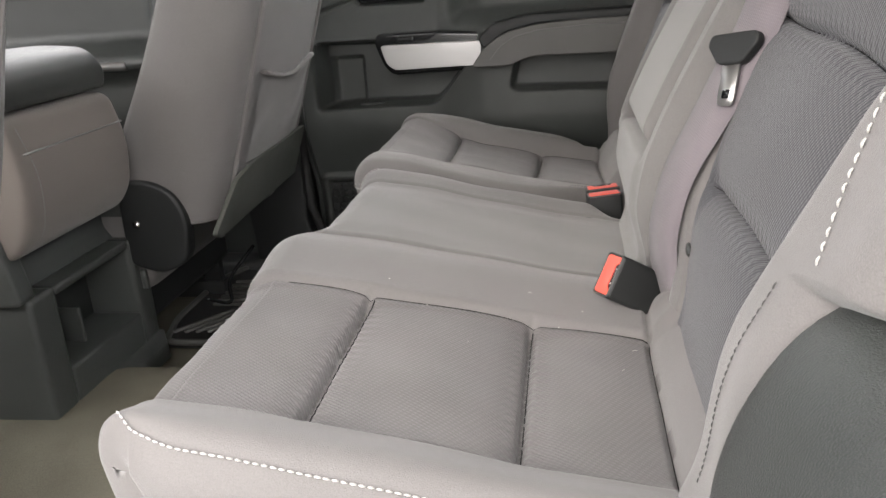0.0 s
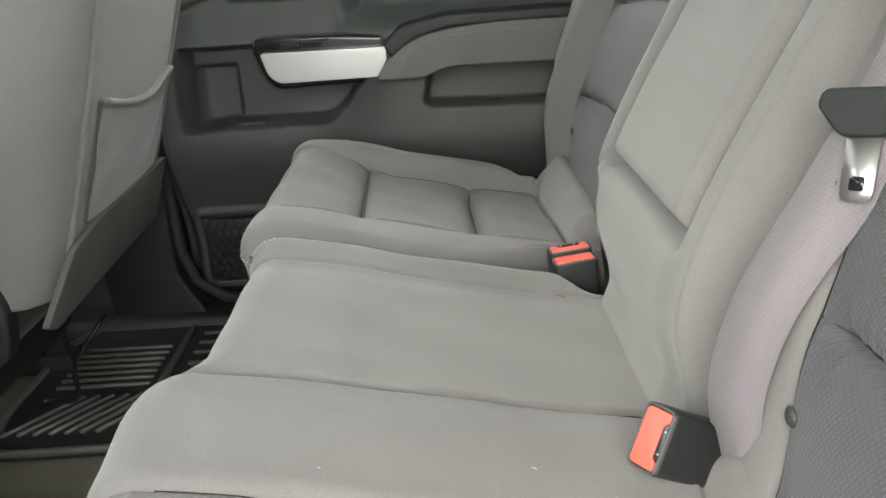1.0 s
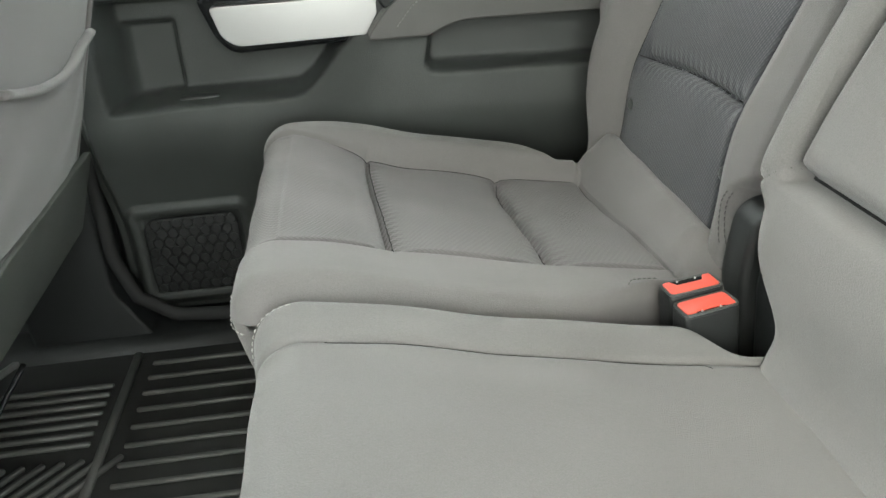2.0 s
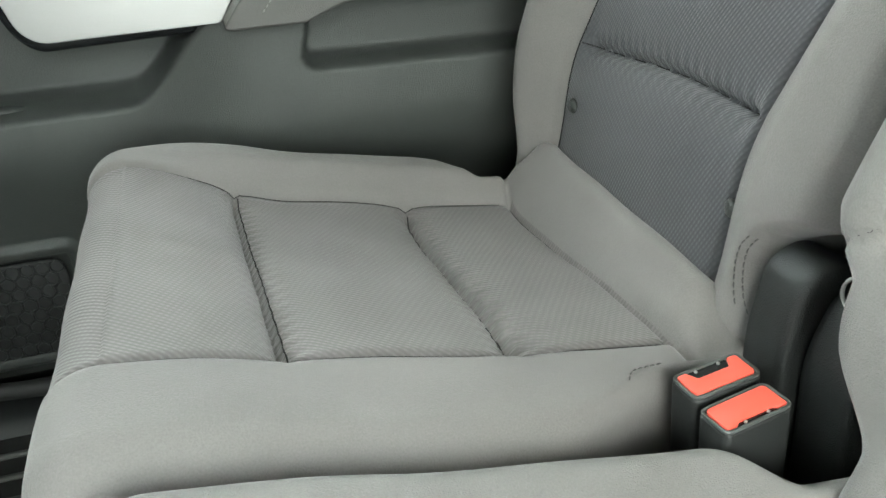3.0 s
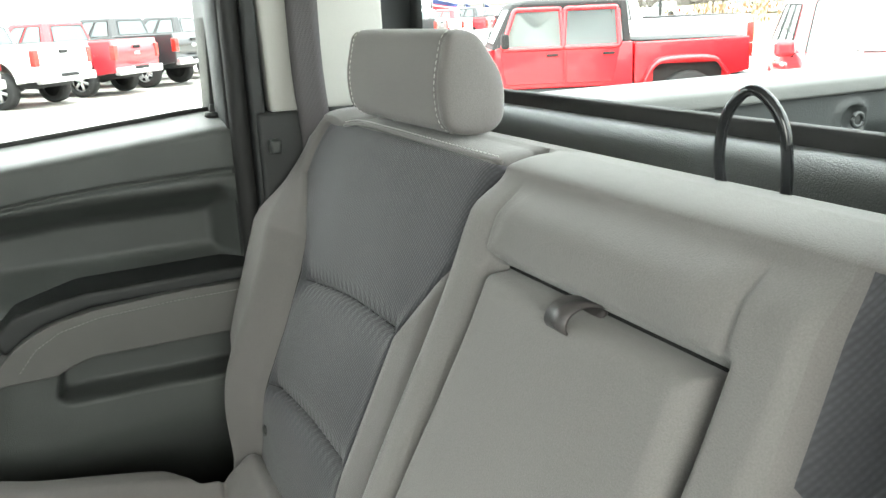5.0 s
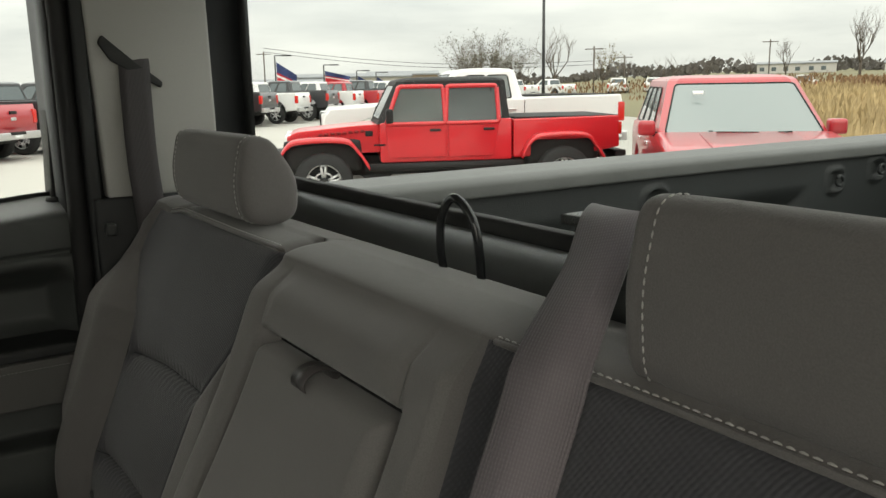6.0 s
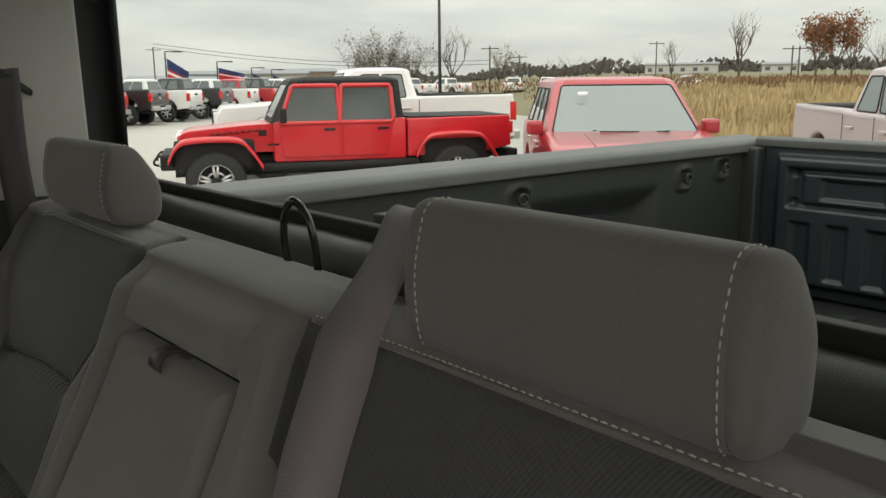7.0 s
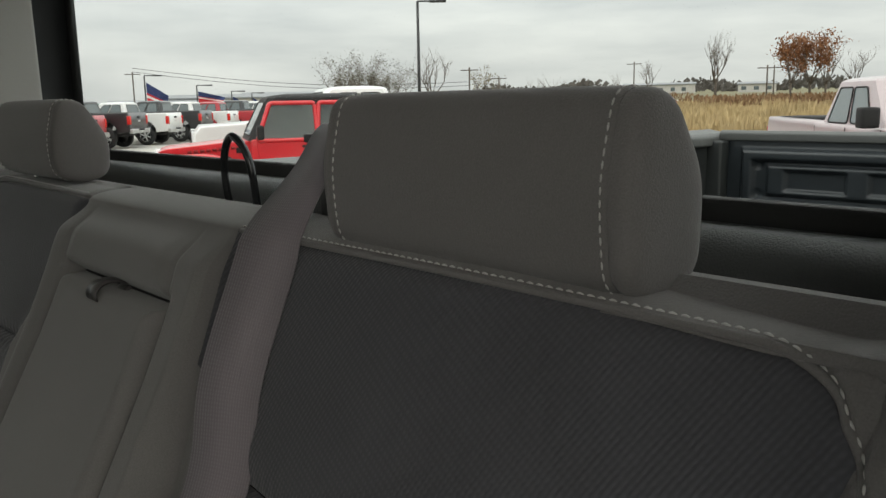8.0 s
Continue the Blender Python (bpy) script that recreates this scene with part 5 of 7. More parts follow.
# centre console with the folded middle seat on it
console = thing("centre_console", "black plastic console with open bin facing the rear", "console")
cy0, cy1 = 1.275, 1.625
bin_y0, bin_y1, bin_z0, bin_z1 = 1.340, 1.570, 0.972, 1.100
XR = -0.762
part("side", box(-1.45, XR, cy0, bin_y0, 0.905, 1.115, 0.010), trim_door, console)
part("side", box(-1.45, XR, bin_y1, cy1, 0.905, 1.115, 0.010), trim_door, console)
part("bin_floor", box(-1.45, XR, bin_y0, bin_y1, 0.905, bin_z0, 0.006), trim_door, console)
part("bin_top", box(-1.45, XR, bin_y0, bin_y1, bin_z1, 1.115, 0.006), trim_door, console)
part("bin_back", box(-0.90, -0.86, bin_y0, bin_y1, bin_z0, bin_z1), trim_door, console)
part("bin_divider", box(-0.87, -0.80, 1.440, 1.447, bin_z0, 1.035, 0.002), trim_door, console)
part("upper_step", prism(rounded([(-1.45, 1.113), (-0.80, 1.113), (-0.815, 1.135), (-0.83, 1.20), (-1.45, 1.20)], .008), "y", 1.29, 1.605, bevel=0.004), trim_door, console)
for y0, y1 in ((1.262, 1.30), (1.595, 1.632)):
    part("arm_bracket", prism(rounded([(-0.95, 1.11), (-0.765, 1.11), (-0.782, 1.20), (-0.80, 1.30), (-0.88, 1.33), (-0.95, 1.25)], .015), "y", y0, y1, bevel=0.006), trim_door, console)
part("catch", box(XR, XR + 0.012, 1.59, 1.60, 1.01, 1.05, 0.003), trim_door, console)
part("skirt", prism([(-1.45, 0.85), (-0.752, 0.85), (-0.757, 0.91), (-1.45, 0.91)], "y", cy0 - 0.006, cy1 + 0.006, bevel=0.004), trim_door, console)
middle = thing("middle_front_seat", "brown-grey cloth folded middle seat with a vinyl armrest lid", "car seat")
roll = rounded([(-0.735, 1.215), (-0.722, 1.30), (-0.745, 1.385), (-0.90, 1.395), (-1.10, 1.36), (-1.10, 1.20), (-0.86, 1.175), (-0.77, 1.175)], [.04, .06, .02, .02, .02, .02, .05, .04], 6)
part("back_pad", prism(roll, "y", 1.275, 1.578, bevel=0.025, segs=4), mat("brown_cloth", (0.165, 0.145, 0.13), rough=0.9, spec=0.2, grain=0.12, scale=1400, bump=0.25, stain=0.12, stain_scale=6, sheen=0.2), middle, "brown-grey cloth back of the folded seat")
lid = rounded([(-0.755, 1.392), (-0.748, 1.425), (-0.775, 1.462), (-0.86, 1.470), (-1.12, 1.455), (-1.12, 1.37), (-0.90, 1.40)], [.01, .03, .03, .03, .02, .01, .01], 6)
part("armrest_lid", prism(lid, "y", 1.27, 1.585, bevel=0.022, segs=4), trim_grey, middle, "grey-green vinyl armrest lid")
sew = curve([(-0.742, 1.289, 1.375), (-0.722, 1.289, 1.30), (-0.735, 1.293, 1.22), (-0.78, 1.297, 1.176)])
part("stitching", dashes([p + Vector((0.004, 0.012, 0)) for p in sew], 0.006, 0.0045, 0.0008, (1, -0.3, 0)), thread_dark, middle)
part("seam", tube([(-0.7245, y, 1.336) for y in np.linspace(1.290, 1.564, 8)], 0.0016, 6), thread_dark, middle)

# far front door, seen past the seat
front_door = thing("door_2", "dark front passenger door lining", "door", kind="structure")


def fdoor(X, Z):
    y = 2.225 - 0.07 * sstep(1.0, 1.3, Z) + 0.045 * sstep(0, 0.05, np.minimum(np.minimum(X + 1.75, -0.92 - X), np.minimum(Z - 1.40, 1.60 - Z)))
    return y - 0.05 * np.exp(-(((Z - 1.385) / 0.03) ** 2))


part("lining", sheet(lambda u, s: (u, fdoor(u, s), s), np.linspace(-1.93, -0.78, 90), np.linspace(0.85, 1.66, 90))[0], trim_grey, front_door)
part("pull_strip", tube([(-1.60, 2.13, 1.40), (-1.3, 2.112, 1.385), (-1.0, 2.112, 1.38)], 0.012, 8), silver, front_door)
part("outer_skin", box(-1.95, -0.76, 2.25, 2.30, 0.80, 1.655), trim_black, front_door)

# moulded rubber floor mats
def mat_piece(nm, label, x0, x1, y0, y1):
    t = thing("floor_mat", label, "floor mat", "rear floor mats")
    z = FLOOR + 0.004
    outline = rounded([(x0, y0), (x1, y0), (x1, y1), (x0 + 0.02, y1), (x0 - 0.03, y1 - 0.10), (x0 - 0.03, y0 + 0.12)], .03)
    part("sheet", prism(outline, "z", z - 0.012, z, bevel=0.003), rubber_mat, t)
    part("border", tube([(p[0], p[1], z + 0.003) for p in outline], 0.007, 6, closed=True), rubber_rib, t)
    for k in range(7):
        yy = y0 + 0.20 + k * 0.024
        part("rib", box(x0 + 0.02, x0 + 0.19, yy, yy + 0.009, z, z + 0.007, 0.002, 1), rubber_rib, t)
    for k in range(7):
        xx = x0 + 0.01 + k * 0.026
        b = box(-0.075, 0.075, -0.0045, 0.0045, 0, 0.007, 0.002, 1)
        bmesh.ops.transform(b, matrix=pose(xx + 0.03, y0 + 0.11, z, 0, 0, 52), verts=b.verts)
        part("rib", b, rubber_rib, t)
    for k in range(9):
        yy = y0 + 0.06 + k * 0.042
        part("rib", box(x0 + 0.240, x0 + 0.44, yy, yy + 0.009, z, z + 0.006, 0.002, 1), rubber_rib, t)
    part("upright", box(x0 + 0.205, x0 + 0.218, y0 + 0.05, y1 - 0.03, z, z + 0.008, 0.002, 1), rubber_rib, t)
    return t


mat_piece("far", "ribbed black rubber floor mat behind the passenger seat", -0.80, -0.30, 1.70, 2.165)
near_mat = thing("floor_mat", "ribbed black rubber floor mat behind the driver seat", "floor mat", "rear floor mats")
outline = rounded([(-0.80, 0.60), (-0.30, 0.60), (-0.30, 1.13), (-0.58, 1.12), (-0.66, 1.07), (-0.70, 1.02), (-0.80, 1.0)], .03)
part("sheet", prism(outline, "z", FLOOR - 0.008, FLOOR + 0.004, bevel=0.003), rubber_mat, near_mat)
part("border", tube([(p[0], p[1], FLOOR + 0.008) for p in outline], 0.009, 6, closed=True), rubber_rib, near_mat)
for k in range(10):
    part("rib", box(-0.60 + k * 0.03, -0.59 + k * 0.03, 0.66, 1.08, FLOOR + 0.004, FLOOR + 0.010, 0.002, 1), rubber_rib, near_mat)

# ---- the truck's own load bed behind the cab ----
bed_paint = mat("bed_liner", (0.019, 0.022, 0.022), rough=0.55, grain=0.25, scale=250, bump=0.8, stain=0.25, stain_scale=4)
rail_cap = mat("rail_cap", (0.085, 0.088, 0.085), rough=0.5, grain=0.2, scale=200, bump=0.6, stain=0.25, stain_scale=7)
load_bed = thing("load_bed", "open pickup load bed with dark spray-on liner", "truck bed")
BED_FLOOR = 1.06
part("bed_floor", box(0.62, 2.88, 0.50, 2.17, BED_FLOOR - 0.05, BED_FLOOR), bed_paint, load_bed)
for k in range(9):
    yy = 0.62 + k * 0.17
    part("floor_rib", box(0.66, 2.70, yy, yy + 0.07, BED_FLOOR, BED_FLOOR + 0.014, 0.006, 1), bed_paint, load_bed)


TIES = ((1.63, 1.505), (2.43, 1.500), (2.66, 1.520))


def bed_wall(X, Z):
    """How far the inner wall stands in from its outermost place."""
    d = 0.06 * sstep(BED_FLOOR + 0.12, BED_FLOOR, Z)
    # broad pressed hollows between the stakes
    for a, c in ((0.72, 1.38), (1.66, 2.30)):
        r = np.minimum(np.minimum(X - a, c - X), np.minimum(Z - 1.12, 1.50 - Z))
        d = d - 0.045 * sstep(0.0, 0.10, r)
    for a, c in TIES:
        o = ((np.abs(X - a) / 0.040) ** 3 + (np.abs(Z - c) / 0.036) ** 3) ** (1 / 3)
        d = d + 0.012 * sstep(1.25, 1.0, o) - 0.022 * sstep(0.85, 0.7, o)
    return d


for side in (1, -1):
    mir = lambda y: YC + side * (y - YC)
    me = sheet(lambda u, s: (u, YC + side * (2.165 - bed_wall(u, s) - 0.03 * sstep(1.6, 2.9, u) - YC), s), np.linspace(0.62, 2.86, 170), np.linspace(BED_FLOOR, 1.575, 60))[0]
    part("side_wall", me, bed_paint, load_bed)
    cap = rounded([(2.148, 1.565), (2.150, 1.598), (2.166, 1.610), (2.235, 1.622), (2.268, 1.610), (2.275, 1.56)], .008)
    b = bmesh.new()
    rows = []
    for x in np.linspace(0.62, 2.93, 30):
        pull = 0.035 * sstep(1.6, 2.9, x)
        rows.append([b.verts.new((x, mir(y - pull * (1 - 0.2 * (y > 2.2))), z)) for y, z in cap])
    for r0, r1 in zip(rows, rows[1:]):
        for i in range(len(cap) - 1):
            b.faces.new((r0[i], r0[i + 1], r1[i + 1], r1[i]))
    bmesh.ops.recalc_face_normals(b, faces=b.faces)
    part("rail_cap", b, rail_cap, load_bed, "scuffed grey rail cap")
    part("outer_side", box(0.62, 2.92, *sorted((mir(2.20), mir(2.24))), 0.75, 1.56, 0.01), mat("truck_paint", (0.03, 0.032, 0.035), rough=0.25, coat=0.5), load_bed)
    for a, c in TIES:
        ys = mir(2.165 - 0.018 - 0.03 * float(sstep(1.6, 2.9, a)))
        part("tie_down", tube([(a + 0.018 * math.cos(q), ys, c + 0.015 * math.sin(q)) for q in np.linspace(0, 2 * math.pi, 14)[:-1]], 0.005, 6, closed=True), bed_paint, load_bed)
part("front_wall", box(0.60, 0.63, 0.50, 2.17, 0.9, 1.60, 0.006), bed_paint, load_bed)
part("front_cap", box(0.585, 0.66, 0.48, 2.19, 1.60, 1.618, 0.006), bed_paint, load_bed)


def gate_x(Y, Z):
    """Relief of the tailgate's inner face."""
    Y = YC + (Y - YC) * 0.84
    o = np.abs(Y - YC)
    d = 0.030 * sstep(0.0, 0.02, np.minimum(0.585 - o, np.minimum(Z - 1.10, 1.565 - Z)))
    d = d - 0.022 * sstep(0.0, 0.014, np.minimum(0.545 - o, np.minimum(Z - 1.375, 1.525 - Z)))
    d = d + 0.016 * sstep(0.0, 0.012, np.minimum(0.50 - o, np.minimum(Z - 1.392, 1.508 - Z)))
    cell = np.abs(((Y - YC + 0.47) % 0.235) - 0.1175)
    d = d - 0.016 * sstep(0.0, 0.012, np.minimum(0.092 - cell, np.minimum(Z - 1.410, 1.490 - Z))) * (o < 0.47)
    rib = np.abs(((Y - YC + 0.55) % 0.11) - 0.055)
    d = d - 0.018 * sstep(0.0, 0.014, np.minimum(0.034 - rib, np.minimum(Z - 1.13, 1.335 - Z))) * (o < 0.55)
    for yy in (-0.525, 0.525):
        for zz in (1.40, 1.50):
            q = np.sqrt((Y - YC - yy) ** 2 + (Z - zz) ** 2)
            d = d - 0.008 * sstep(0.016, 0.011, q)
    return 2.86 - d


tailgate = thing("tailgate", "closed dark tailgate with pressed panels", "tailgate")
me = sheet(lambda u, s: (gate_x(u, s), u, s), np.linspace(YC - 0.76, YC + 0.76, 260), np.linspace(BED_FLOOR + 0.01, 1.595, 110))[0]
part("inner_panel", me, mat("gate_paint", (0.020, 0.025, 0.029), rough=0.4, grain=0.15, scale=250, bump=0.4, stain=0.2, stain_scale=5), tailgate)
part("top_cap", prism(rounded([(2.85, 1.585), (2.85, 1.612), (2.87, 1.622), (2.925, 1.618), (2.935, 1.585)], .006), "y", YC - 0.78, YC + 0.78), rail_cap, tailgate)
part("outer_skin", box(2.90, 2.935, YC - 0.78, YC + 0.78, 0.98, 1.59, 0.01), MATS["truck_paint"], tailgate)
for side in (-1, 1):
    part("corner_post", box(2.80, 2.86, YC + side * 0.80 - 0.055, YC + side * 0.80 + 0.055, BED_FLOOR, 1.585, 0.01), bed_paint, load_bed)

for t in (load_bed, tailgate):
    t.matrix_world = Matrix.Translation((0.022, 0, 0.020)) @ Matrix.Diagonal((0.965, 1, 1, 1))

# ---- the car lot and what lies beyond ----
def land_sheet(X, Y):
    d, az = np.hypot(X, Y), np.degrees(np.arctan2(Y, X)) - 1.05
    return X, Y, d * (-0.006 + 0.016 * sstep(64, 30, az)) * sstep(16, 70, d) - 0.02


ground = part("ground", sheet(land_sheet, np.concatenate([np.linspace(-150, -20, 8), np.linspace(0, 130, 66), np.linspace(150, 900, 20)]), np.concatenate([np.linspace(-500, -20, 12), np.linspace(0, 130, 66), np.linspace(150, 900, 20)]))[0], mat("far_land", (0.17, 0.155, 0.085), rough=1.0, grain=0.15, scale=3, stain=0.4, stain_scale=0.02), kind="structure", label="flat land with dry grass reaching the horizon")
lot = part("pavement", prism([(-40, -30), (9.5, -30), (16.0, 4.0), (24.0, 16.0), (60, 44), (60, 75), (-40, 75)], "z", -0.2, 0.07), mat("lot_surface", (0.42, 0.405, 0.37), rough=0.9, grain=0.12, scale=40, bump=0.3, stain=0.2, stain_scale=0.25), kind="structure", label="pale worn concrete car lot")
ground["category"], lot["category"] = "ground", "pavement"

paint = {}
for nm, c in (("red", (0.60, 0.014, 0.024)), ("white", (0.78, 0.78, 0.77)), ("black", (0.02, 0.021, 0.023)), ("deep_red", (0.40, 0.02, 0.03)), ("silver_brown", (0.42, 0.34, 0.35)), ("grey", (0.18, 0.18, 0.19))):
    paint[nm] = mat(nm + "_paint", c, rough=0.3, spec=0.5, coat=0.6, stain=0.04, stain_scale=2)
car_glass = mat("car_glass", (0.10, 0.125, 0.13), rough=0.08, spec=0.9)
# pale base colour paints the sky's reflection into the glass
pale_glass = mat("painted_sky_sheen_glass", (0.21, 0.245, 0.24), rough=0.06, spec=1.0)
tyre_rubber = mat("tyre_rubber", (0.02, 0.02, 0.02), rough=0.8, grain=0.2, scale=120, bump=0.6)
alloy = mat("alloy", (0.6, 0.6, 0.6), rough=0.3, metal=0.9)
lamp_red = mat("tail_lamp", (0.6, 0.02, 0.015), rough=0.2, coat=0.5)
lamp_clear = mat("head_lamp", (0.7, 0.7, 0.7), rough=0.15, coat=0.8)
under = mat("underbody", (0.012, 0.012, 0.012), rough=0.8)


def wheel(parent, x, y, r, w, side, spokes=5, rugged=False):
    """A wheel: tyre with lugs and an alloy rim with spokes; side is the way its face looks along y."""
    prof = [(-w / 2, r * 0.62), (-w / 2, r * 0.90), (-w * 0.38, r * 0.985), (0, r), (w * 0.38, r * 0.985), (w / 2, r * 0.90), (w / 2, r * 0.62)]
    n = 36
    b = bmesh.new()
    rows = []
    for k in range(n):
        a = 2 * math.pi * k / n
        lug = 1.0 + (0.018 if rugged and k % 2 else 0.0)
        rows.append([b.verts.new((x + q * (lug if q > r * 0.93 else 1) * math.cos(a), y + p, r + q * (lug if q > r * 0.93 else 1) * math.sin(a))) for p, q in prof])
    for k in range(n):
        r0, r1 = rows[k], rows[(k + 1) % n]
        for i in range(len(prof) - 1):
            b.faces.new((r0[i], r0[i + 1], r1[i + 1], r1[i]))
    bmesh.ops.recalc_face_normals(b, faces=b.faces)
    tyre = part("tyre", b, tyre_rubber, parent)
    face = y + side * w * 0.36
    b = bmesh.new()
    bmesh.ops.create_cone(b, cap_ends=True, segments=28, radius1=r * 0.63, radius2=r * 0.63, depth=w * 0.5, matrix=Matrix.Translation((x, y, r)) @ Matrix.Rotation(math.pi / 2, 4, "X"))
    part("rim_barrel", b, under, tyre)
    b = bmesh.new()
    for k in range(spokes):
        a = 2 * math.pi * k / spokes + 0.3
        for da in ((-0.16, 0.16) if rugged else (0.0,)):
            p = [(x + r * q * math.cos(a + da * (1 if q < 0.4 else 0.9)), face, r + r * q * math.sin(a + da * (1 if q < 0.4 else 0.9))) for q in (0.14, 0.36, 0.58)]
            tube(p, [0.022 if rugged else 0.035] * 3, 6, bm=b)
        if rugged:
            tube([(x + r * 0.58 * math.cos(a + q), face, r + r * 0.58 * math.sin(a + q)) for q in (-0.2, 0, 0.2)], 0.02, 6, bm=b)
            tube([(x + r * 0.34 * math.cos(a + q), face, r + r * 0.34 * math.sin(a + q)) for q in (0.2, 0.63, 1.05)], 0.016, 6, bm=b)
    tube([(x + r * 0.605 * math.cos(q), face - side * 0.01, r + r * 0.605 * math.sin(q)) for q in np.linspace(0, 2 * math.pi, 30)[:-1]], 0.014, 6, closed=True, bm=b)
    part("rim", b, alloy, tyre)
    b = bmesh.new()
    bmesh.ops.create_cone(b, cap_ends=True, segments=14, radius1=r * 0.17, radius2=r * 0.13, depth=0.05, matrix=Matrix.Translation((x, face, r)) @ Matrix.Rotation(math.pi / 2, 4, "X"))
    part("hub", b, under if rugged else alloy, tyre)


def shell(length_pts, ys, parent, name, material, bevel=0.05):
    return part(name, prism(length_pts, "y", -ys, ys, bevel=bevel, segs=3), material, parent, smooth=True)


def greenhouse(parent, base, top, z0, z1, wb, wt, material, glass, panes):
    """A cabin: base and top give front and rear x; wb and wt the half widths. panes: windows as (side, t0, t1, s0, s1)."""
    b = bmesh.new()
    n = 10
    loops = []
    for q in np.linspace(0, 1, n):
        ease = q + 0.0
        f, r = base[0] + (top[0] - base[0]) * ease, base[1] + (top[1] - base[1]) * ease
        w = wb + (wt - wb) * ease
        z = z0 + (z1 - z0) * q
        c = 0.10
        loops.append([b.verts.new((px, py, z)) for px, py in ((f, -w + c), (f - c, -w), (r + c, -w), (r, -w + c), (r, w - c), (r + c, w), (f - c, w), (f, w - c))])
    # rounded roof
    for inset, up in ((0.035, 0.026), (0.10, 0.045), (0.24, 0.062)):
        f, r, w = top[0] - inset * 1.3, top[1] + inset, wt - inset
        loops.append([b.verts.new((px, py, z1 + up)) for px, py in ((f, -w + .1), (f - .1, -w), (r + .1, -w), (r, -w + .1), (r, w - .1), (r + .1, w), (f - .1, w), (f, w - .1))])
    for l0, l1 in zip(loops, loops[1:]):
        for i in range(8):
            b.faces.new((l0[i], l0[(i + 1) % 8], l1[(i + 1) % 8], l1[i]))
    b.faces.new(loops[-1]), b.faces.new(loops[0][::-1])
    bmesh.ops.recalc_face_normals(b, faces=b.faces)
    cab = part("cab", b, material, parent, smooth=False)
    H = z1 - z0
    for nm, kind, t0, t1, s0, s1 in panes:
        def pt(t, s):
            f, r = base[0] + (top[0] - base[0]) * s, base[1] + (top[1] - base[1]) * s
            w = wb + (wt - wb) * s
            z = z0 + H * s
            if kind in ("left", "right"):
                sg = 1 if kind == "left" else -1
                return Vector((f - 0.10 + (r - f + 0.20) * t, sg * (w + 0.006), z))
            if kind == "front":
                return Vector((f + 0.006, (-w + 0.12) + (2 * w - 0.24) * t, z))
            return Vector((r - 0.006, (-w + 0.12) + (2 * w - 0.24) * t, z))
        cs = rounded([(t0, s0), (t1, s0), (t1, s1), (t0, s1)], 0.05, 3)
        b = bmesh.new()
        mid = pt((t0 + t1) / 2, (s0 + s1) / 2)
        outer = [pt(t, s) for t, s in cs]
        inn = {"left": Vector((0, -0.02, 0)), "right": Vector((0, 0.02, 0)), "front": Vector((-0.02, 0, 0)), "rear": Vector((0.02, 0, 0))}[kind]
        vs = [b.verts.new(p) for p in outer]
        vb = [b.verts.new(p + inn) for p in outer]
        b.faces.new(vs)
        for i in range(len(vs)):
            b.faces.new((vs[i], vs[(i + 1) % len(vs)], vb[(i + 1) % len(vs)], vb[i]))
        bmesh.ops.recalc_face_normals(b, faces=b.faces)
        pane = part(nm, b, glass, cab, smooth=False)
        part("window_trim", tube(outer, 0.011, 5, closed=True), under, pane)
    return cab


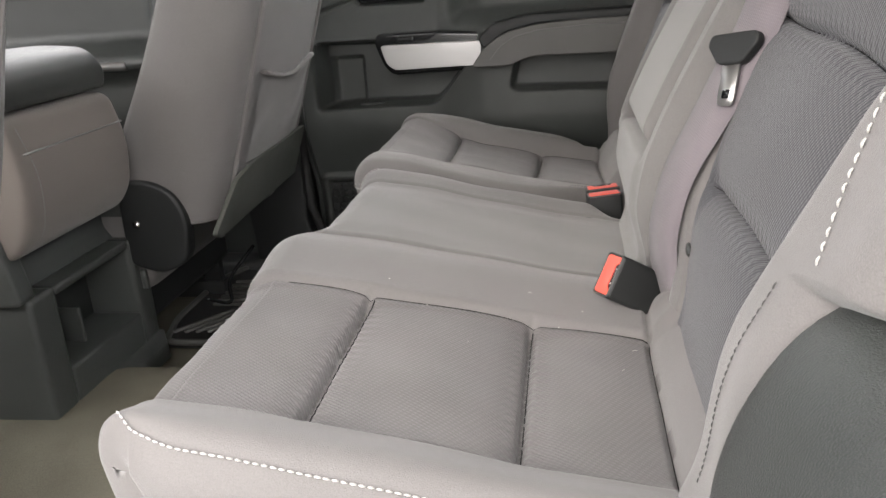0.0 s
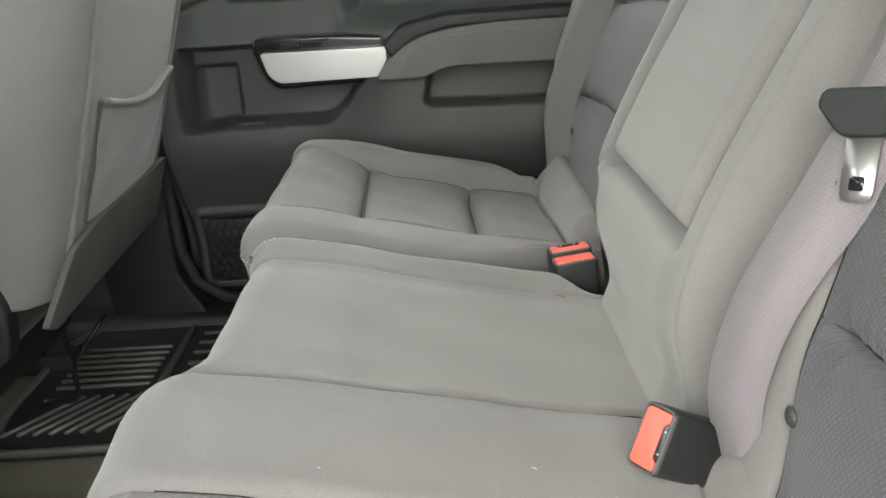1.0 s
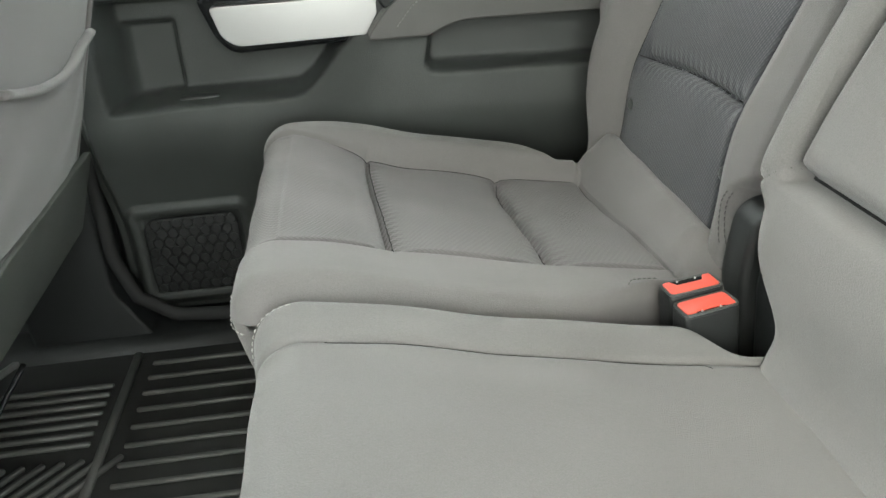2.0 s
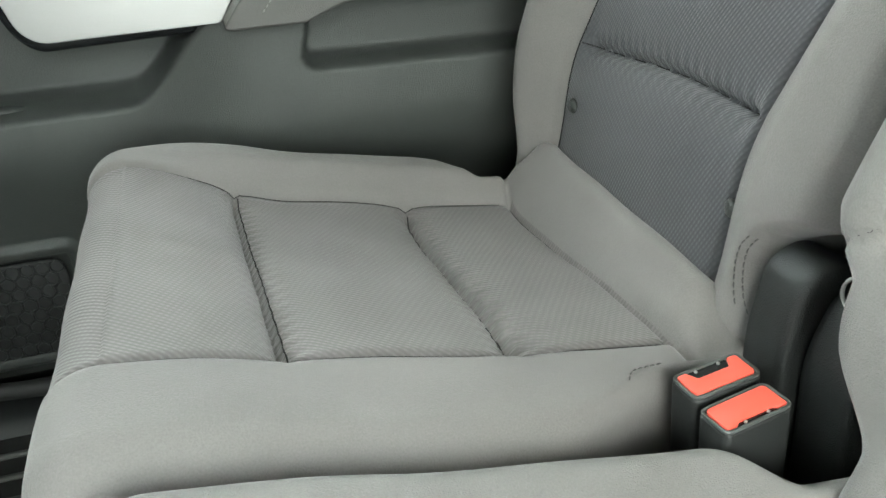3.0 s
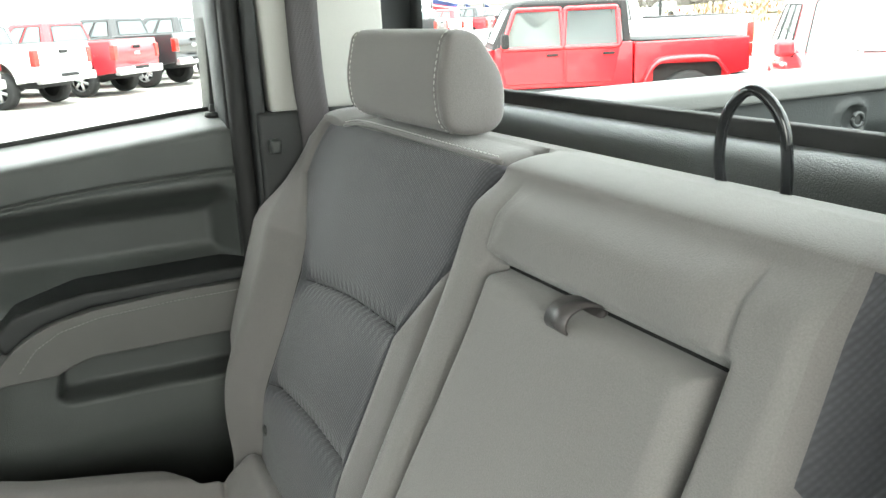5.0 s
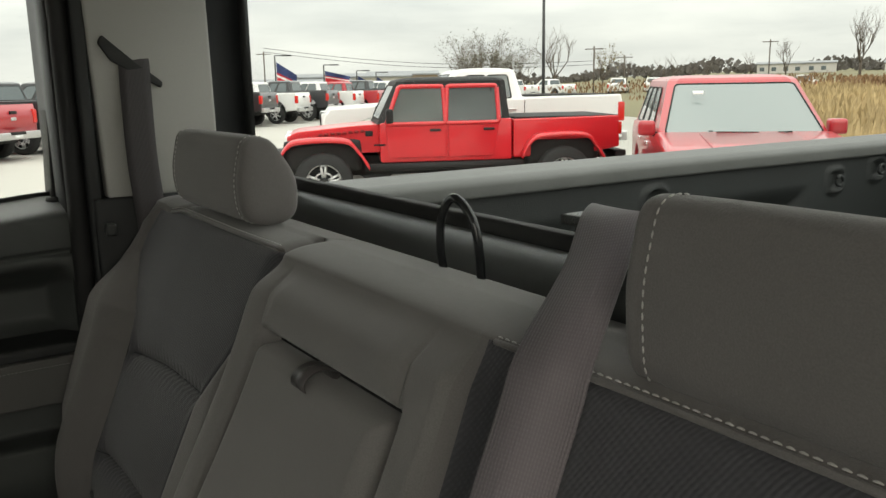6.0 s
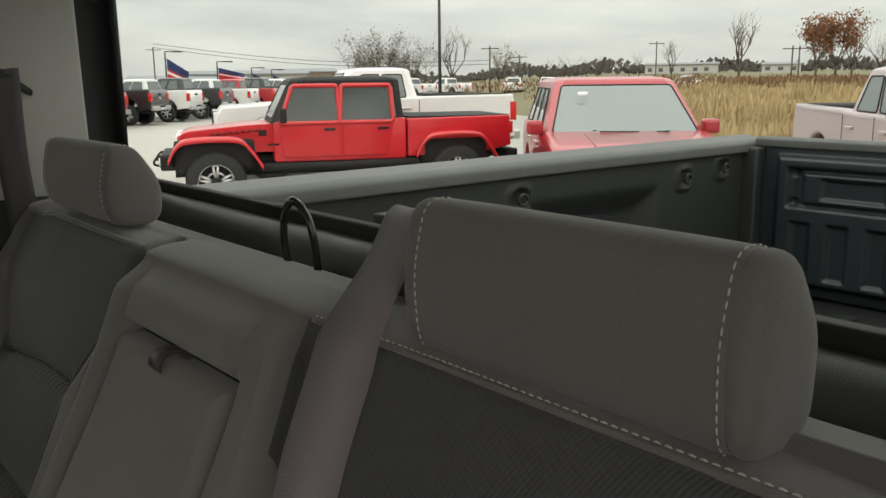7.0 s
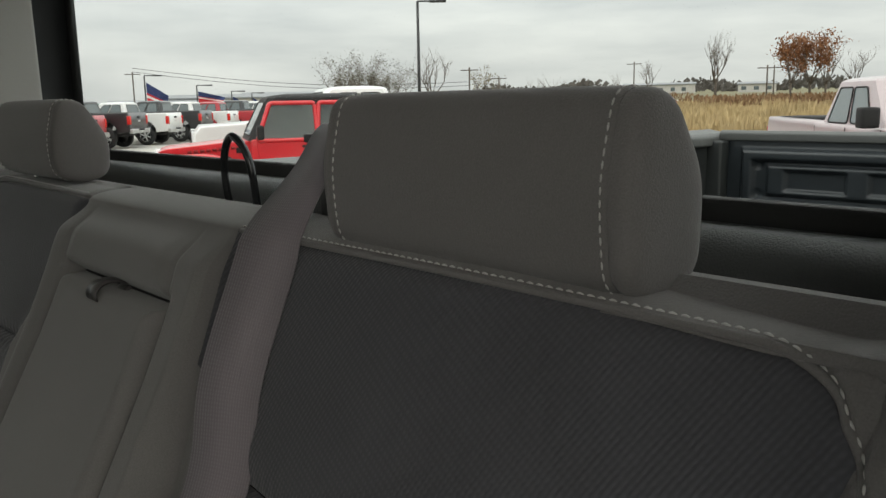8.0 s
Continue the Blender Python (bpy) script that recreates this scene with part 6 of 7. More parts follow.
def pickup(label, colour, group, rugged=False, lifted=0.0, glass=car_glass, rim_spokes=6):
    """A full-size crew-cab pickup; local x points forwards, the origin lies on the ground midway between the axles."""
    t = thing("pickup_truck", label, "pickup truck", group)
    h = lifted
    fa, ra, r, w = 1.82, -1.82, 0.40 + h * 0.3, 0.98
    lo = 0.52 + h
    outline = [(2.70, lo + 0.05), (2.78, lo + 0.28), (2.74, lo + 0.55), (2.62, lo + 0.70), (1.10, lo + 0.78), (0.95, lo + 0.80), (-0.98, lo + 0.82), (-1.02, lo + 0.84), (-2.86, lo + 0.86), (-2.92, lo + 0.55), (-2.90, lo + 0.05)]
    arch = lambda ax: [(ax - (r + 0.09) * math.cos(a), lo - 0.02 + (r + 0.10) * math.sin(a)) for a in np.linspace(0, math.pi, 11)]
    sill = [(-2.4, lo)] + arch(ra) + [(-1.2, lo - 0.02), (1.2, lo - 0.02)] + arch(fa)
    body = shell(outline + [p for p in sill], w, t, "body", colour, 0.06)
    greenhouse(t, (1.00, -1.00), (0.30, -0.86), lo + 0.76, lo + 1.32, 0.92, 0.76, colour, glass,
               [("windshield", "front", 0.02, 0.98, 0.10, 0.92), ("rear_window", "rear", 0.05, 0.95, 0.14, 0.88), ("side_window", "left", 0.20, 0.52, 0.12, 0.88), ("side_window", "left", 0.57, 0.92, 0.12, 0.88), ("side_window", "right", 0.20, 0.52, 0.12, 0.88), ("side_window", "right", 0.57, 0.92, 0.12, 0.88)])
    part("bed_cavity", box(-2.80, -1.10, -0.82, 0.82, lo + 0.60, lo + 0.868), under, t)
    part("chassis", box(-2.5, 2.5, -0.7, 0.7, lo - 0.14, lo + 0.1), under, t)
    for ax in (fa, ra):
        for sd in (-1, 1):
            wheel(t, ax, sd * 0.86, r, 0.27, sd, rim_spokes, rugged)
    part("rear_bumper", box(-3.02, -2.86, -0.95, 0.95, lo - 0.02, lo + 0.17, 0.03), alloy, t, "bright steel bumper")
    part("step_pad", box(-3.03, -2.95, -0.30, 0.30, lo + 0.10, lo + 0.175, 0.01), under, t)
    part("number_plate", box(-3.032, -3.02, -0.16, 0.16, lo + 0.0, lo + 0.09), paint["white"], t)
    part("front_bumper", box(2.66, 2.86, -0.95, 0.95, lo - 0.02, lo + 0.18, 0.05), alloy, t)
    part("grille", box(2.70, 2.80, -0.60, 0.60, lo + 0.24, lo + 0.60, 0.02), under, t)
    for sd in (-1, 1):
        part("tail_lamp", box(-2.935, -2.80, sd * 0.90 - 0.075, sd * 0.90 + 0.085, lo + 0.36, lo + 0.72, 0.02), lamp_red, t, "red tail lamp")
        part("head_lamp", box(2.60, 2.78, sd * 0.78 - 0.15, sd * 0.78 + 0.17, lo + 0.38, lo + 0.62, 0.03), lamp_clear, t)
        m = part("mirror", box(0.72, 0.90, sd * 1.08 - 0.10, sd * 1.08 + 0.10, lo + 0.80, lo + 1.03, 0.04), under, t)
        for x in (0.28, -0.72):
            part("door_handle", box(x - 0.10, x + 0.10, sd * (w + 0.012) - 0.02, sd * (w + 0.012) + 0.02, lo + 0.60, lo + 0.64, 0.01), alloy if not rugged else under, t)
        for x in (0.92, -0.02, -0.98):
            part("door_gap", box(x - 0.006, x + 0.006, sd * w - 0.004, sd * w + 0.004, lo + 0.08, lo + 0.78), under, t)
    part("tailgate_handle", box(-2.945, -2.90, -0.13, 0.13, lo + 0.62, lo + 0.70, 0.012), under, t)
    part("badge", box(-2.940, -2.90, -0.10, 0.10, lo + 0.46, lo + 0.54, 0.02), alloy, t)
    return t


def offroad_pickup(label):
    """A boxy red four-door off-road pickup with black hard top and flared wings."""
    t = thing("pickup_truck", label, "pickup truck")
    col = paint["red"]
    fa, ra, r = 1.745, -1.745, 0.415
    # tub, bonnet and bed
    b = prism(rounded([(0.93, 0.66), (0.93, 1.22), (-0.98, 1.25), (-0.98, 0.66)], [.04, .05, .02, .02]), "y", -0.80, 0.80, bevel=0.03)
    part("tub", b, col, t)
    b = prism(rounded([(0.92, 0.80), (0.92, 1.20), (1.30, 1.185), (2.10, 1.115), (2.20, 1.07), (2.22, 0.78)], [0, .02, .1, .06, .04, .03]), "y", -0.64, 0.64, bevel=0.05, segs=3)
    part("bonnet", b, col, t)
    b = prism(rounded([(-1.01, 0.68), (-1.01, 1.235), (-2.60, 1.255), (-2.62, 0.80), (-2.20, 0.72)], .03), "y", -0.80, 0.80, bevel=0.03)
    part("cargo_box", b, col, t)
    part("box_rim", box(-2.60, -1.03, -0.77, 0.77, 1.235, 1.262, 0.006), under, t)
    # cabin
    cab = greenhouse(t, (0.96, -0.98), (0.66, -0.92), 1.20, 1.79, 0.785, 0.70, under, car_glass,
                     [("windshield", "front", 0.03, 0.97, 0.12, 0.92), ("rear_window", "rear", 0.08, 0.92, 0.12, 0.8), ("hardtop_window", "left", 0.90, 0.99, 0.1, 0.86), ("hardtop_window", "right", 0.90, 0.99, 0.1, 0.86)])
    for sd in (-1, 1):
        yy = sd * 0.805
        for x0, x1, lean in ((0.80, -0.02, 0.16), (-0.05, -0.80, 0.0)):
            slope = lambda z, y=0.0: sd * (0.815 - 0.10 * max(0.0, (z - 1.20) / 0.59))
            dl = rounded([(x0, 0.72), (x0 + (0.06 if lean else 0), 1.20), (x1, 1.21), (x1 + (0 if lean else 0.10), 0.72)], .04)
            d = part("door", prism(dl, "y", *sorted((sd * 0.795, sd * 0.822)), bevel=0.012), col, t)
            part("door_handle", box(x1 + 0.08, x1 + 0.24, *sorted((sd * 0.815, sd * 0.85)), 1.09, 1.125, 0.01), under, d)
            # door's window frame and pane
            zt = 1.72
            fr = [(x0 + 0.04, 1.20), (x0 - lean * 0.98, zt), (x1 + 0.03, zt), (x1 + 0.01, 1.20)]
            P = [(px, slope(pz), pz) for px, pz in rounded(fr, .05)]
            part("window_frame", tube(P, 0.035, 6, closed=True), col, d)
            b = bmesh.new()
            b.faces.new([b.verts.new((px, slope(pz) - sd * 0.004, pz)) for px, pz in rounded(fr, .05)])
            bmesh.ops.solidify(b, geom=list(b.faces), thickness=0.006)
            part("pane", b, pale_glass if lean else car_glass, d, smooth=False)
        # wing flares
        for ax, rr in ((fa, 0.53), (ra, 0.53)):
            pts = [(ax + rr * 1.18, 0.74), (ax + rr * 0.98, 0.93), (ax + rr * 0.62, 1.03), (ax - rr * 0.55, 1.03), (ax - rr * 0.92, 0.88), (ax - rr * 1.22, 0.64)]
            b = bmesh.new()
            line = curve([(px, 0, pz) for px, pz in pts], 5)
            rows = []
            for p in line:
                rows.append([b.verts.new((p.x, sd * y, p.z + dz)) for y, dz in ((0.70, 0.005), (0.90, 0.0), (0.945, -0.03), (0.94, -0.075), (0.72, -0.05))])
            for r0, r1 in zip(rows, rows[1:]):
                for i in range(5):
                    b.faces.new((r0[i], r0[(i + 1) % 5], r1[(i + 1) % 5], r1[i]))
            bmesh.ops.recalc_face_normals(b, faces=b.faces)
            part("wing_flare", b, col, t)
            part("wheel_well", box(ax - 0.55, ax + 0.55, *sorted((sd * 0.55, sd * 0.806)), 0.55, 1.0, 0.1), under, t)
            wheel(t, ax, sd * 0.80, r, 0.28, sd, 5, True)
        part("rock_rail", tube([(1.15, sd * 0.85, 0.60), (-1.15, sd * 0.85, 0.60)], 0.055, 8), under, t)
        part("mirror", box(0.76, 0.86, *sorted((sd * 0.92, sd * 1.10)), 1.22, 1.42, 0.04), under, t)
        part("wing_vent", box(1.02, 1.13, *sorted((sd * 0.60, sd * 0.66)), 1.03, 1.11, 0.01), under, t)
        part("badge", box(0.86, 1.02, *sorted((sd * 0.80, sd * 0.812)), 0.90, 0.925), under, t)
        for k in range(8):
            part("bonnet_lettering", box(1.14 + k * 0.085, 1.20 + k * 0.085, *sorted((sd * 0.625, sd * 0.655)), 1.085 - k * 0.006, 1.125 - k * 0.006), mat("dark_red_print", (0.22, 0.01, 0.01), rough=0.5), t)
        part("tail_lamp", box(-2.65, -2.58, *sorted((sd * 0.66, sd * 0.80)), 0.98, 1.16, 0.015), lamp_red, t)
        part("head_lamp", tube([(2.18, sd * 0.45, 0.98), (2.26, sd * 0.45, 0.98)], 0.10, 16), lamp_clear, t)
    part("front_bumper", box(2.28, 2.48, -0.70, 0.70, 0.58, 0.80, 0.04), under, t)
    for sd in (-1, 1):
        part("tow_hook", tube(curve([(2.45, sd * 0.4, 0.62), (2.58, sd * 0.4, 0.66), (2.52, sd * 0.4, 0.76), (2.44, sd * 0.4, 0.74)]), 0.02, 6), under, t)
        part("fog_lamp", tube([(2.44, sd * 0.58, 0.70), (2.50, sd * 0.58, 0.70)], 0.06, 12), lamp_clear, t)
    part("grille", box(2.16, 2.24, -0.58, 0.58, 0.80, 1.06, 0.03), col, t)
    part("rear_bumper", box(-2.76, -2.58, -0.72, 0.72, 0.56, 0.74, 0.03), under, t)
    part("chassis", box(-2.4, 2.3, -0.45, 0.45, 0.46, 0.74), under, t)
    return t


def suv(label, colour):
    """A large family car seen from the front; local x points forwards."""
    t = thing("suv", label, "car")
    fa, ra, r, w = 1.52, -1.52, 0.385, 0.955
    lo = 0.36
    arch = lambda ax: [(ax - (r + 0.06) * math.cos(a), lo + (r + 0.09) * math.sin(a)) for a in np.linspace(0, math.pi, 11)]
    outline = [(2.45, lo + 0.05), (2.50, 0.62), (2.46, 0.88), (2.36, 1.00), (1.95, 1.085), (0.98, 1.175), (0.6, 1.16), (-2.30, 1.18), (-2.50, 1.05), (-2.52, lo + 0.1)] + arch(ra) + arch(fa)
    part("body", prism(outline, "y", -w, w, bevel=0.09, segs=4), colour, t)
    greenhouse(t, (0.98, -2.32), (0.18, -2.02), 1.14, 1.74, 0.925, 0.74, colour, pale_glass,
               [("windshield", "front", -0.03, 1.03, 0.03, 0.93), ("rear_window", "rear", 0.04, 0.96, 0.15, 0.9), ("side_window", "left", 0.18, 0.40, 0.08, 0.86), ("side_window", "left", 0.43, 0.66, 0.08, 0.86), ("side_window", "left", 0.69, 0.92, 0.1, 0.86),
                ("side_window", "right", 0.18, 0.40, 0.08, 0.86), ("side_window", "right", 0.43, 0.66, 0.08, 0.86), ("side_window", "right", 0.69, 0.92, 0.1, 0.86)])
    part("bonnet_crease", prism([(1.10, 1.15), (1.95, 1.08), (2.30, 1.01), (2.30, 1.03), (1.95, 1.102), (1.10, 1.172)], "y", -0.50, 0.50, bevel=0.02), colour, t)
    for sd in (-1, 1):
        m = part("mirror", box(0.66, 0.84, *sorted((sd * 0.94, sd * 1.13)), 1.13, 1.30, 0.05, 3), colour, t)
        part("mirror_foot", box(0.72, 0.82, *sorted((sd * 0.86, sd * 0.97)), 1.12, 1.17, 0.015), under, m)
        part("head_lamp", box(2.16, 2.44, *sorted((sd * 0.52, sd * 0.90)), 0.78, 0.93, 0.05), lamp_clear, t)
        for x in (0.05, -0.98):
            part("door_handle", box(x - 0.11, x + 0.11, *sorted((sd * 0.945, sd * 0.985)), 0.98, 1.02, 0.012), chrome, t)
        for ax in (fa, ra):
            wheel(t, ax, sd * 0.82, r, 0.25, sd, 10)
        part("wiper", tube([(1.03, sd * 0.10 + 0.25, 1.168), (1.01, sd * 0.4 + 0.1, 1.172)], 0.012, 6), under, t)
    part("grille", box(2.40, 2.50, -0.55, 0.55, 0.60, 0.80, 0.03), under, t)
    part("sticker", box(0.0, 0.004, -0.06, 0.06, -0.025, 0.025), paint["white"], t, "white paper sticker").matrix_world = pose(0.50, -0.44, 1.60, 0, -37, 0)
    part("bonnet_nozzle", box(0.98 + 0.12, 1.16, -0.40, -0.36, 1.19, 1.20, 0.004), under, t)
    return t


def stand(t, x, y, heading, z=0.07):
    t.matrix_world = pose(x, y, z, 0, 0, heading)
    return t


stand(offroad_pickup("bright red four-door off-road pickup with black hard top"), 6.97, 11.31, 154.8)
white_truck = stand(pickup("white crew-cab pickup parked behind the red one", paint["white"], "parked pickups", lifted=0.12), 9.45, 14.10, 155)
stand(suv("metallic red family car facing the camera truck", paint["deep_red"]), 8.53, 7.22, 227.5)
stand(pickup("rosy silver crew-cab pickup beside the dry grass", paint["silver_brown"], "parked pickups"), 10.82, 3.94, 224)

red_truck = stand(pickup("red crew-cab pickup in a parked row", paint["deep_red"], "pickups in the row", lifted=0.04), 0.50, 26.2, 139)
plain_truck = stand(pickup("white crew-cab pickup in a parked row", paint["white"], "pickups in the row", lifted=0.06), -1.35, 24.2, 139)
black_truck = stand(pickup("black lifted crew-cab pickup in a parked row", paint["black"], "pickups in the row", rugged=True, lifted=0.12), 2.33, 28.2, 139)
row = [plain_truck, red_truck, black_truck]
copy_thing(black_truck, pose(4.25, 30.2, 0.07, 0, 0, 150))
copy_thing(plain_truck, pose(6.2, 32.2, 0.07, 0, 0, 138))
copy_thing(plain_truck, pose(-3.3, 22.1, 0.07, 0, 0, 139))
for k, src in enumerate((1, 2, 0, 2, 0, 1, 2, 0, 2, 1, 0, 2)):
    copy_thing(row[src], pose(9.8 + 2.45 * k, 36.2 + 1.75 * k, 0.07, 0, 0, 136))
for k, src in enumerate((0, 2, 0, 1, 0, 2, 0, 0)):
    copy_thing(row[src], pose(20 + 5.2 * k, 62 + 0.5 * k, 0.07, 0, 0, 95))
for k, src in enumerate((0, 0, 2, 0, 1, 0)):
    copy_thing(row[src], pose(68 + 2.6 * k, 67 - 2.8 * k, 0.07, 0, 0, 40))

# ---- poles, flags, signs ----
pole_paint = mat("pole_paint", (0.03, 0.03, 0.032), rough=0.5)
wood_pole = mat("pole_wood", (0.12, 0.10, 0.085), rough=0.95, grain=0.2, scale=30)


def polar(az, dist):
    return -0.015 + dist * math.cos(radians(az + 1.05)), 0.62 + dist * math.sin(radians(az + 1.05))


def land(az, dist):
    """Height of the gently rising land."""
    return float(dist * (-0.006 + 0.016 * sstep(64, 30, az)) * sstep(16, 70, dist))


def light_pole(az, dist, height, arms=1):
    x, y = polar(az, dist)
    t = thing("light_pole", "dark steel lot light pole with a flat lamp head", "light pole", "lot lights")
    t.location.z = land(az, dist)
    part("pole", tube([(x, y, 0), (x, y, height)], [0.10, 0.07], 8), pole_paint, t)
    side = Vector((math.sin(radians(az)), -math.cos(radians(az)), 0))
    for k in ((-1,) if arms == 1 else (-1, 1)):
        a = Vector((x, y, height)) + side * k * -0.15 * -1
        e = Vector((x, y, height)) + side * k * 1.1 * -1
        b = tube([Vector((x, y, height)), e], 0.05, 6)
        part("arm", b, pole_paint, t)
        c = box(-0.45, 0.45, -0.18, 0.18, -0.07, 0.05, 0.02)
        bmesh.ops.transform(c, matrix=Matrix.Translation(e) @ Matrix.Rotation(radians(az - 90), 4, "Z"), verts=c.verts)
        part("lamp_head", c, pole_paint, t)
    return x, y


light_pole(48.3, 46, 7.1)
flag_blue = mat("flag_blue", (0.03, 0.045, 0.13), rough=0.9, stain=0.15)
flag_red = mat("flag_red", (0.5, 0.02, 0.03), rough=0.9, stain=0.15)
flag_white = mat("flag_white", (0.75, 0.74, 0.72), rough=0.9, stain=0.1)


def flag(az, dist, top, drop, length, seed):
    """A striped flag drooping from a light pole."""
    x, y = light_pole(az, dist, top + 0.6)
    t = thing("flag", "drooping flag with blue, white and red stripes", "flag", "lot flags")
    t.location.z = land(az, dist)
    side = Vector((math.sin(radians(az)), -math.cos(radians(az)), 0))
    view = Vector((math.cos(radians(az)), math.sin(radians(az)), 0))

    def cloth_at(u, s):
        fall = drop * (s * (1 - 0.35 * u) + 0.55 * u)
        out = 0.12 + length * u * (1 - 0.12 * s)
        wave = 0.25 * np.sin(u * 7 + s * 3 + seed) * u
        return x + side.x * out + view.x * wave, y + side.y * out + view.y * wave, top - fall

    us = np.linspace(0, 1, 16)
    for (s0, s1), m in (((0, 0.42), flag_blue), ((0.42, 0.50), flag_red), ((0.50, 0.60), flag_white), ((0.60, 1.0), flag_red)):
        me = sheet(cloth_at, us, np.linspace(s0, s1, 5))[0]
        part("stripe", me, m, t)


flag(66.3, 82, 4.55, 2.3, 1.9, 0)
flag(63.1, 88, 3.8, 1.15, 2.6, 2)
flag(60.9, 100, 3.4, 1.7, 1.6, 4)
flag(59.6, 108, 3.3, 1.7, 1.6, 5)
for az, dist, hgt in ((67.0, 120, 7.2), (44.9, 95, 5.2), (42.9, 110, 4.4), (33.9, 120, 5.6), (25.6, 95, 4.0), (25.2, 105, 4.2)):
    x, y = polar(az, dist)
    t = thing("utility_pole", "weathered wooden utility pole with cross-arm", "utility pole", "utility poles")
    t.location.z = land(az, dist)
    part("pole", tube([(x, y, 0), (x, y, hgt)], 0.09, 6), wood_pole, t)
    b = box(-1.0, 1.0, -0.05, 0.05, -0.05, 0.05)
    bmesh.ops.transform(b, matrix=Matrix.Translation((x, y, hgt - 0.3)) @ Matrix.Rotation(radians(az - 90), 4, "Z"), verts=b.verts)
    part("cross_arm", b, wood_pole, t)
wires = thing("overhead_wires", "thin dark overhead wires across the distance", "wires")
x0, y0 = polar(67.0, 120)
x1, y1 = polar(44.9, 115)
for dz in (0.0, -0.5):
    part("wire", tube([(x0 + (x1 - x0) * q, y0 + (y1 - y0) * q, 7.0 + dz - 2.6 * q - 1.2 * math.sin(math.pi * q)) for q in np.linspace(0, 1, 14)], 0.03, 4), pole_paint, wires)
sign_green = mat("sign_green", (0.01, 0.16, 0.10), rough=0.5)
for az in (68.9, 68.2):
    x, y = polar(az, 150)
    t = thing("road_sign", "green motorway sign board on posts", "road sign", "motorway signs")
    t.location.z = land(az, 150)
    b = box(-1.7, 1.7, -0.06, 0.06, -1.2, 1.2)
    bmesh.ops.transform(b, matrix=Matrix.Translation((x, y, 2.2)) @ Matrix.Rotation(radians(az - 90), 4, "Z"), verts=b.verts)
    part("board", b, sign_green, t)
    part("post", tube([(x, y, 0), (x, y, 1.0)], 0.12, 6), pole_paint, t)
    b = box(-1.0, 1.0, -0.09, -0.07, -0.2, 0.25)
    bmesh.ops.transform(b, matrix=Matrix.Translation((x, y, 2.2)) @ Matrix.Rotation(radians(az - 90), 4, "Z"), verts=b.verts)
    part("writing_bar", b, flag_white, t)

# ---- far buildings ----
wall_pale = mat("pale_cladding", (0.55, 0.53, 0.5), rough=0.8, stain=0.1, stain_scale=0.5)
wall_tan = mat("tan_cladding", (0.34, 0.26, 0.18), rough=0.9, stain=0.12, stain_scale=0.5)
roof_grey = mat("roof_grey", (0.25, 0.26, 0.27), rough=0.8)
for az, dist, wid, hgt, m in ((65.0, 170, 22, 3.2, wall_tan), (61.5, 175, 26, 4.2, wall_pale), (57.8, 190, 16, 4.6, wall_tan), (33.2, 330, 16, 3.2, wall_pale), (31.2, 330, 14, 3.2, wall_pale), (26.2, 300, 12, 2.6, wall_pale)):
    x, y = polar(az, dist)
    t = thing("building", "low distant commercial building", "building", "distant buildings")
    t.location.z = land(az, dist)
    turn = Matrix.Translation((x, y, 0)) @ Matrix.Rotation(radians(az - 90), 4, "Z")
    b = box(-wid / 2, wid / 2, 0, 12, 0, hgt)
    bmesh.ops.transform(b, matrix=turn, verts=b.verts)
    part("wall", b, m, t, smooth=False)
    b = prism([(-0.4, hgt), (12.4, hgt), (12.4, hgt + 0.3), (6, hgt + 1.0), (-0.4, hgt + 0.3)], "x", -wid / 2 - 0.4, wid / 2 + 0.4)
    bmesh.ops.transform(b, matrix=turn, verts=b.verts)
    part("roof", b, roof_grey, t, smooth=False)
    for k in range(int(wid / 4)):
        b = box(-wid / 2 + 1 + k * 4, -wid / 2 + 2.6 + k * 4, -0.05, 0.1, 0.8, min(2.2, hgt - 0.6))
        bmesh.ops.transform(b, matrix=turn, verts=b.verts)
        part("window", b, car_glass, t, smooth=False)
# ---- trees ----
bark = mat("bark", (0.11, 0.09, 0.075), rough=0.95, stain=0.2, stain_scale=2)
twig = mat("twigs", (0.15, 0.125, 0.105), rough=1.0, stain=0.2, stain_scale=2)
leaf_brown = mat("dry_leaves", (0.24, 0.10, 0.04), rough=0.95, stain=0.35, stain_scale=0.8)
leaf_grey = mat("grey_twig_leaves", (0.13, 0.115, 0.085), rough=1.0, stain=0.3, stain_scale=0.8)
leaf_olive = mat("olive_leaves", (0.20, 0.16, 0.07), rough=0.95, stain=0.3, stain_scale=0.8)


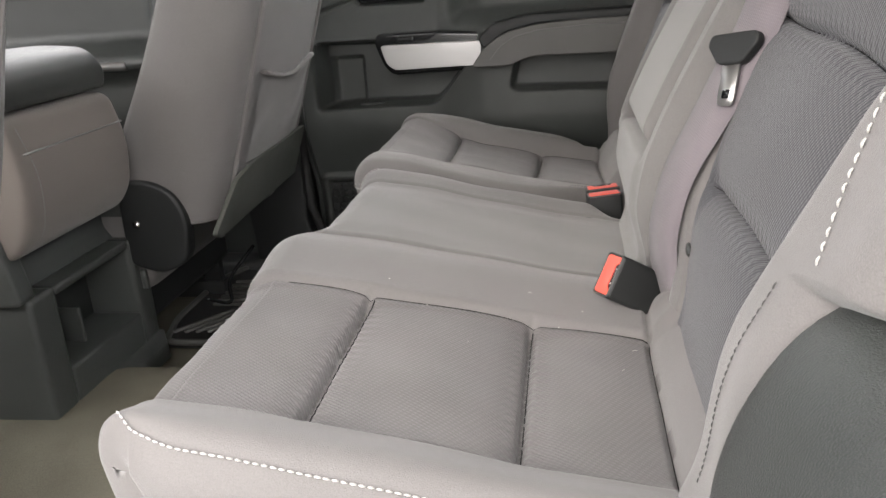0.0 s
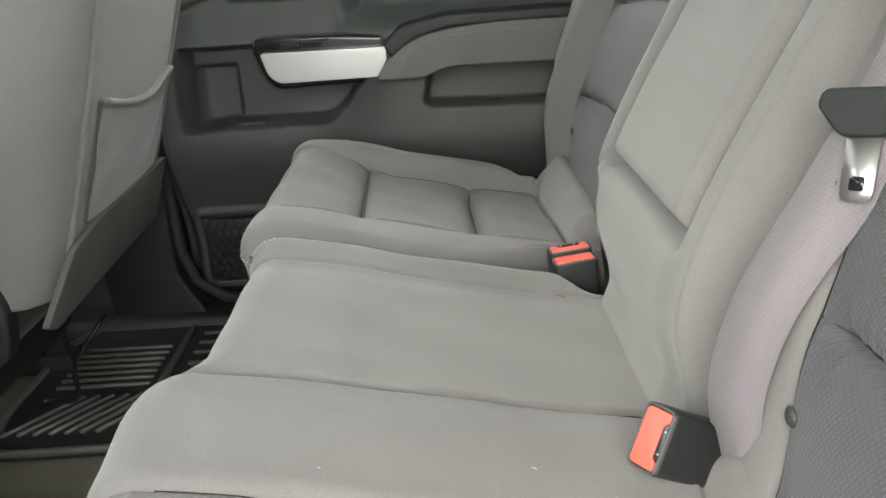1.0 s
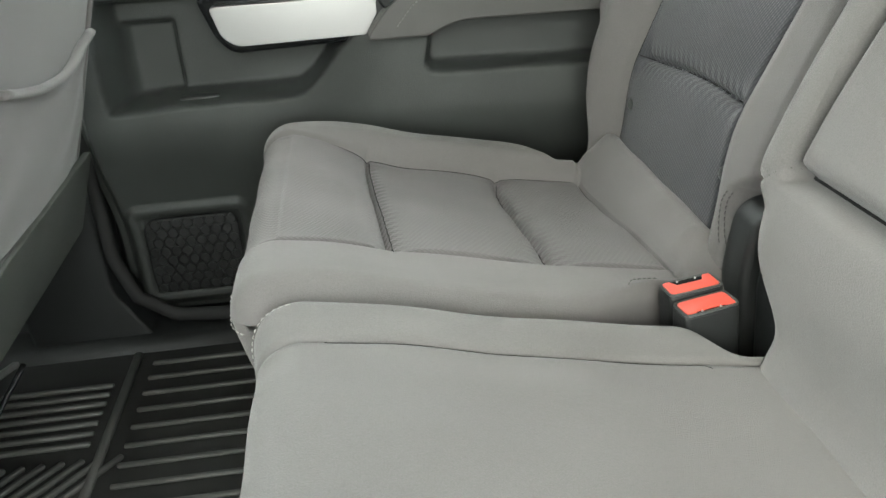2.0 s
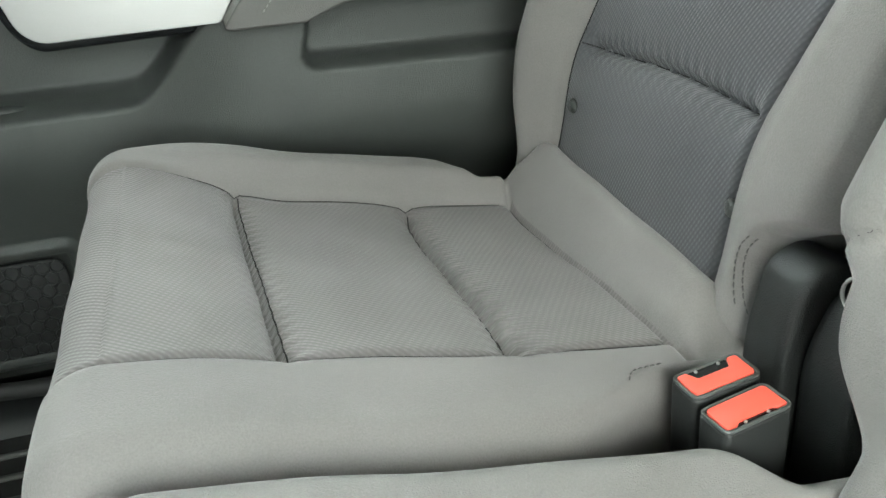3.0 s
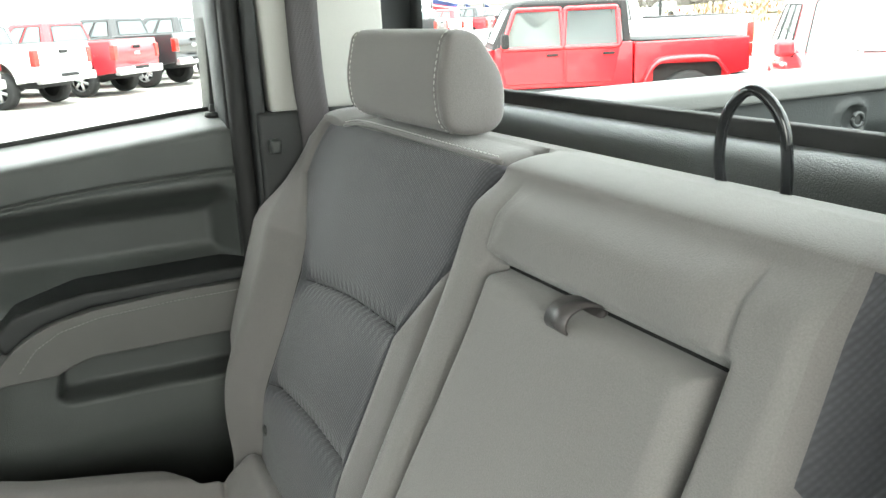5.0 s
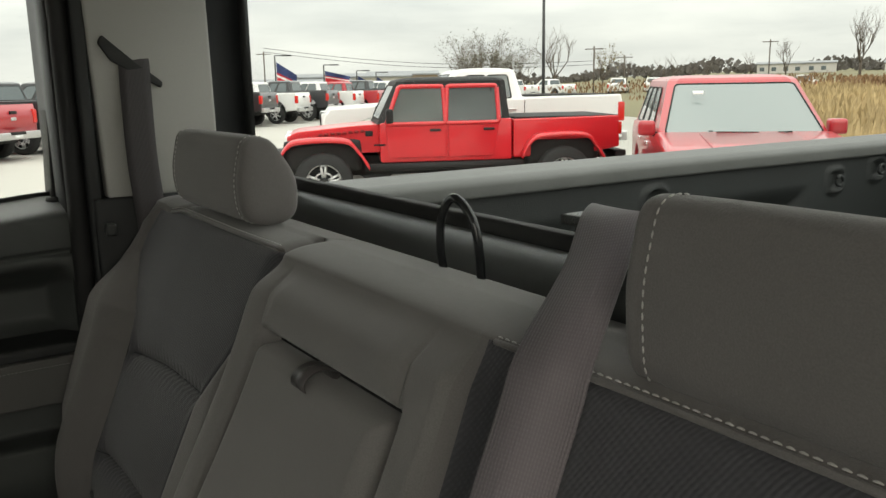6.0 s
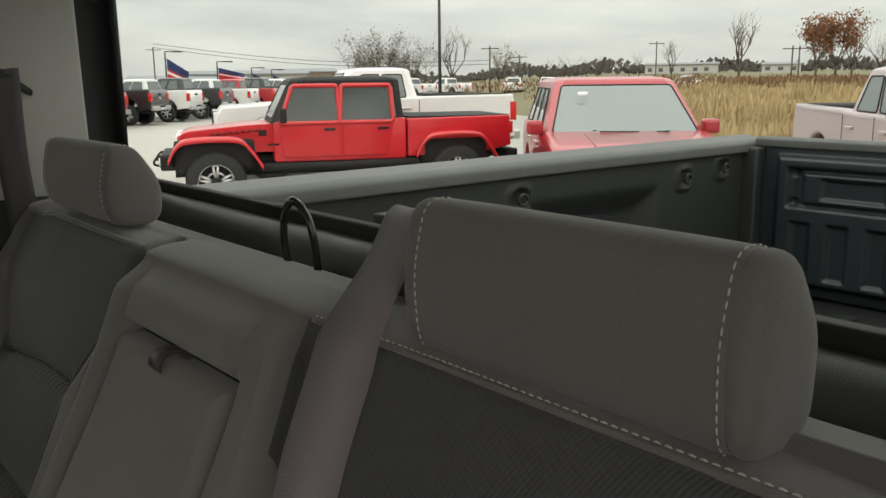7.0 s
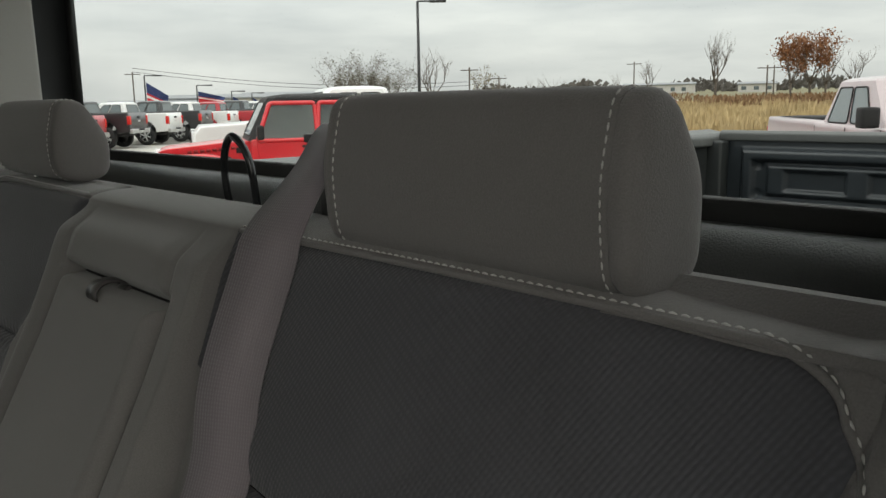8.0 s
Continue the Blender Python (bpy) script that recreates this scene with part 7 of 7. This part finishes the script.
def tree(az, dist, height, spread, label, leaves=None, leaf_count=0, seed=0, density=1.0, low=0.25, leaf=1.0):
    """A tapered trunk with limbs that fork into twigs; some bear leaves."""
    rng = random.Random(seed * 77 + 5)
    height = height * 1.07
    x, y = polar(az, dist)
    t = thing("tree", label, "tree", "trees in the distance")
    t.location.z = land(az, dist)
    tr, tw, tips = bmesh.new(), bmesh.new(), []

    def limb(p, d, length, r, depth):
        pts, q = [p], p
        for i in range(3):
            d = (d + Vector((rng.uniform(-.22, .22), rng.uniform(-.22, .22), rng.uniform(-.08, .14)))).normalized()
            q = q + d * length / 3
            pts.append(q)
        tube(pts, [r, r * 0.85, r * 0.7, r * 0.5], 5 if depth < 2 else 3, bm=tr if depth < 2 else tw)
        tips.append(q)
        if depth >= 4:
            return
        n = rng.choice((2, 3, 3)) if depth < 3 else 2
        for k in range(int(n * density + 0.5)):
            base = pts[rng.choice((1, 2, 3, 3))]
            nd = (d * 0.8 + Vector((rng.uniform(-1, 1) * spread, rng.uniform(-1, 1) * spread, rng.uniform(0.0, 0.75)))).normalized()
            limb(base, nd, length * rng.uniform(0.55, 0.8), r * 0.55, depth + 1)

    trunk_top = height * low
    tube([(x, y, -0.2), (x + rng.uniform(-.1, .1), y, trunk_top * 0.5), (x, y, trunk_top)], [height * 0.022, height * 0.018, height * 0.015], 7, bm=tr)
    for k in range(5):
        a = 2 * math.pi * k / 5 + rng.uniform(-.4, .4)
        limb(Vector((x, y, trunk_top * rng.uniform(0.7, 1.0))), Vector((math.cos(a) * spread * 0.75, math.sin(a) * spread * 0.75, 1)).normalized(), height * rng.uniform(0.26, 0.36), height * 0.011, 0)
    top = max(p.z for p in tips)
    for b in (tr, tw):
        bmesh.ops.scale(b, vec=(1, 1, height / top), verts=b.verts)
    part("trunk", tr, bark, t)
    part("crown", tw, twig, t)
    if leaves:
        verts, faces = [], []
        for k in range(leaf_count):
            p = rng.choice(tips)
            c = Vector((p.x, p.y, p.z * height / top)) + Vector((rng.gauss(0, 1), rng.gauss(0, 1), rng.gauss(0, 0.8))) * height * 0.045
            s = height * rng.uniform(0.008, 0.02) * leaf
            a, bb = Vector((rng.uniform(-1, 1), rng.uniform(-1, 1), rng.uniform(-1, 1))).normalized(), Vector((rng.uniform(-1, 1), rng.uniform(-1, 1), rng.uniform(-1, 1))).normalized()
            n0 = len(verts)
            verts += [tuple(c + a * s), tuple(c + bb * s), tuple(c - a * s), tuple(c - bb * s)]
            faces.append((n0, n0 + 1, n0 + 2, n0 + 3))
        me = bpy.data.meshes.new("leaves")
        me.from_pydata(verts, [], faces)
        part("leaves", me, leaves, t, smooth=False)
    return t


for az, d, h, s, seed in ((53.6, 105, 6.9, 0.9, 1), (52.6, 112, 8.2, 0.9, 2), (51.6, 108, 8.0, 0.9, 3), (50.6, 110, 6.9, 0.9, 4), (49.9, 120, 5.8, 0.8, 5)):
    tree(az, d, h, s, "bare grey-brown tree in a dense clump", leaf_grey, 2600, seed, 1.15, 0.15, 0.5)
tree(47.5, 105, 7.9, 0.8, "tall bare tree with open branches", seed=11, low=0.3)
tree(44.3, 115, 5.9, 0.6, "slender tree with a few olive leaves", leaf_olive, 420, 12, 0.9)
tree(42.8, 120, 4.8, 0.45, "thin young bare tree", seed=13, density=0.7)
for az, d, h, seed in ((40.4, 160, 5.0, 21), (39.6, 160, 5.4, 22), (38.4, 165, 4.8, 23), (37.6, 165, 4.6, 24), (35.0, 170, 5.0, 25)):
    tree(az, d, h, 0.5, "small bare tree on the skyline", seed=seed, density=0.8)
tree(32.9, 120, 5.6, 0.55, "bare forked tree beyond the car lot", seed=31, density=0.85)
tree(28.7, 110, 8.4, 0.55, "tall bare tree standing alone", seed=32, low=0.35)
tree(24.2, 112, 7.4, 0.75, "oak with rust-brown leaves", leaf_brown, 2600, 33, 1.1, 0.3)
tree(23.1, 114, 7.8, 0.75, "oak with rust-brown leaves", leaf_brown, 2600, 34, 1.1, 0.3)
tree(22.2, 118, 7.2, 0.6, "bare tree beside the oak", seed=35)
tree(20.6, 120, 6.2, 0.6, "bare tree beside the oak", seed=36)

# low woods along the skyline
rng = random.Random(4)
verts, faces = [], []
for k in range(5200):
    az = rng.uniform(15, 75)
    d = rng.uniform(380, 430)
    x, y = polar(az, d)
    hgt = 2.2 + 1.6 * math.sin(az * 0.9) + rng.uniform(0, 2.6) + (2.0 if 36 < az < 44 else 0)
    c = Vector((x, y, land(az, d) + rng.uniform(0.2, 1.0) * max(1.0, hgt)))
    s = rng.uniform(0.6, 1.8)
    a = Vector((rng.uniform(-1, 1), rng.uniform(-1, 1), rng.uniform(-.4, .4))).normalized()
    u = Vector((rng.uniform(-.4, .4), rng.uniform(-.4, .4), 1)).normalized()
    n0 = len(verts)
    verts += [tuple(c - a * s), tuple(c - u * s * 0.8), tuple(c + a * s), tuple(c + u * s * 0.9)]
    faces.append((n0, n0 + 1, n0 + 2, n0 + 3))
me = bpy.data.meshes.new("woods")
me.from_pydata(verts, [], faces)
woods = part("far_woods", me, mat("far_woods", (0.115, 0.105, 0.095), rough=1.0, stain=0.3, stain_scale=0.02), smooth=False, kind="stuff", label="low grey-brown woods along the skyline")
woods["category"] = "woods"

# tall dry grass beyond the lot
verts, faces = [], []
for k in range(26000):
    az = rng.uniform(12, 40)
    d = 17.5 + 60 * rng.random() ** 1.5
    x, y = polar(az, d)
    if x < 15.2 + 0.45 * max(0, y - 4):
        continue
    hgt = (0.30 + 0.42 * rng.random()) * (1 + 0.35 * math.sin(x * 0.35 + y * 0.2) + 0.25 * math.sin(x * 0.9 - y * 0.7))
    lean = Vector((rng.gauss(0, .18), rng.gauss(0, .18), 0)) * hgt
    wd = 0.018 + 0.0007 * d
    side = Vector((math.sin(radians(az)), -math.cos(radians(az)), 0)) * wd
    p = Vector((x, y, land(az, d)))
    n0 = len(verts)
    verts += [tuple(p - side), tuple(p + side), tuple(p + lean * 0.5 + side * 0.8 + Vector((0, 0, hgt * 0.6))), tuple(p + lean * 0.5 - side * 0.8 + Vector((0, 0, hgt * 0.6))), tuple(p + lean + Vector((0, 0, hgt)))]
    faces += [(n0, n0 + 1, n0 + 2, n0 + 3), (n0 + 3, n0 + 2, n0 + 4)]
me = bpy.data.meshes.new("grass")
me.from_pydata(verts, [], faces)
gm = mat("dry_grass", (0.46, 0.35, 0.19), rough=1.0, stain=0.5, stain_scale=0.25, grain=0.2, scale=2.0)
grass = part("dry_grass", me, gm, smooth=False, kind="stuff", label="tall straw-coloured dry grass at the lot's edge")
grass["category"] = "grass"
# reddish scrub further out
verts, faces = [], []
for k in range(9000):
    az = rng.choice((rng.uniform(18, 30), rng.uniform(26, 48)))
    d = rng.uniform(62, 100)
    x, y = polar(az, d)
    if (math.sin(x * 0.21) + math.sin(y * 0.17 + 1.3)) < -0.2:
        continue
    c = Vector((x, y, land(az, d) + rng.uniform(0.1, 1.0 if az < 30 else 1.3)))
    s = rng.uniform(0.08, 0.30)
    a = Vector((rng.uniform(-1, 1), rng.uniform(-1, 1), rng.uniform(-.6, .6))).normalized()
    u = Vector((rng.uniform(-.5, .5), rng.uniform(-.5, .5), 1)).normalized()
    n0 = len(verts)
    verts += [tuple(c - a * s * .4), tuple(c - u * s), tuple(c + a * s * .4), tuple(c + u * s)]
    faces.append((n0, n0 + 1, n0 + 2, n0 + 3))
me = bpy.data.meshes.new("scrub")
me.from_pydata(verts, [], faces)
scrub = part("scrub", me, mat("scrub", (0.22, 0.13, 0.07), rough=1.0, stain=0.4, stain_scale=0.15), smooth=False, kind="stuff", label="reddish-brown scrub behind the dry grass")
scrub["category"] = "shrubs"
